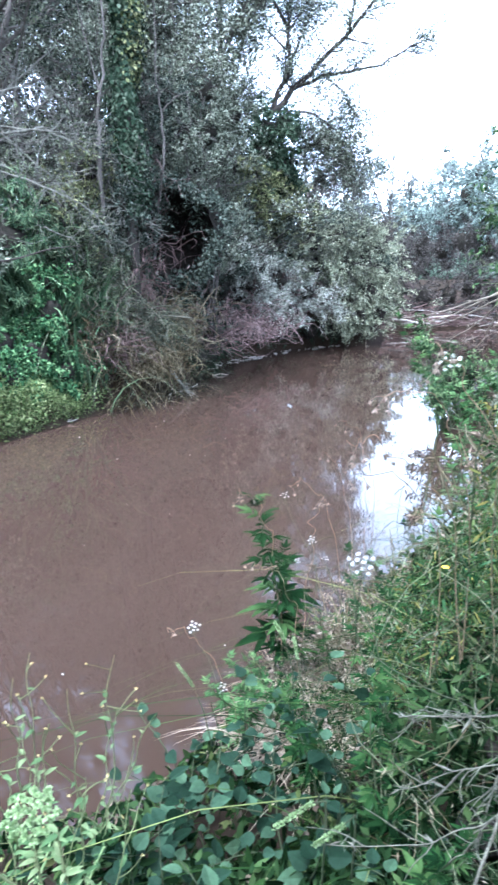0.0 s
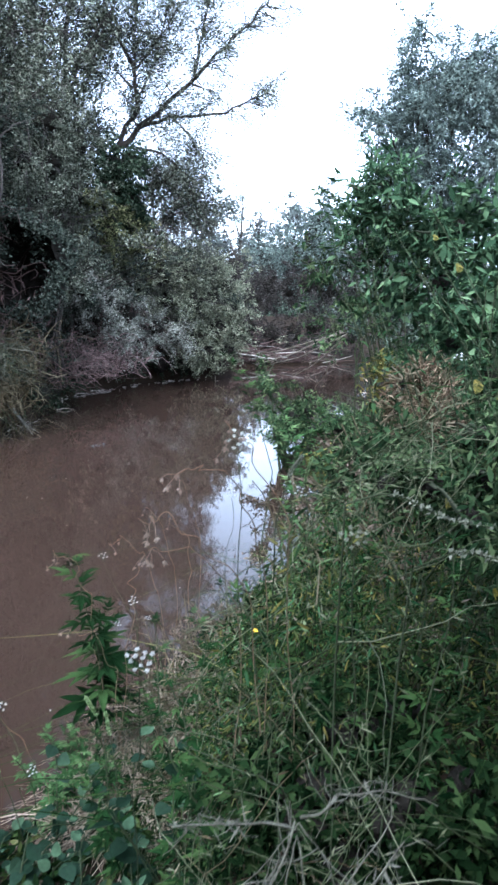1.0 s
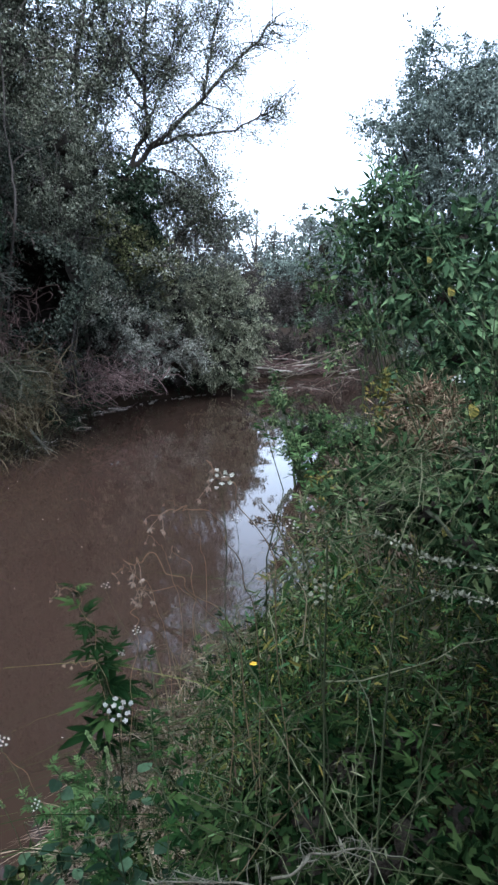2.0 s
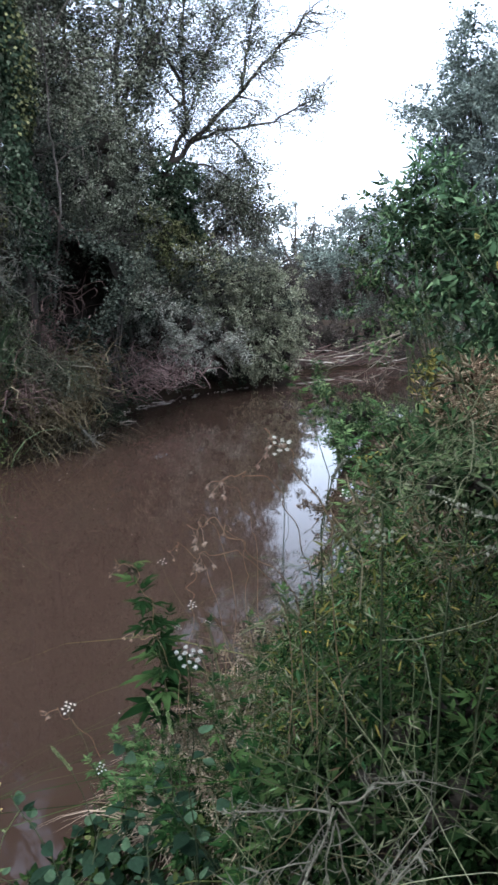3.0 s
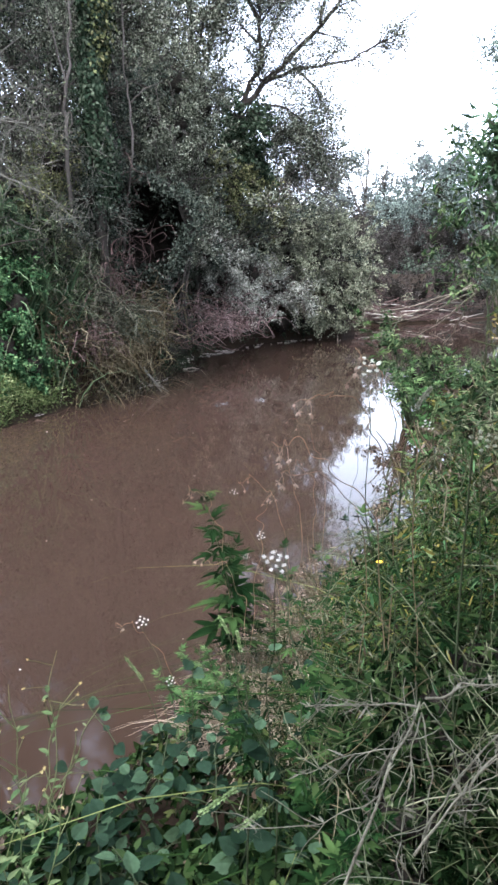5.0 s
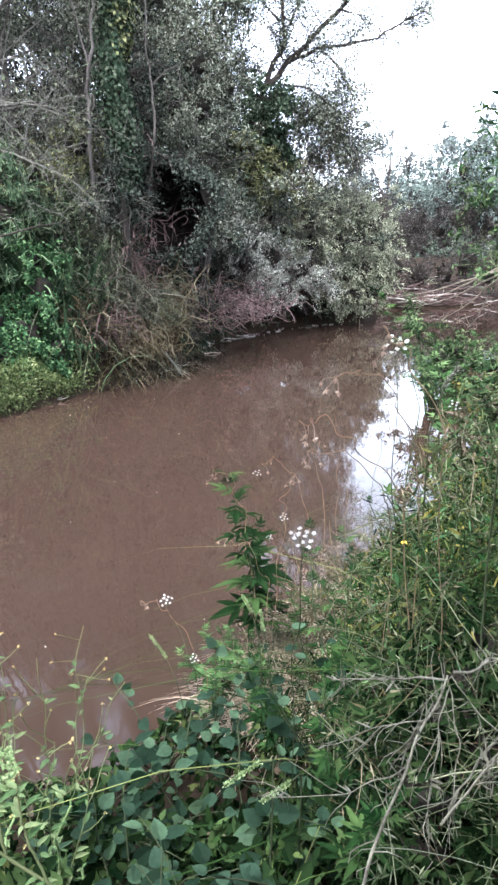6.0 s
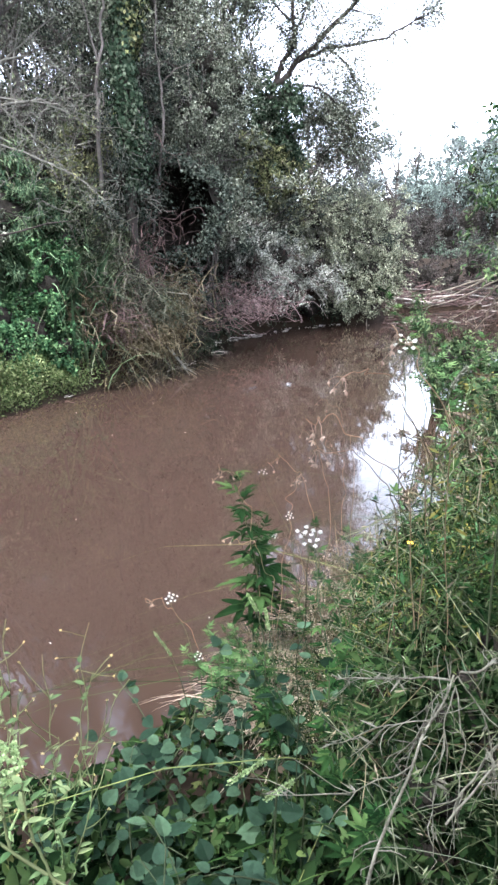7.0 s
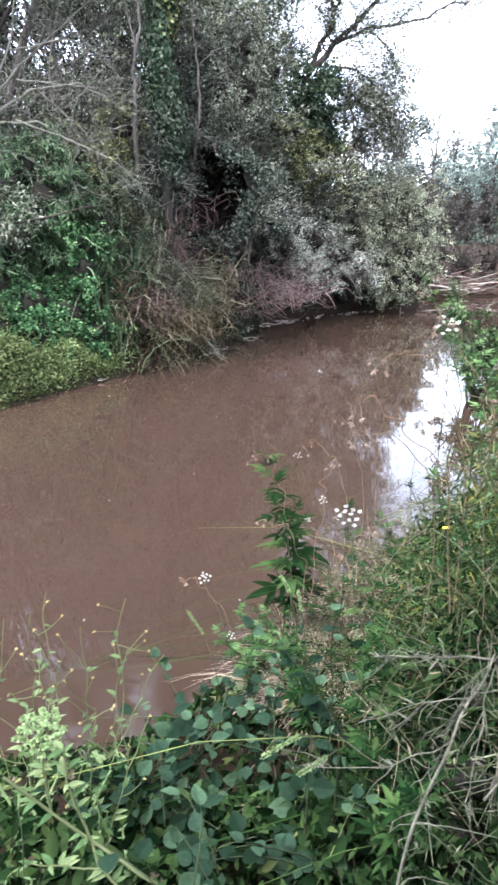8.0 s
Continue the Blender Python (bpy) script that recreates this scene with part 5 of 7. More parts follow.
def withered_tangle():
    """Grey-brown dead stems and grass sagging down the bank into the water."""
    rng = np.random.default_rng(82)
    for x, y, h in ((-2.3, 11.0, 0.8), (-1.95, 11.3, 0.75), (-1.7, 11.8, 0.7), (-2.6, 10.5, 0.55), (-2.1, 11.8, 1.1), (-1.6, 12.2, 0.9), (-2.5, 11.3, 1.2), (-1.5, 12.4, 0.6), (-2.0, 11.0, 0.45), (-1.75, 11.4, 0.5), (-2.35, 10.7, 0.5)):
        n = 150
        root = thing("withered_tangle", x, y, max(0.0, gz(x, y)), "grey-brown tangle of dead grass and stems sagging to the water", "dead brush", "dead brush on the far bank")
        p = np.column_stack([rng.normal(0, 0.28, n), rng.normal(0.1, 0.28, n), rng.uniform(0.1, 1, n) * h])
        q = p + np.column_stack([rng.normal(0.1, 0.24, n), rng.normal(-0.1, 0.22, n), rng.normal(-0.08, 0.25, n)])
        q[:, 2] = np.maximum(q[:, 2], 0.02)
        g = Geo()
        stalks(g, p, q, rng.uniform(-0.05, 0.18, n), rng.uniform(0.006, 0.014, n), 6, rng, 0.045)
        m = 260
        d, up = leaf_dirs(rng, m, 0.6)
        strew(g, SMALL, np.column_stack([rng.normal(0, 0.3, m), rng.normal(0.1, 0.3, m), rng.uniform(0.1, 1, m) * h]), d, up, rng.uniform(0.06, 0.16, m), rng.uniform(0.012, 0.03, m))
        tagged(part("tangle", g, (STRAW, BANKGRASS, REDTWIG, BANKGRASS, STRAW)[int(rng.integers(0, 5))], root), kind="stuff")


# dark backing added so the gaps in the grass read as shade
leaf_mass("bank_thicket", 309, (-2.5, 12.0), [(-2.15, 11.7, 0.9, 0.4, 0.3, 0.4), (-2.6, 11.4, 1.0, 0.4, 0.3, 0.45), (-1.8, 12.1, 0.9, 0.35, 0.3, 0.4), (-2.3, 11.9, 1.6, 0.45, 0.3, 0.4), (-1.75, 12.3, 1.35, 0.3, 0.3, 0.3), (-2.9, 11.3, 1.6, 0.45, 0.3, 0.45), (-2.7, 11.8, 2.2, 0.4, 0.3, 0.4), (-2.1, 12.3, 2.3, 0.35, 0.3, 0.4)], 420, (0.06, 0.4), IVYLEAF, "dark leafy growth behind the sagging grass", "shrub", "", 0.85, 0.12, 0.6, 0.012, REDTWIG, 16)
leaf_mass("bank_weed", 308, (-2.4, 11.7), [(-2.15, 11.3, 0.85, 0.35, 0.3, 0.3), (-2.5, 11.2, 1.15, 0.35, 0.3, 0.3), (-1.85, 11.7, 0.7, 0.32, 0.3, 0.28), (-2.2, 11.7, 1.35, 0.35, 0.3, 0.3), (-1.7, 12.1, 1.05, 0.3, 0.3, 0.3), (-2.7, 10.9, 0.7, 0.3, 0.25, 0.25), (-2.45, 11.5, 1.7, 0.4, 0.3, 0.35), (-2.75, 11.5, 2.1, 0.4, 0.3, 0.35)], 420, (0.08, 0.22), OLIVELEAF, "shaggy grey-green weeds sagging down the bank", "weeds", "", 0.5, 0.16, 1.0, 0.012, STRAW, 22)
bank_mat()
reeds()
withered_tangle()
red_twigs()
driftline()
log_jam()


# ---- the near bank: a thick tangle of weeds ----
# how steeply the weeds fall away towards the water, by direction
SLOPE_AT, SLOPE = (-0.4, -0.25, -0.15, -0.1, -0.07, 0.0, 0.1, 0.166, 0.237, 0.286, 0.308, 0.36, 0.40, 0.50, 0.56, 0.64), (-0.88, -0.83, -0.75, -0.70, -0.64, -0.59, -0.50, -0.44, -0.40, -0.37, -0.29, -0.225, -0.19, -0.15, -0.08, 0.3)


def rise(x, y):
    """Height of the weed tangle over the soil."""
    d = away(x, y, NEAR_SHORE)
    open_view = np.clip((x / np.maximum(y, 0.3) - 0.36) / 0.12, 0, 1)
    base = 0.08 + 0.46 * np.minimum(1, d / 1.5) ** 0.8
    low = base * (1 - 0.035 * np.clip(y, 0, 8)) + 0.5 * np.clip(x - 0.45, 0, 1.4) * open_view
    hump = 1.10 + 4.0 * np.clip(x / np.maximum(y, 0.3) - 0.2, 0, 0.19) - land(x, y)
    near = np.clip((y - 1.0) / 0.4, 0, 1) * np.clip((3.4 - y) / 0.9, 0, 1) * np.clip((x / np.maximum(y, 0.3) - 0.14) / 0.08, 0, 1)
    tall = np.maximum(low, hump * near)
    fall = np.interp(x / np.maximum(y, 0.3), SLOPE_AT, SLOPE)
    return np.where(y > 0.7, np.clip(np.minimum(tall, 2.0 + fall * y - land(x, y)), 0.05, 3), tall)


def near_spots(rng, n, x0, x1, y0, y1):
    p = np.column_stack([rng.uniform(x0, x1, n), rng.uniform(y0, y1, n)])
    p = p[~wet(p[:, 0], p[:, 1])]
    keep = (p[:, 1] > 0.45 + 0.25 * np.abs(p[:, 0])) & (p[:, 0] < 0.9 + 0.75 * p[:, 1])
    return p[keep]


def under_growth():
    rng = np.random.default_rng(80)
    for name, mat, n, box, size, label in (
            ("weeds", HERBLEAF, 30000, (-1.4, 3.0, 0.4, 5.5), (0.02, 0.05), "thick tangle of small-leaved green weeds on the near bank"),
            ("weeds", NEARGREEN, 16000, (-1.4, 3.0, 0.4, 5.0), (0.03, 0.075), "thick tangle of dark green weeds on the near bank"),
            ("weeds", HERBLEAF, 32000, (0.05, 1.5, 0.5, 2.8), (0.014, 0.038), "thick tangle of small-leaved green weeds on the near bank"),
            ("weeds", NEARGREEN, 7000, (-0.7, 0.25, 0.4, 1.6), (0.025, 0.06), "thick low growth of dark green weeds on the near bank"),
            ("yellowing_weeds", OLIVEYELLOW, 4500, (0.35, 1.9, 1.4, 3.6), (0.018, 0.045), "yellowing weeds between green ones"),
            ("fresh_weeds", FRESHLEAF, 7000, (0.3, 1.9, 1.3, 3.8), (0.02, 0.05), "fresh green weeds in the thick of the near bank"),
            ("withered_weeds", BROWNLEAF, 3000, (-1.0, 3.0, 0.8, 6.0), (0.02, 0.05), "withered brown weeds between green ones"),
            ("weeds", HERBLEAF, 26000, (0.6, 9.0, 5.0, 15.0), (0.05, 0.1), "thick green weeds along the near bank")):
        p = near_spots(rng, n, *box)
        z = land(p[:, 0], p[:, 1])
        top = rise(p[:, 0], p[:, 1]) * (0.75 + 0.35 * np.sin(p[:, 0] * 6 + 2 * np.sin(p[:, 1] * 5)) * np.sin(p[:, 1] * 7))
        patch = np.sin(p[:, 0] * 13 + 3 * np.sin(p[:, 1] * 9)) * np.sin(p[:, 1] * 14 + 2 * np.sin(p[:, 0] * 8))
        front = (p[:, 0] > 0.12) & (p[:, 1] < 1.35)
        stay = patch + rng.normal(0, 0.35, len(p)) > np.where(front, 0.75, -0.25)
        top = top * np.where(front, 0.5, 1.0)
        p, z, top = p[stay], z[stay], top[stay]
        p3 = np.column_stack([p, z + top * rng.uniform(0.05, 1, len(p)) ** 0.7])
        d, up = leaf_dirs(rng, len(p3), -0.1)
        size = rng.uniform(*size, len(p3))
        g = Geo()
        thin = np.where((p3[:, 0] > 0.15) & (p3[:, 1] < 3), 0.36, 1.0)
        strew(g, OVATE if box[2] < 2 else SMALL, p3, d, up, size, size * thin * rng.uniform(0.3, 0.6, len(p3)))
        tagged(part(name, g, mat), label, "weeds", kind="stuff")
    p = near_spots(rng, 2600, -1.2, 3.0, 0.45, 6.0)
    p = p[~((p[:, 0] < 0.35) & (p[:, 1] < 1.8)) & (p[:, 1] > 1.25) & (away(p[:, 0], p[:, 1], NEAR_SHORE) > 0.3)]
    p3 = np.column_stack([p, land(p[:, 0], p[:, 1])])
    n = len(p)
    g = Geo()
    h = rise(p[:, 0], p[:, 1]) * rng.uniform(0.6, 1.25, n) * np.where(((p[:, 0] < 0.3) & (p[:, 1] < 1.7)) | (away(p[:, 0], p[:, 1], NEAR_SHORE) < 0.6), 0.5, 1.0)
    blades(g, rng, p3, rng.uniform(0, 2 * np.pi, n), h, rng.uniform(0.4, 1.3, n), rng.uniform(0.4, 1.1, n), rng.uniform(0.003, 0.007, n), 7)
    tagged(part("grass", g, HERBLEAF), "long green grass on the near bank", "grass", kind="stuff")


def dry_tangle():
    """Thin dry and green stalks lying criss-cross over the weeds."""
    rng = np.random.default_rng(81)
    for name, mat, n, box, r, label in (
            ("dry_stalks", STRAW, 95, (0.2, 1.4, 0.9, 2.4), (0.0009, 0.0024), "criss-cross tangle of thin dry pale stalks"),
            ("green_stalks", GREENSTALK, 400, (0.05, 1.6, 0.8, 3.0), (0.0009, 0.0024), "thin green stalks lying over the weeds"),
            ("pale_stalks", PALESTALK, 250, (0.24, 1.4, 0.85, 1.9), (0.0009, 0.0021), "web of pale grey-green stalks over dark weeds"),
            ("pale_stalks", PALESTALK, 290, (0.45, 1.2, 0.95, 1.9), (0.0009, 0.0022), "web of pale grey-green stalks over dark weeds")):
        p = near_spots(rng, n, *box)
        p = p[p[:, 0] / p[:, 1] < (0.62 if mat is PALESTALK else 0.30 + 0.22 / p[:, 1])]
        n = len(p)
        a = rng.uniform(0, 2 * np.pi, n)
        ln = rng.uniform(0.15, 0.55, n) * (1.35 if mat is PALESTALK else 1)
        top = land(p[:, 0], p[:, 1]) + rise(p[:, 0], p[:, 1])
        z0 = top * 1.0 + -np.abs(rng.normal(0.03, 0.08, n))
        ln = np.where(away(p[:, 0], p[:, 1], NEAR_SHORE) < 0.5, ln * 0.5, ln)
        c = np.column_stack([p, z0])
        d = np.column_stack([np.cos(a), np.sin(a), rng.normal(0.0, 0.4, n)])
        a_end, b_end = c - d * ln[:, None] / 2, c + d * ln[:, None] / 2
        low = np.ones(n, bool)
        for e in (a_end, b_end):
            low &= ~((e[:, 0] < 0.1) & (e[:, 1] < 1.7)) & ~wet(e[:, 0], e[:, 1])
            low &= e[:, 2] < 2.04 + np.interp(e[:, 0] / np.maximum(e[:, 1], 0.3), SLOPE_AT, SLOPE) * np.maximum(e[:, 1], 0.3)
        low &= ~((c[:, 0] > 0.2) & (c[:, 1] < 1.15)) | (rng.random(n) < 0.5)
        low &= (c[:, 2] - 2.04 < -0.33 * c[:, 1]) | (rng.random(n) < 0.75)
        a_end, b_end, n = a_end[low], b_end[low], int(low.sum())
        g = Geo()
        stalks(g, a_end, b_end, rng.uniform(-0.03, 0.09, n), rng.uniform(*r, n), 9, rng, 0.009)
        m = n * 9
        k = np.repeat(np.arange(n), 9)
        q = a_end[k] + (b_end[k] - a_end[k]) * rng.uniform(0, 1, m)[:, None] + rng.normal(0, 0.012, (m, 3))
        lf, up = leaf_dirs(rng, m, 0.0)
        strew(g, SMALL, q, lf + unit(b_end - a_end)[k] * 0.8, up, rng.uniform(0.012, 0.04, m), rng.uniform(0.002, 0.006, m))
        tagged(part(name, g, mat), label, "stalks", kind="stuff")


def bank_turf():
    """Short rough grass over the rest of the near bank."""
    rng = np.random.default_rng(83)
    p = np.column_stack([rng.uniform(-6, 9, 17000), rng.uniform(-7, 12, 17000)])
    p = p[~wet(p[:, 0], p[:, 1])]
    p = p[(away(p[:, 0], p[:, 1], NEAR_SHORE) < away(p[:, 0], p[:, 1], FAR_SHORE)) & ((p[:, 1] < 0.5) | (p[:, 0] > 0.8 + 0.7 * p[:, 1]) | (p[:, 0] < -0.9))]
    n = len(p)
    g = Geo()
    blades(g, rng, np.column_stack([p, land(p[:, 0], p[:, 1]) - 0.01]), rng.uniform(0, 2 * np.pi, n), rng.uniform(0.08, 0.34, n), rng.uniform(0.1, 0.8, n), rng.uniform(0.1, 0.9, n), rng.uniform(0.008, 0.02, n), 4)
    tagged(part("rough_grass", g, HERBLEAF), "short rough grass on the trodden near bank", "grass", kind="stuff")


under_growth()
dry_tangle()
bank_turf()

# broad dark weeds added under the web of stalks, their darkness standing for shade
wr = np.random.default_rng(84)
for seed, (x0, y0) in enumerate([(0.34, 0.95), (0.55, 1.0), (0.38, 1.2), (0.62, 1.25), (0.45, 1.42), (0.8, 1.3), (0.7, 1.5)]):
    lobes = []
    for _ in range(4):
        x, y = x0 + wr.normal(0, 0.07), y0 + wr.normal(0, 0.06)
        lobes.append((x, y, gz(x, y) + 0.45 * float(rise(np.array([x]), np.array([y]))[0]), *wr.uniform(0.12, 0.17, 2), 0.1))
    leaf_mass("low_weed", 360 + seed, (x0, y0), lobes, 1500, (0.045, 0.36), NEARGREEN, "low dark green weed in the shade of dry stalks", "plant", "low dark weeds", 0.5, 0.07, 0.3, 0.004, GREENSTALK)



def broad_leaf():
    """A dull rounded leaf with shallow teeth on a short stalk."""
    v, f = toothed(7, 0.07)
    g = Geo().add(v * np.array([0.84, 1.05, 0.85]) + np.array([0, 0.3, 0]), f)
    tube(g, np.array([(0, 0, -0.08), (0, 0.16, -0.01), (0, 0.34, 0)]), 0.018, 0.012, 3)
    return g.mesh("bramble_leaf", BRAMBLELEAF)


def lobed():
    """A lance-shaped leaf with deep pointed lobes."""
    g = Geo()
    for a, s, o in ((0, 0.75, 0.3), (38, 0.56, 0.3), (-38, 0.56, 0.3), (58, 0.48, 0.12), (-58, 0.48, 0.12)):
        v, f = OVATE
        v = v * np.array([0.27, 1, 0.5]) * s
        c, t = math.cos(radians(a)), math.sin(radians(a))
        g.add(np.column_stack([v[:, 0] * c - v[:, 1] * t, v[:, 0] * t + v[:, 1] * c + o, v[:, 2] - 0.12 * v[:, 1] ** 2]), f)
    tube(g, np.array([(0, 0, 0), (0, 0.15, 0), (0, 0.36, 0)]), 0.015, 0.012, 3)
    return g.mesh("lobed_leaf", NETTLELEAF)


def lance(width, mat):
    v, f = OVATE
    return Geo().add(v * np.array([width, 1, 0.5]) - np.array([0, 0, 0.22]) * v[:, 1:2] ** 2, f).mesh("lance_leaf", mat)


BRAMBLE_LEAF, LOBED_LEAF, LANCE_LEAF = broad_leaf(), lobed(), lance(0.25, SHRUBLEAF)
YELLOW_LANCE = LANCE_LEAF.copy()
YELLOW_LANCE.materials[0] = YELLOWLEAF


def set_leaf(parent, mesh, p, d, up, size, name="leaf", label=""):
    """One leaf as an object of its own."""
    d = Vector(d).normalized()
    x = d.cross(Vector(up)).normalized()
    z = x.cross(d)
    m = Matrix((x, d, z)).transposed().to_4x4() @ Matrix.Scale(size, 4)
    m.translation = Vector(p)
    ob = new(name, mesh)
    ob.parent = parent
    ob.matrix_basis = m
    return tagged(ob, label)


def bramble(seed, x, y, canes, leaves, reach=0.5, size=0.05, h=0.5):
    rng = np.random.default_rng(seed)
    root = thing("bramble", x, y, gz(x, y), "low bramble with dull blue-green toothed leaves", "bramble", "brambles on the near bank")
    for i in range(canes):
        a = rng.uniform(0, 2 * np.pi)
        pts = wander(rng, (0, 0, 0), (math.cos(a) * 0.5, math.sin(a) * 0.5, 1.3), h + reach * rng.uniform(0.5, 1), 9, 0.1, -0.16)
        g = Geo()
        tube(g, pts, 0.0035, 0.0015, 4)
        cane = part("cane", g, GREENSTALK, root)
        for u in np.linspace(0.25, 1, leaves // canes):
            p = along(pts, np.array([u]))[0]
            b = rng.uniform(0, 2 * np.pi)
            d = (math.cos(b), math.sin(b), rng.uniform(-0.1, 0.5))
            set_leaf(cane, BRAMBLE_LEAF, p, d, rng.normal(0, 0.42, 3) + np.array([0, -0.25, 1]), size * rng.uniform(0.55, 1.4))


def leafy_weed(seed, x, y, height, pairs, size, mesh, name, label, lean=(0, 0), stemmat=None, category="plant", group="", droop=0.1, odd=None, start=0.15, r=0.004):
    """An upright weed: one stem, leaves in pairs each turned a quarter from the last."""
    rng = np.random.default_rng(seed)
    root = thing(name, x, y, gz(x, y), label, category, group)
    pts = wander(rng, (0, 0, 0), (lean[0], lean[1], 1), height, 9, 0.12)
    g = Geo()
    tube(g, pts, r, r * 0.4, 5)
    stem = part("stem", g, stemmat or GREENSTALK, root)
    a = rng.uniform(0, 6)
    for i, u in enumerate(np.linspace(start, 1, pairs)):
        p = along(pts, np.array([u]))[0]
        a += 1.4 + rng.normal(0, 0.3)
        for s in (0, math.pi):
            b = a + s + rng.normal(0, 0.25)
            up = 0.25 - droop + 0.5 * (u > 0.9)
            own = mesh if odd is None or rng.random() > 0.012 else odd
            set_leaf(stem, own, p, (math.cos(b), math.sin(b), up + rng.normal(0, 0.2)), rng.normal(0, 0.2, 3) + np.array([0, 0, 1]), size * rng.uniform(0.75, 1.2) * (1 - 0.45 * max(0, u - 0.6) / 0.4))
    return root


rr = np.random.default_rng(90)
for i, (x, y) in enumerate([(-0.30, 1.25), (-0.10, 1.05), (0.02, 1.35), (-0.22, 1.65), (-0.42, 1.55), (0.12, 1.62), (-0.12, 1.95), (0.20, 1.2), (-0.02, 0.85), (-0.2, 0.78), (-0.30, 1.9), (0.28, 1.55)]):
    bramble(100 + i, x, y, 6, 60, 0.28, 0.043, 0.24 + 0.25 * max(0, x + 0.3))

MUG = "leafy weeds on the near bank"
for i, (x, y, h, n, s) in enumerate([(0.0, 2.5, 1.0, 9, 0.17), (0.06, 2.46, 0.72, 8, 0.15), (0.28, 1.75, 0.62, 8, 0.075), (0.42, 1.5, 0.66, 8, 0.075), (0.22, 1.42, 0.5, 8, 0.07), (0.36, 2.1, 0.6, 8, 0.075), (0.18, 2.2, 0.45, 7, 0.07),
                                     (0.55, 1.9, 0.7, 8, 0.075), (0.62, 2.5, 0.8, 9, 0.08), (0.85, 2.2, 0.85, 9, 0.08), (0.95, 3.0, 0.9, 9, 0.08), (0.7, 3.3, 0.8, 9, 0.08), (1.2, 3.7, 1.0, 10, 0.09), (0.5, 1.1, 0.5, 7, 0.06), (0.75, 1.35, 0.8, 8, 0.07), (0.95, 1.7, 0.95, 9, 0.08)]):
    if i > 1:
        h = min(1.2, max(0.2, 0.92 * float(rise(np.array([x]), np.array([y]))[0])))
    leafy_weed(130 + i, x, y, h, n + int(5 * h), s, LOBED_LEAF, "mugwort", "upright green weed with deeply lobed leaves", (0.02, 0.0) if i < 2 else (rr.normal(0, 0.22), rr.normal(0, 0.22)), group=MUG, droop=0.25 if i < 2 else 0.15, start=0.42 if i < 2 else 0.15)

for i, (x, y, z) in enumerate([(0.14, 1.2, 1.02), (0.22, 1.42, 0.98), (0.13, 1.6, 0.92), (0.21, 1.08, 1.06), (0.3, 1.3, 1.12), (0.34, 1.6, 1.15), (0.45, 1.45, 1.3)]):
    leafy_weed(160 + i, x, y, z - gz(x, y), 9, 0.085 if i < 4 else 0.065, LOBED_LEAF, "lobed_weed", "dark green weed with broad lobed leaves", (rr.normal(0, 0.2), rr.normal(0, 0.2)), group=MUG, droop=0.05, start=0.5)

for i, (x, y, h) in enumerate([(0.12, 2.5, 0.5), (0.2, 2.65, 0.45), (0.05, 2.35, 0.42), (0.28, 2.45, 0.5), (0.15, 2.3, 0.4), (0.34, 2.75, 0.5)]):
    leafy_weed(150 + i, x, y, h, 9, 0.05, LOBED_LEAF, "small_weed", "small green weed at the water's edge", (rr.normal(0, 0.3), rr.normal(0, 0.3)), group=MUG, droop=0.1, start=0.2)

GREEN_LOBED = LOBED_LEAF.copy()
GREEN_LOBED.materials[0] = leafy("bright_weed_leaves", [(0, (0.016, 0.036, 0.012)), (0.6, (0.040, 0.082, 0.028)), (1, (0.090, 0.140, 0.055))], 0.5, 0.35, per_object=True)
for i, (x, y, h) in enumerate([(-0.20, 2.46, 0.42), (-0.13, 2.5, 0.40), (-0.08, 2.42, 0.42), (-0.16, 2.36, 0.34), (-0.02, 2.5, 0.38), (-0.10, 2.3, 0.32), (0.02, 2.36, 0.36), (-0.18, 2.26, 0.28), (0.06, 2.28, 0.34)]):
    leafy_weed(560 + i, x, y, h, 11, 0.075, GREEN_LOBED, "small_weed", "small fresh green weed at the water's edge", (rr.normal(0, 0.25), rr.normal(0, 0.25)), group=MUG, droop=0.1, start=0.2)


def dry_tufts():
    """Bleached dry grass bent over between the weeds at the water's edge."""
    rng = np.random.default_rng(570)
    for x, y in ((0.14, 2.42), (0.2, 2.55), (0.12, 2.28), (0.05, 2.38), (0.17, 2.18), (0.08, 2.12), (0.33, 2.78), (0.02, 2.22), (0.28, 2.5), (0.24, 2.36), (0.4, 2.9), (0.6, 3.1), (0.1, 2.62), (0.32, 2.65)):
        n = 110
        root = thing("dry_grass_clump", x, y, gz(x, y), "bleached dry grass bent over at the water's edge", "grass", "dry grass on the near bank")
        p = np.column_stack([rng.normal(0, 0.06, (n, 2)), np.zeros(n)])
        g = Geo()
        blades(g, rng, p, rng.uniform(0, 2 * np.pi, n), rng.uniform(0.12, 0.3, n), rng.uniform(0.1, 0.8, n), rng.uniform(0.2, 1.2, n), rng.uniform(0.004, 0.008, n), 6)
        tagged(part("tuft", g, DRYBLADE, root), kind="stuff")


dry_tufts()

# shrub that closes the near bank, some leaves already yellow
SHRUB = "tall dark green shrub shoots with a few yellow leaves"
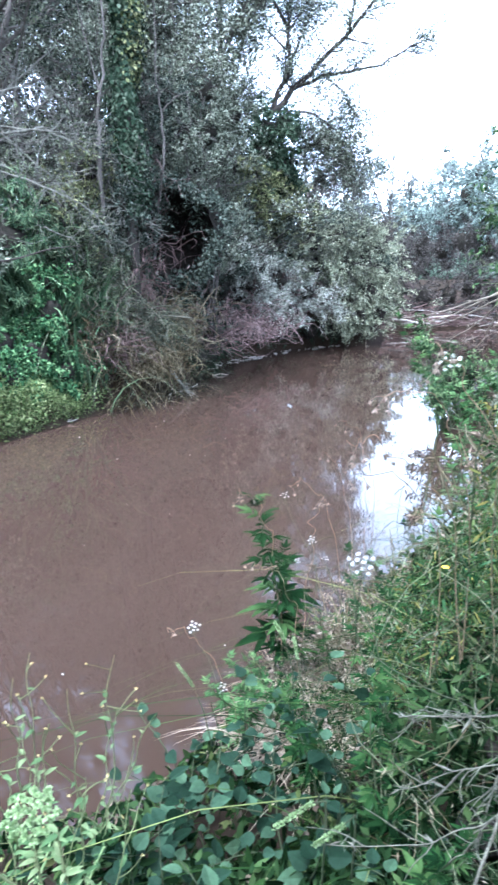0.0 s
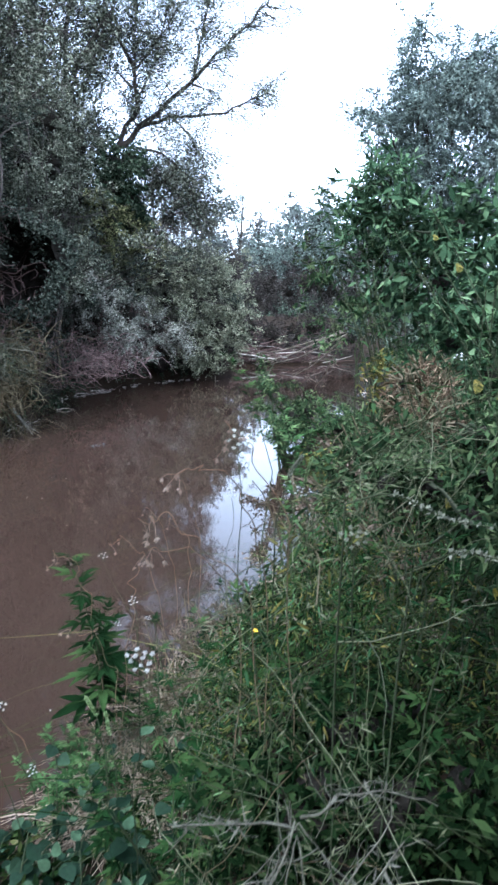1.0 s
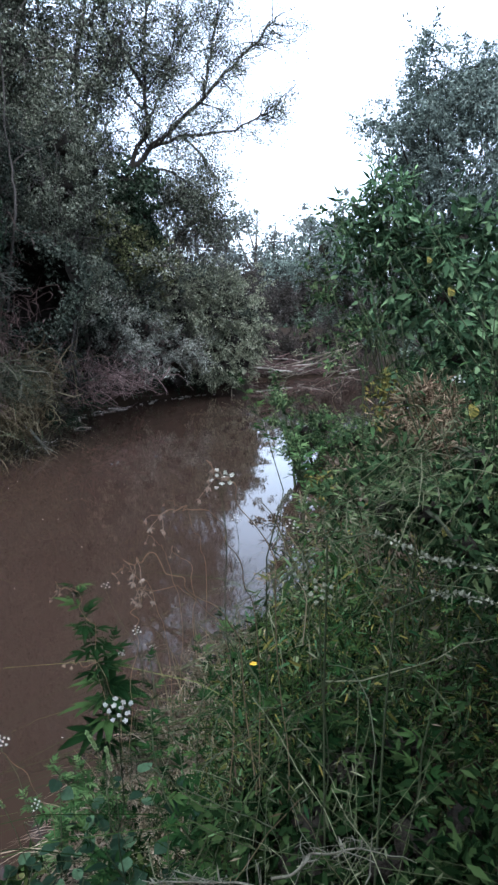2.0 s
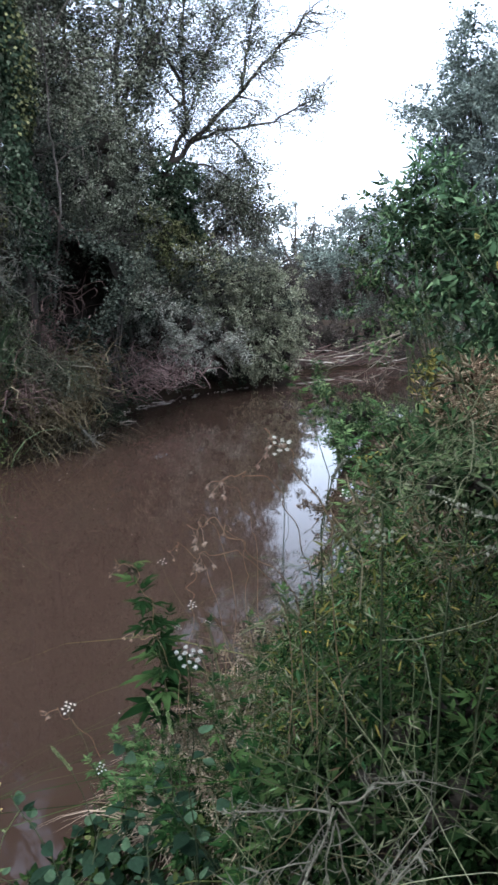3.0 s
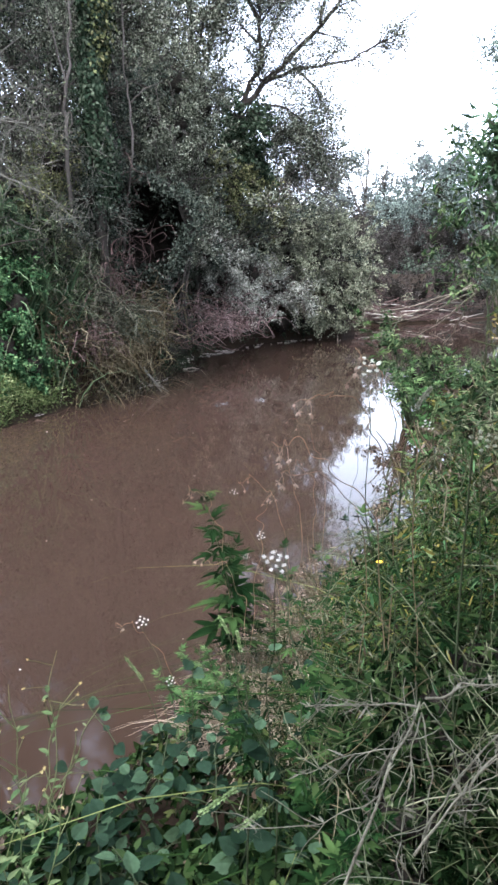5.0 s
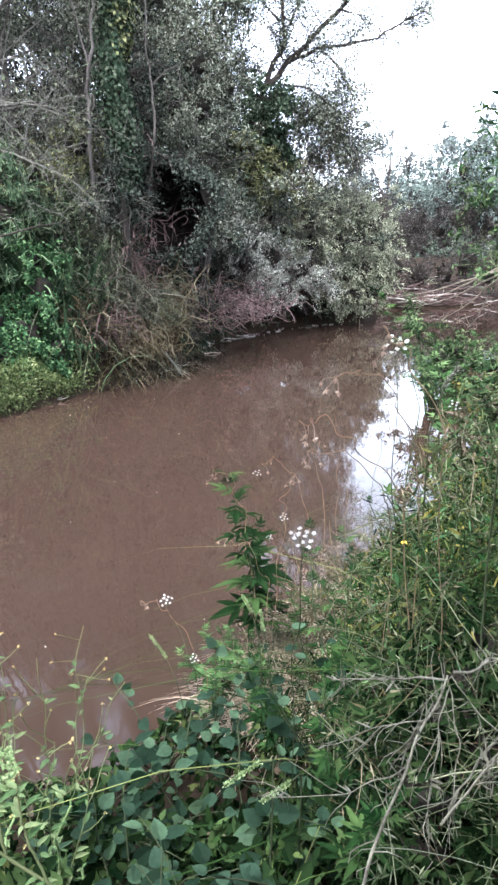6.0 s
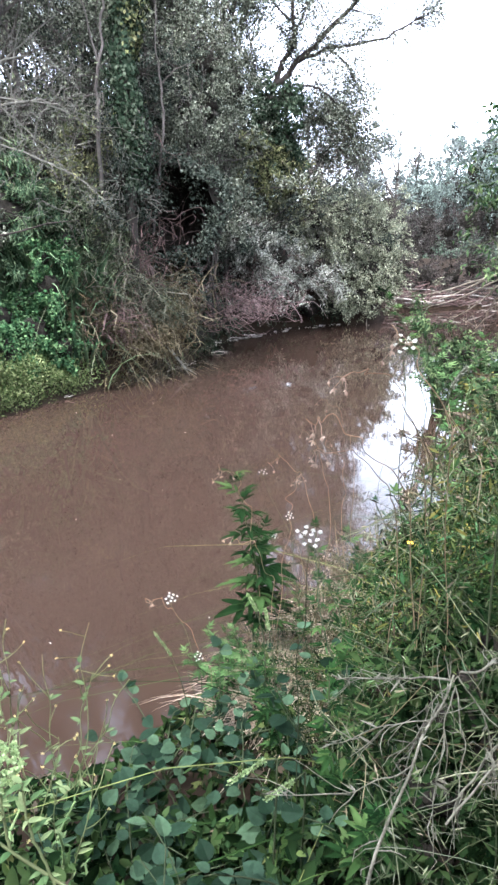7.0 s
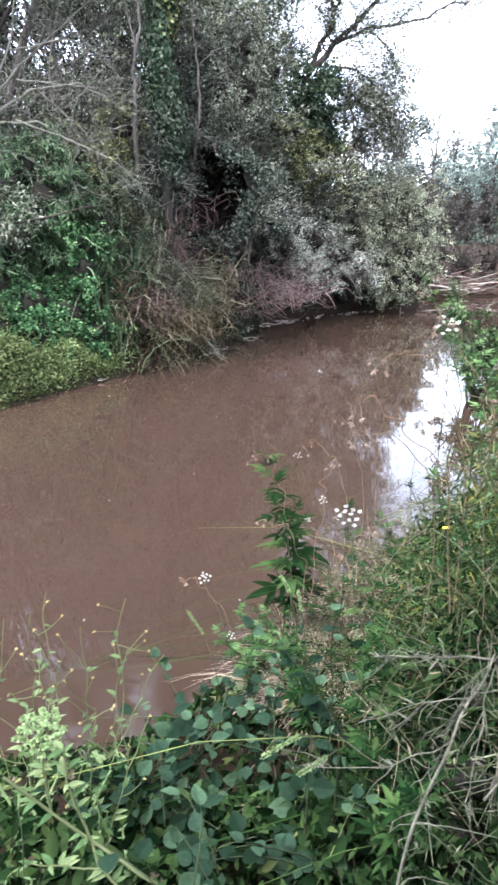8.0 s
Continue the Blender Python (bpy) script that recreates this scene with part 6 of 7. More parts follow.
for i in range(77):
    a = rr.uniform(0, 2 * np.pi)
    q = rr.uniform(0, 1) ** 0.5
    x, y = 1.58 + 0.42 * q * math.cos(a), 2.4 + 0.75 * q * math.sin(a)
    if x / y < 0.57:
        continue
    leafy_weed(170 + i, x, y, rr.uniform(1.1, 1.75) + 0.9 * min(0.5, max(0.0, x - 1.35)), 16, 0.074, LANCE_LEAF, "shrub_shoot", SHRUB, (rr.normal(0.0, 0.1), rr.normal(-0.03, 0.12)), category="shrub", group="shrub shoots on the near bank", odd=YELLOW_LANCE, start=0.2, r=0.005, droop=0.3)
YELLOW_BROAD = BRAMBLE_LEAF.copy()
YELLOW_BROAD.materials[0] = OLIVEYELLOW
for i, (x, y, z, s) in enumerate([(1.17, 1.9, 1.90, 0.05), (1.13, 2.0, 2.24, 0.036), (1.02, 1.75, 1.58, 0.038), (1.2, 2.3, 2.36, 0.03)]):
    shoot = leafy_weed(600 + i, x + 0.05, y + 0.03, z + 0.12 - gz(x, y), 12, 0.07, LANCE_LEAF, "shrub_shoot", "thin dark shrub shoot with one large yellow leaf", (0.03, 0.02), category="shrub", group="shrub shoots on the near bank", start=0.35, r=0.004, droop=0.25)
    set_leaf(shoot, YELLOW_BROAD, (-0.05, -0.04, z - gz(x, y)), (-0.4, -0.5, -0.6), (0.2, -1, 0.4), s, "yellow_leaf", "large yellowed leaf")
leaf_mass("leafy_shrub", 436, (1.75, 4.1), [(1.61, 3.90, 2.92, 0.09, 0.08, 0.12), (1.54, 3.90, 2.80, 0.09, 0.07, 0.11), (1.72, 3.90, 2.84, 0.12, 0.1, 0.14), (1.53, 3.90, 2.64, 0.11, 0.08, 0.11), (1.67, 3.90, 2.64, 0.12, 0.1, 0.12), (1.47, 3.90, 2.52, 0.08, 0.07, 0.08), (1.80, 3.80, 2.62, 0.14, 0.11, 0.14), (1.95, 3.70, 2.55, 0.15, 0.12, 0.15), (1.66, 3.9, 2.42, 0.14, 0.1, 0.13), (1.8, 3.8, 2.35, 0.14, 0.1, 0.13)], 1100, (0.075, 0.24), SHRUBMASS, "slender dark green shrub with narrow pointed leaves", "shrub", "", 0.12, 0.07, 0.35, 0.007, GREENSTALK, 6)
leaf_mass("bushy_weed", 438, (1.1, 2.1), [(0.95, 2.00, 1.55, 0.1, 0.09, 0.1), (1.02, 1.85, 1.58, 0.1, 0.09, 0.1), (1.12, 1.75, 1.62, 0.09, 0.08, 0.1), (1.03, 1.65, 1.54, 0.09, 0.08, 0.1), (1.10, 2.60, 1.52, 0.1, 0.08, 0.1), (1.17, 2.30, 1.58, 0.1, 0.08, 0.1), (0.90, 2.30, 1.46, 0.08, 0.06, 0.08), (1.27, 2.00, 1.7, 0.1, 0.07, 0.1), (1.25, 1.75, 1.5, 0.1, 0.1, 0.1)], 3200, (0.046, 0.32), WEEDGREEN, "bushy dark green weed among the stalks", "plant", "tall weeds", 0.5, 0.06, 0.3, 0.005, GREENSTALK, 4)
leaf_mass("yellowing_weed", 439, (1.5, 3.4), [(1.46, 3.30, 1.79, 0.06, 0.05, 0.05), (1.51, 3.30, 1.83, 0.05, 0.05, 0.05), (1.42, 3.30, 1.72, 0.05, 0.04, 0.05), (1.0, 2.9, 1.42, 0.05, 0.05, 0.05)], 2200, (0.035, 0.4), OLIVEYELLOW, "small weed with yellowing leaves", "plant", "tall weeds", 0.2, 0.04, 0.3, 0.004, GREENSTALK)
leaf_mass("leafy_shrub", 432, (2.6, 3.9), [(1.90, 3.90, 2.52, 0.26, 0.23, 0.22), (2.17, 3.90, 2.63, 0.28, 0.25, 0.24), (2.39, 3.80, 2.54, 0.30, 0.27, 0.26), (2.04, 3.80, 2.29, 0.28, 0.25, 0.24), (2.31, 3.70, 2.17, 0.30, 0.27, 0.26), (1.88, 3.90, 2.16, 0.20, 0.18, 0.17), (2.31, 3.60, 1.77, 0.30, 0.27, 0.26), (2.15, 3.80, 1.93, 0.24, 0.22, 0.20), (2.65, 3.80, 2.32, 0.35, 0.32, 0.30), (2.71, 3.70, 1.91, 0.35, 0.32, 0.30), (2.67, 3.90, 2.73, 0.30, 0.27, 0.26)], 420, (0.085, 0.4), SHRUBMASS, "tall dark green shrub with narrow leaves on the near bank", "shrub", "", 0.25, 0.17, 0.4, 0.012, GREENSTALK)
bare_tree("airy_weed", 430, (1.8, 4.05), [
    ([(1.8, 4.05, 0.6), (1.78, 4.0, 1.3), (1.75, 4.0, 1.8)], 0.007),
    ([(1.75, 4.0, 1.8), (1.55, 4.0, 2.1), (1.31, 4.0, 2.44)], 0.004),
    ([(1.76, 4.0, 1.7), (1.62, 4.0, 2.2), (1.49, 4.0, 2.6)], 0.004),
    ([(1.75, 4.0, 1.8), (1.7, 4.0, 2.3), (1.6, 4.0, 2.76)], 0.004),
    ([(1.77, 4.0, 1.6), (1.6, 3.95, 1.9), (1.36, 3.95, 2.12)], 0.004),
    ([(1.75, 4.0, 1.8), (1.85, 4.0, 2.2), (1.88, 4.05, 2.7)], 0.004),
], 0.006, 9, PALESTALK, "airy pale green weed with fine branching stems", 2400, WEEDGREEN, (0.04, 0.35), 0.34, "plant", 0.03)

# unseen shrub added beside and behind the viewer, to shade the near bank
wr = np.random.default_rng(320)
ring = [(x + wr.normal(0, 0.15), y + wr.normal(0, 0.15), z, *wr.uniform(0.4, 0.6, 3)) for x, y in ((2.0, 0.55), (1.7, 0.1), (1.4, -0.5), (0.85, -0.95), (0.25, -1.15)) for z in (1.0, 1.6, 2.2, 2.7)]
# added upper lobes form a canopy that cuts the sky light
ring += [(x, y, z, 0.65, 0.65, 0.5) for x, y, z in ((1.5, 0.0, 3.4), (1.2, -0.5, 3.3), (0.7, -0.7, 3.7), (0.9, -0.3, 4.0))]
leaf_mass("bank_thicket", 321, (1.5, -0.6), ring, 260, (0.09, 0.4), NEARGREEN, "dense dark green shrub closing the near bank", "shrub", "", 0.4, 0.2)

# unseen trees added behind the viewer to block sky light from the back
wr = np.random.default_rng(322)
for seed, x0 in ((323, -5.0), (324, -1.2), (325, 2.8)):
    row = [(x0 + wr.normal(0, 1.1), -4.2 + wr.normal(0, 0.6), z, *wr.uniform(0.9, 1.4, 3)) for z in (1.2, 2.2, 3.2, 4.2, 5.2, 6.2, 7.0) for _ in range(2)]
    leaf_mass("bank_tree", seed, (x0, -4.4), row, 55, (0.17, 0.5), DARKLEAF, "leafy dark green tree at the back of the near bank", "tree", "trees behind the near bank", 0.5, 0.4, 0.5, 0.07)

# mid-distance weeds along the near shore
n_weed = shrub("tall_weed", 240, (2.55, 8.6), 8, 1.5, 0.25, (0, 0), 1900, (0.07, 0.35), WEEDGREEN, GREENSTALK, "tall bushy green weed at the water's edge", bend=-0.03, category="plant", group="tall weeds", clump=0.05)
spread_copies(n_weed, [(2.5, 5.4, 200, 0.75), (3.2, 6.6, 260, 0.65), (4.3, 8.6, 310, 0.75), (3.3, 8.2, 20, 0.5), (2.2, 4.2, 170, 0.8), (2.8, 5.0, 220, 1.0), (3.6, 6.6, 270, 1.1), (5.1, 9.0, 10, 0.9), (6.6, 12.6, 50, 0.75), (7.4, 13.6, 100, 1.0), (3.0, 4.2, 15, 1.1), (2.4, 3.4, 85, 1.0), (2.4, 6.1, 40, 0.5), (2.75, 7.0, 130, 0.55), (3.05, 7.6, 230, 0.6)], 0.05)
leaf_mass("dark_weed", 241, (2.55, 8.45), [(2.3, 8.3, 0.5, 0.2, 0.2, 0.16), (2.5, 8.35, 0.75, 0.24, 0.22, 0.2), (2.62, 8.6, 0.5, 0.22, 0.2, 0.2), (2.75, 8.4, 0.8, 0.22, 0.2, 0.22), (2.9, 8.3, 0.5, 0.24, 0.22, 0.24), (3.1, 8.2, 0.65, 0.25, 0.22, 0.25)], 900, (0.06, 0.42), WEEDGREEN, "bushy green weed leaning over the water", "plant", "tall weeds", 0.45, 0.1, 0.4, 0.008, GREENSTALK)
for seed, (x, y, h, c) in enumerate(((1.22, 4.65, 1.85, 4), (1.36, 4.45, 1.5, 9), (1.5, 4.8, 1.45, 9), (1.6, 4.5, 1.3, 9), (1.34, 4.0, 1.2, 9), (1.42, 3.7, 1.15, 8), (1.46, 4.2, 1.35, 9))):
    leafy_weed(580 + seed, x, y, h - gz(x, y), c + 5, 0.15, GREEN_LOBED if seed % 3 else LOBED_LEAF, "feathery_weed", "tall feathery green weed beside the water", (0.02, 0.0), group="tall weeds", droop=0.0, start=0.25 if seed else 0.72, r=0.006)
p_weed = shrub("withered_weed", 242, (1.75, 3.5), 18, 0.9, 0.5, (0, 0), 1500, (0.05, 0.35), BROWNLEAF, STRAW, "withered brown bushy weed on the near bank", bend=-0.06, category="plant", group="withered weeds", clump=0.05)
leaf_mass("withered_bush", 590, (1.7, 3.25), [(1.51, 3.10, 1.76, 0.1, 0.08, 0.1), (1.61, 3.10, 1.68, 0.12, 0.1, 0.12), (1.44, 3.00, 1.64, 0.1, 0.08, 0.09), (1.64, 3.20, 1.82, 0.1, 0.08, 0.09), (1.74, 3.10, 1.74, 0.1, 0.08, 0.1), (1.45, 2.90, 1.55, 0.1, 0.08, 0.09), (1.60, 2.90, 1.58, 0.1, 0.08, 0.1), (1.78, 3.15, 1.55, 0.12, 0.1, 0.1)], 2600, (0.045, 0.14), RUSTBLADE, "dry rust-brown bushy weed gone to seed", "plant", "withered weeds", 0.3, 0.07, 0.1, 0.004, STRAW, 22)
spread_copies(p_weed, [(1.68, 3.05, 15, 0.95), (1.95, 3.4, 100, 1.1), (1.5, 4.0, 80, 0.8), (0.35, 2.95, 160, 0.35), (0.2, 2.75, 220, 0.3), (2.6, 5.6, 300, 0.9), (0.12, 2.45, 30, 0.3), (0.35, 3.05, 10, 0.4), (0.55, 3.35, 70, 0.42), (0.18, 2.7, 130, 0.36), (0.4, 2.65, 190, 0.4), (0.75, 3.6, 250, 0.42)], 0.05)


# ---- flowers, seed heads and single stalks of the near bank ----
def umbel(seed, head, foot, size, label, mat=None, umbellets=11, name="umbel_flower", dense=1.0, dome=0.25):
    """A white umbel on a thin stem: each umbellet of florets is its own part."""
    rng = np.random.default_rng(seed)
    foot = np.array([foot[0], foot[1], gz(foot[0], foot[1])])
    root = thing(name, *foot, label, "flower", "umbel flowers on the near bank")
    h = np.array(head) - foot
    mid = h * 0.55 + np.array([rng.normal(0, 0.07), rng.normal(0, 0.06), h[2] * 0.15])
    line = along(np.array([(0, 0, 0), mid, h - np.array([0, 0, size * 0.5])]), np.linspace(0, 1, 8))
    line[1:-1] += rng.normal(0, 0.012, (6, 3))
    g = Geo()
    tube(g, smooth(line), 0.0015, 0.001, 5)
    part("stem", g, GREENSTALK, root)
    for i in range(umbellets):
        r = size * 0.40 * math.sqrt((i + 0.4) / umbellets)
        a = i * 2.4
        c = h + r * math.cos(a) * np.array([1, 0, 0]) + r * math.sin(a) * np.array([0, 0.6, 0.7]) + np.array([0, 0.6, -0.7]) * dome * r * r / size
        g = Geo()
        tube(g, np.array([line[-1], (line[-1] + c) / 2 + np.array([0, 0, -0.003]), c]), 0.0004, 0.0003, 3)
        ray = part("ray", g, GREENSTALK, root)
        g = Geo()
        n = int(26 * dense)
        p = c + unit(rng.normal(0, 1, (n, 3))) * rng.uniform(0.2, 1, (n, 1)) * size * 0.05 * np.array([1, 0.7, 0.8])
        d = unit(p - c + rng.normal(0, 0.003, (n, 3)) + np.array([0, 0, 0.002]))
        strew(g, OVATE, p, d, np.tile([0.0, -0.7, 0.7], (n, 1)) + rng.normal(0, 0.3, (n, 3)), rng.uniform(0.042, 0.06, n) * size, rng.uniform(0.042, 0.06, n) * size)
        part("umbellet", g, mat or PETAL, ray)
    return root


WHITE = "small white umbel flower on a thin stem"
umbel(300, (0.11, 1.13, 1.50), (0.14, 1.45), 0.062, WHITE)
umbel(301, (-0.29, 2.15, 0.80), (-0.12, 2.15), 0.062, WHITE, umbellets=9)
umbel(302, (0.33, 1.42, 1.82), (0.42, 1.5), 0.07, "umbel of greenish white buds on a thin stem", BUDPETAL, 9)
umbel(303, (0.38, 0.88, 1.79), (0.5, 1.0), 0.05, "small umbel of cream green buds on a thin stem", PALEPETAL, 10)
umbel(304, (-0.19, 2.13, 0.57), (-0.14, 2.2), 0.05, WHITE, umbellets=8)
umbel(305, (0.05, 2.5, 1.17), (0.08, 2.5), 0.045, WHITE, umbellets=6)
umbel(310, (0.16, 2.5, 0.98), (0.2, 2.5), 0.05, WHITE, umbellets=8)
umbel(311, (0.10, 2.48, 0.90), (0.14, 2.5), 0.035, WHITE, umbellets=6)
umbel(312, (0.22, 2.55, 0.88), (0.24, 2.5), 0.035, WHITE, umbellets=6)
umbel(306, (1.28, 2.2, 1.95), (1.35, 2.3), 0.06, WHITE, umbellets=6)
umbel(307, (0.62, 2.9, 1.28), (0.66, 2.9), 0.06, WHITE, umbellets=7)
umbel(308, (0.56, 1.7, 1.62), (0.6, 1.75), 0.045, WHITE, umbellets=7)
umbel(309, (-0.495, 1.06, 1.04), (-0.35, 0.75), 0.125, "large unripe pale green umbel on a thick stem", PALEGREEN, 26, "green_umbel", 1.2, 0.9)


def arching_stalk(seed, pts, heads, mat, label, r=0.0018, headmat=None):
    """A dry bowed stalk with small drooping heads at its end."""
    rng = np.random.default_rng(seed)
    o = np.array([pts[0][0], pts[0][1], gz(pts[0][0], pts[0][1])])
    full = np.vstack([[0, 0, 0], np.array(pts[1:], float) - o])
    root = thing("seed_stalk", *o, label, "stalk", "seed stalks on the near bank")
    line = along(full, np.linspace(0, 1, 4 * len(full)))
    line[1:-1] += rng.normal(0, 0.011, (len(line) - 2, 3))
    line = smooth(line)
    g = Geo()
    tube(g, line, r * 0.85, r * 0.6, 4)
    part("stalk", g, mat, root)
    for i in range(heads):
        p = along(line, np.array([rng.uniform(0.82, 1.0) if i else 1.0]))[0]
        q = p + np.array([rng.normal(0, 0.02), rng.normal(0, 0.015), -rng.uniform(0.012, 0.04)])
        g = Geo()
        tube(g, np.array([p, (p + q) / 2 + np.array([0.003, 0, 0.004]), q]), 0.0009, 0.0009, 3)
        n = 9
        d = rng.normal(0, 0.5, (n, 3)) + np.array([0, 0, -1.0])
        strew(g, SMALL, np.tile(q, (n, 1)), d, rng.normal(0, 1, (n, 3)), rng.uniform(0.008, 0.016, n), rng.uniform(0.004, 0.007, n))
        part("seed_head", g, headmat or BROWNLEAF, root)


DRY = "bowed dry stalk with small drooping seed heads"
arching_stalk(320, [(0.45, 1.5), (0.42, 1.47, 1.5), (0.32, 1.43, 1.74), (0.24, 1.43, 1.765), (0.19, 1.43, 1.745)], 4, RUSTBLADE, DRY, headmat=SEEDHEAD)
arching_stalk(321, [(0.45, 1.45), (0.38, 1.42, 1.45), (0.26, 1.42, 1.6), (0.18, 1.45, 1.655), (0.125, 1.45, 1.645)], 4, RUSTBLADE, DRY, headmat=SEEDHEAD)
arching_stalk(322, [(0.4, 1.5), (0.36, 1.5, 1.4), (0.26, 1.5, 1.54), (0.15, 1.5, 1.555)], 4, RUSTBLADE, DRY, headmat=SEEDHEAD)
arching_stalk(323, [(0.05, 2.5), (0.0, 2.5, 1.0), (-0.06, 2.5, 1.14), (-0.13, 2.5, 1.2)], 4, RUSTBLADE, DRY, headmat=SEEDHEAD)
arching_stalk(324, [(0.1, 2.45), (0.15, 2.45, 0.95), (0.17, 2.45, 1.12), (0.2, 2.45, 1.18)], 5, RUSTBLADE, DRY, headmat=SEEDHEAD)
arching_stalk(325, [(0.5, 1.5), (0.45, 1.42, 1.6), (0.36, 1.42, 1.8), (0.3, 1.42, 1.86)], 5, RUSTBLADE, DRY, headmat=SEEDHEAD)
arching_stalk(327, [(0.3, 2.6), (0.27, 2.6, 0.95), (0.2, 2.6, 1.14), (0.12, 2.62, 1.2), (0.07, 2.62, 1.17)], 2, RUSTBLADE, DRY, headmat=SEEDHEAD)
arching_stalk(328, [(0.35, 2.7), (0.34, 2.7, 1.0), (0.30, 2.7, 1.22), (0.22, 2.7, 1.29)], 2, RUSTBLADE, DRY, headmat=SEEDHEAD)
arching_stalk(329, [(0.42, 2.6), (0.40, 2.6, 1.0), (0.36, 2.6, 1.2), (0.31, 2.6, 1.27)], 2, RUSTBLADE, DRY, headmat=SEEDHEAD)
arching_stalk(330, [(0.5, 2.9), (0.47, 2.9, 1.1), (0.40, 2.9, 1.33), (0.32, 2.9, 1.38)], 2, RUSTBLADE, DRY, headmat=SEEDHEAD)
arching_stalk(331, [(0.12, 2.4), (0.08, 2.4, 0.75), (0.0, 2.4, 0.92), (-0.07, 2.4, 0.93)], 2, RUSTBLADE, DRY, headmat=SEEDHEAD)
arching_stalk(326, [(-0.1, 2.2), (-0.2, 2.2, 0.62), (-0.33, 2.15, 0.80), (-0.38, 2.15, 0.78)], 2, RUSTBLADE, DRY, headmat=SEEDHEAD)


def spike(seed, foot, pts, size, mat, label, name="flower_spike", n=70, width=0.008):
    """A stem set with small florets along its upper part."""
    rng = np.random.default_rng(seed)
    o = np.array([foot[0], foot[1], gz(*foot)])
    line = along(np.vstack([[0, 0, 0], np.array(pts, float) - o]), np.linspace(0, 1, 12))
    root = thing(name, *o, label, "stalk", "seed spikes on the near bank")
    g = Geo()
    tube(g, line, 0.0025, 0.0012, 4)
    part("stem", g, GREENSTALK, root)
    p = along(line, rng.uniform(1 - size, 1, n))
    d = unit(rng.normal(0, 1, (n, 3)))
    g = Geo()
    strew(g, OVATE, p + d * width * 0.3, d + np.array([0, 0, 0.5]), rng.normal(0, 1, (n, 3)), rng.uniform(0.7, 1.3, n) * width, rng.uniform(0.5, 0.8, n) * width)
    part("spike", g, mat, root)


PALESPIKE = "arching stem set with pale small florets"
spike(340, (0.55, 1.3), [(0.50, 1.25, 1.72), (0.58, 1.2, 1.76), (0.68, 1.15, 1.71), (0.80, 1.1, 1.705)], 0.5, PALEPETAL, PALESPIKE, n=130)
spike(341, (0.6, 1.2), [(0.60, 1.15, 1.62), (0.67, 1.1, 1.675), (0.78, 1.06, 1.655)], 0.4, PALEPETAL, PALESPIKE, n=90)
GREENHEAD = "green bristly foxtail grass head"
for i, (f, t) in enumerate((((0.05, 1.2), [(0.06, 1.14, 0.99), (0.03, 1.14, 0.985), (-0.045, 1.14, 0.925)]), ((0.12, 1.25), [(0.12, 1.14, 0.96), (0.09, 1.12, 0.95), (0.03, 1.12, 0.90)]), ((0.06, 1.95), [(0.05, 1.95, 0.75), (0.02, 1.97, 0.86), (-0.01, 2.0, 0.9)]), ((0.1, 1.95), [(0.08, 1.9, 0.7), (0.06, 1.93, 0.82), (0.05, 1.95, 0.87)]), ((-0.22, 2.2), [(-0.26, 2.15, 0.45), (-0.30, 2.15, 0.57), (-0.355, 2.15, 0.655)]), ((0.5, 1.65), [(0.47, 1.62, 1.55), (0.5, 1.6, 1.70), (0.53, 1.6, 1.74)]), ((0.75, 2.1), [(0.72, 2.1, 1.4), (0.7, 2.1, 1.55), (0.72, 2.1, 1.62)]))):
    spike(350 + i, f, t, 0.36, PALEGREEN if i != 5 else PALEPETAL, GREENHEAD, "foxtail_grass", 260, 0.006)


def mustard(seed, foot, tips, label):
    """Loose weed with thin branching stems that end in small yellow buds."""
    rng = np.random.default_rng(seed)
    o = np.array([foot[0], foot[1], gz(*foot)])
    root = thing("budding_weed", *o, label, "plant", "budding weeds on the near bank")
    for t in tips:
        e = np.array(t, float) - o
        mid = e * 0.5 + np.array([rng.normal(0, 0.04), rng.normal(0, 0.04), 0.04])
        line = along(np.array([(0, 0, 0), mid, e]), np.linspace(0, 1, 9))
        line[1:-1] += rng.normal(0, 0.011, (7, 3))
        g = Geo()
        line = smooth(line)
        tube(g, line, 0.0026, 0.0012, 4)
        for _ in range(3):
            q = along(line, rng.uniform(0.45, 0.95, 1))[0]
            tw = wander(rng, q, rng.normal(0, 0.7, 3) + np.array([0, 0, 0.6]), rng.uniform(0.05, 0.14), 4, 0.15)
            tube(g, tw, 0.002, 0.0012, 3)
            b = Geo()
            strew(b, OVATE, np.tile(tw[-1], (7, 1)), rng.normal(0, 1, (7, 3)) + np.array([0, 0, 0.4]), rng.normal(0, 1, (7, 3)), 0.006, 0.005)
            part("bud", b, PALEYELLOW, root)
        part("stem", g, PALESTEM, root)
        for _ in range(8):
            q = along(line, rng.uniform(0.2, 0.9, 1))[0]
            a = rng.uniform(0, 6.3)
            set_leaf(root, FRESH_LANCE, q, (math.cos(a), math.sin(a), 0.3), (0, -0.3, 1), rng.uniform(0.018, 0.042))


FRESH_LANCE = lance(0.36, FRESHOBJ)
LOOSE = "loose pale green weed with small yellowish buds"
mustard(360, (-0.55, 1.45), [(-0.47, 1.7, 0.97), (-0.58, 1.6, 0.93), (-0.47, 1.7, 0.80), (-0.67, 1.6, 1.04), (-0.36, 1.7, 0.78)], LOOSE)
mustard(361, (-0.7, 1.4), [(-0.7, 1.55, 1.0), (-0.8, 1.6, 0.95), (-0.6, 1.5, 0.9), (-0.75, 1.7, 0.85)], LOOSE)
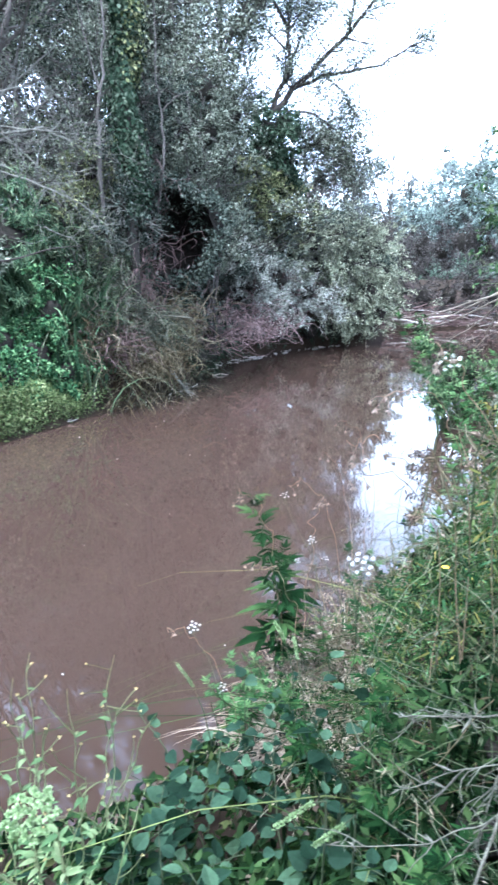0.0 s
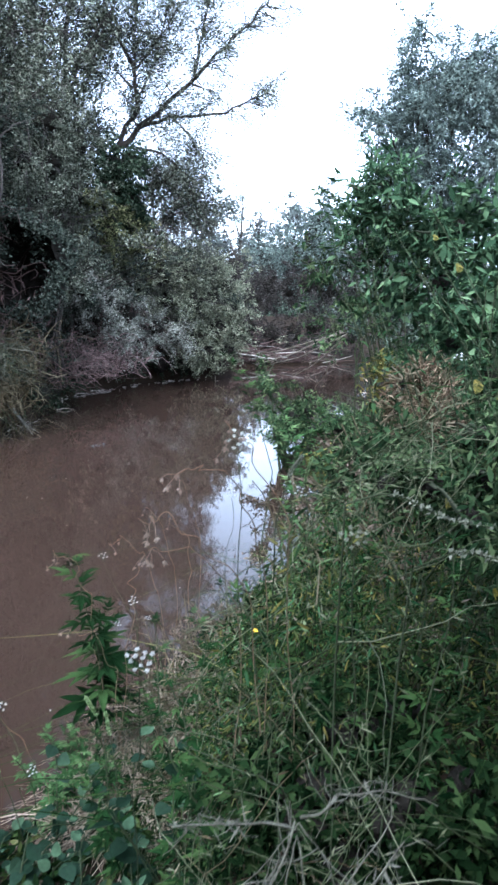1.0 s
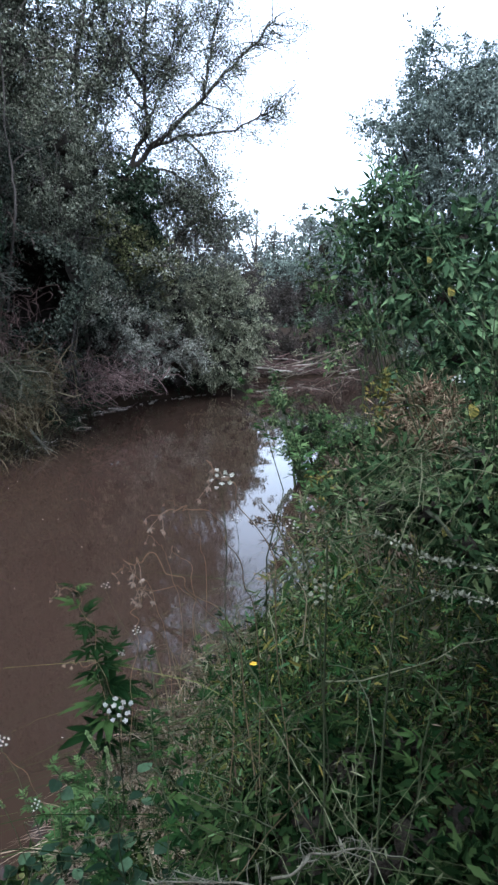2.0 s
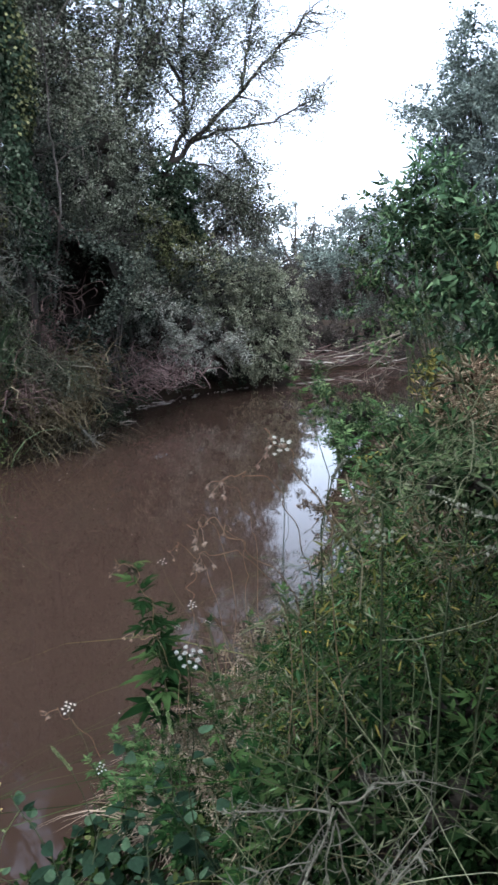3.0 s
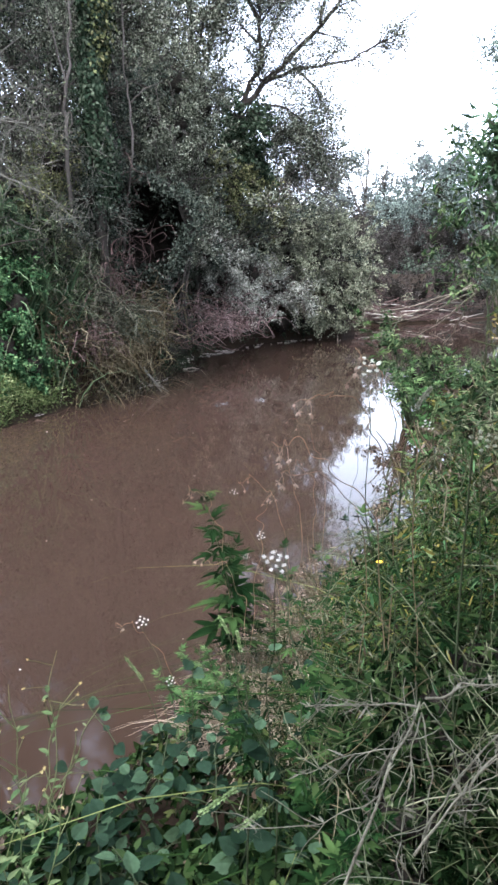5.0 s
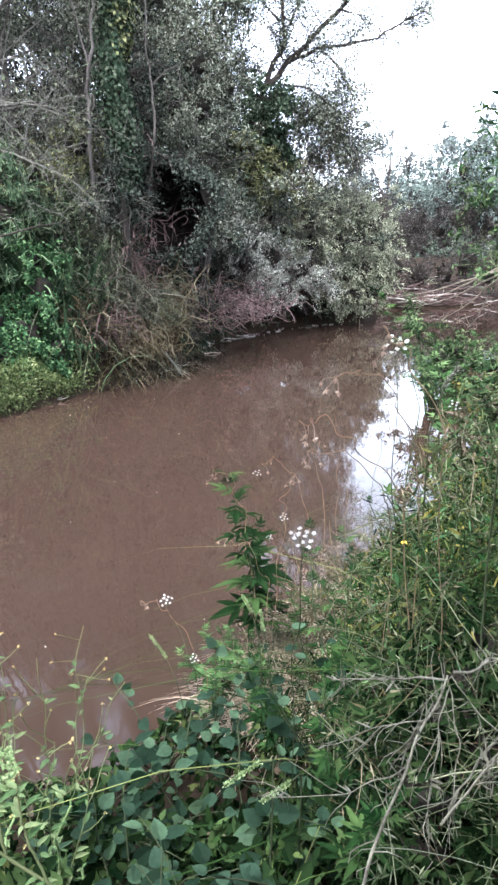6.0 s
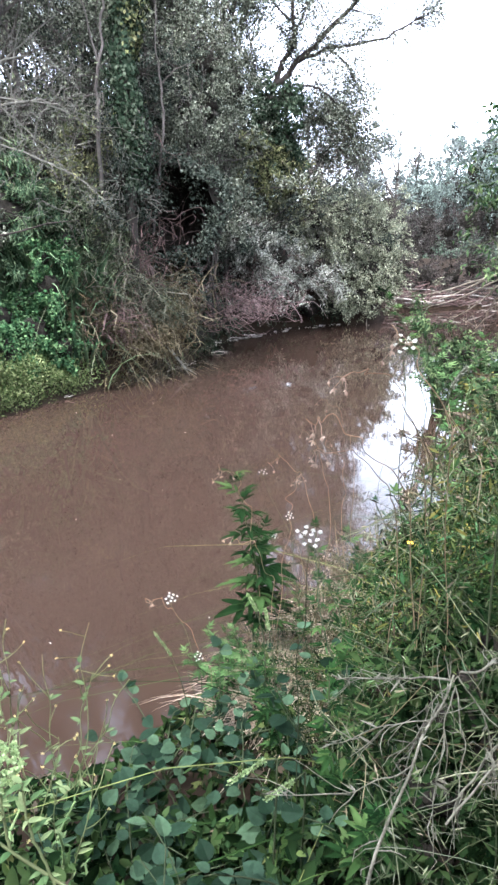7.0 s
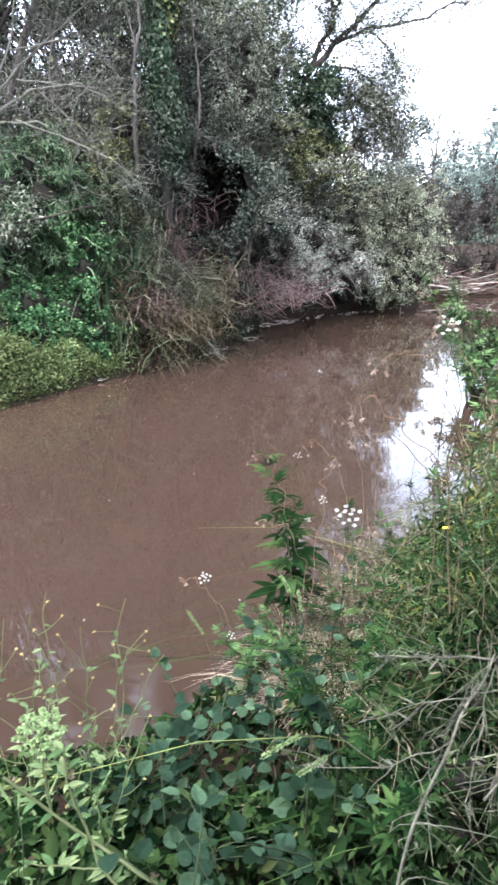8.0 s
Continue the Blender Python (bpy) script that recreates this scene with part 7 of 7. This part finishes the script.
mustard(363, (-0.62, 1.3), [(-0.62, 1.5, 0.82), (-0.52, 1.5, 0.74), (-0.42, 1.55, 0.70), (-0.76, 1.5, 0.78)], LOOSE)
mustard(362, (-0.45, 1.2), [(-0.5, 1.35, 0.85), (-0.36, 1.3, 0.88), (-0.55, 1.3, 0.9)], LOOSE)

# pale thick-stemmed plant below the green umbel
rp = np.random.default_rng(365)
for i, (x, y, h) in enumerate([(-0.52, 0.95, 0.42), (-0.62, 1.1, 0.42), (-0.4, 0.85, 0.42), (-0.55, 1.25, 0.36), (-0.7, 1.2, 0.42), (-0.32, 1.0, 0.40), (-0.34, 0.8, 0.4), (-0.75, 1.05, 0.45), (-0.46, 0.8, 0.46), (-0.6, 0.92, 0.5), (-0.5, 1.08, 0.46), (-0.44, 0.95, 0.44), (-0.66, 1.3, 0.46)]):
    leafy_weed(366 + i, x, y, h, 17, 0.029, FRESH_LANCE, "pale_weed", "pale green weed with narrow leaves", (rp.normal(0, 0.2), 0.1), PALEGREEN, group="pale weeds on the near bank", r=0.0065)


def forked_weed():
    """Thick smooth stems that fork below the green umbel, with narrow leaves at the forks."""
    rng = np.random.default_rng(441)
    o = np.array([-0.16, 0.86, gz(-0.16, 0.86)])
    root = thing("forked_weed", *o, "thick pale green stems of a forking umbel plant", "plant", "pale weeds on the near bank")
    for pts, r in (
            ([(-0.16, 0.86, gz(-0.16, 0.86)), (-0.19, 0.91, 0.8), (-0.28, 0.94, 0.83), (-0.37, 0.97, 0.86), (-0.46, 1.0, 0.9), (-0.56, 1.02, 0.96)], 0.0042),
            ([(-0.37, 0.97, 0.86), (-0.42, 1.0, 0.95), (-0.44, 1.04, 1.02)], 0.003),
            ([(-0.46, 1.0, 0.9), (-0.48, 1.03, 0.96), (-0.49, 1.06, 1.02)], 0.0034),
            ([(-0.24, 0.9, gz(-0.24, 0.9)), (-0.27, 0.92, 0.76), (-0.35, 0.94, 0.83), (-0.37, 0.97, 0.86)], 0.004),
            ([(-0.35, 0.94, 0.83), (-0.42, 0.95, 0.82), (-0.5, 0.96, 0.81)], 0.0026)):
        line = along(np.array(pts) - o, np.linspace(0, 1, 14))
        line[1:-1] = (line[:-2] + 2 * line[1:-1] + line[2:]) / 4 + rng.normal(0, 0.0012, (12, 3))
        g = Geo()
        tube(g, line, r, r * 0.75, 6)
        stem = part("stem", g, PALESTEM, root)
        for _ in range(9):
            a = rng.uniform(0, 6.3)
            set_leaf(stem, FRESH_LANCE, along(line, rng.uniform(0.4, 1, 1))[0], (math.cos(a), math.sin(a), 0.3), (0, -0.3, 1), rng.uniform(0.02, 0.04))


forked_weed()

broad = leafy_weed(440, 0.46, 1.62, 1.16, 2, 0.075, FRESH_LANCE, "broad_leaf_weed", "thin weed with a few large pale green leaves", (-0.03, 0.0), start=0.86, r=0.0022, group="pale weeds on the near bank")


def dead_branch():
    """The dry forked stalk that lies over the weeds in front."""
    rng = np.random.default_rng(380)
    o = np.array([0.10, 0.62, gz(0.10, 0.62)])
    root = thing("dead_stalk", *o, "bleached dry forked stalk lying over the weeds", "stalk")
    fibres = Geo()
    for i, (pts, r) in enumerate((
            ([(0.10, 0.62, o[2]), (0.14, 0.65, 1.23), (0.23, 0.75, 1.345), (0.30, 0.82, 1.42)], 0.0034),
            ([(0.295, 0.815, 1.415), (0.26, 0.88, 1.37), (0.21, 0.93, 1.335), (0.15, 0.97, 1.305)], 0.0023),
            ([(0.30, 0.82, 1.42), (0.36, 0.84, 1.43), (0.44, 0.85, 1.42)], 0.0026),
            ([(0.25, 0.68, 1.30), (0.32, 0.70, 1.38), (0.42, 0.75, 1.43)], 0.0024),
            ([(0.22, 0.74, 1.33), (0.15, 0.78, 1.25), (0.02, 0.85, 1.18)], 0.0014),
            ([(0.27, 0.79, 1.39), (0.24, 0.80, 1.33), (0.22, 0.80, 1.22)], 0.0014),
            ([(0.285, 0.80, 1.41), (0.265, 0.76, 1.33), (0.25, 0.72, 1.2)], 0.0013),
            ([(0.295, 0.81, 1.415), (0.30, 0.77, 1.34), (0.29, 0.74, 1.22)], 0.0015),
            ([(0.30, 0.82, 1.42), (0.34, 0.80, 1.36), (0.36, 0.78, 1.24)], 0.0013),
            ([(0.26, 0.78, 1.38), (0.20, 0.82, 1.335), (0.12, 0.86, 1.26)], 0.0013),
            ([(0.30, 0.82, 1.42), (0.27, 0.83, 1.37), (0.245, 0.82, 1.28)], 0.0012),
            ([(0.31, 0.80, 1.2), (0.36, 0.82, 1.29), (0.46, 0.86, 1.36)], 0.0024))):
        line = smooth(along(np.array(pts, float) - o, np.linspace(0, 1, 9)) + rng.normal(0, 0.003, (9, 3)))
        g = Geo()
        tube(g, line, r * 0.85, r * 0.45, 6)
        for _ in range(4):
            q = along(line, rng.uniform(0.3, 1, 1))[0]
            tube(g, wander(rng, q, unit(line[-1] - line[0]) + rng.normal(0, 0.6, 3), rng.uniform(0.03, 0.10), 5, 0.2, -0.1), 0.0012, 0.0006, 3)
        n = 9
        p = along(line, rng.uniform(0.4, 1, n))
        strew(g, OVATE, p, rng.normal(0, 1, (n, 3)), rng.normal(0, 1, (n, 3)), rng.uniform(0.012, 0.03, n), rng.uniform(0.002, 0.005, n))
        m = 18 if i < 4 else 4
        p = along(line, rng.uniform(0.35, 1, m)) + rng.normal(0, 0.004, (m, 3))
        q = p + unit(line[-1] - line[0]) * rng.uniform(-0.05, 0.05, (m, 1)) + rng.normal(0, 0.012, (m, 3)) - np.array([0, 0, 0.015])
        stalks(fibres, p, q, rng.uniform(-0.01, 0.02, m), rng.uniform(0.0005, 0.0011, m), 5, rng, 0.004)
        part("stalk" if i == 0 else "side_shoot", g, DEADSTALK, root)
    tagged(part("loose_fibre", fibres, DEADSTALK, root), kind="stuff")


dead_branch()


def little_flower():
    rng = np.random.default_rng(385)
    x, y = 0.48, 1.8
    root = thing("yellow_flower", x, y, gz(x, y), "small orange-yellow daisy among the weeds", "flower")
    g = Geo()
    tube(g, np.array([(0, 0, 0), (0.01, 0, 0.3), (0, 0.02, 1.17 - gz(x, y))]), 0.0018, 0.0012, 4)
    part("stem", g, GREENSTALK, root)
    g = Geo()
    a = np.arange(12) / 12 * 2 * np.pi
    strew(g, OVATE, np.tile([0, 0.02, 1.17 - gz(x, y)], (12, 1)), np.stack([np.cos(a), np.sin(a), 0 * a + 0.2], -1), np.tile([0, -0.5, 1.0], (12, 1)), 0.012, 0.006)
    part("bloom", g, YELLOW, root)


little_flower()


def flotsam():
    """Fallen petals and leaves lying on the water, each its own thing."""
    rng = np.random.default_rng(390)
    petal, leaf_me = Geo(), Geo()
    petal.add(OVATE[0] * np.array([0.012, 0.02, 0.006]), OVATE[1])
    leaf_me.add(OVATE[0] * np.array([0.025, 0.055, 0.012]), OVATE[1])
    pm, lm = petal.mesh("petal", PETAL), leaf_me.mesh("fallen_leaf", BROWNLEAF)
    made = 0
    while made < 30:
        x, y = rng.uniform(-2.6, 1.5), rng.uniform(2.6, 11)
        if not wet(np.array([x]), np.array([y]))[0]:
            continue
        ob = new("petal" if made % 5 else "fallen_leaf", pm if made % 5 else lm)
        ob.matrix_basis = pose(x, y, 0.004, rng.normal(0, 8), rng.normal(0, 8), rng.uniform(0, 360)) @ Matrix.Scale(0.5 + 0.07 * y * rng.uniform(0.4, 1), 4)
        tagged(ob, "pale petal floating on the brown water" if made % 5 else "brown leaf floating on the water", "petal" if made % 5 else "leaf", "flotsam on the river")
        made += 1


flotsam()
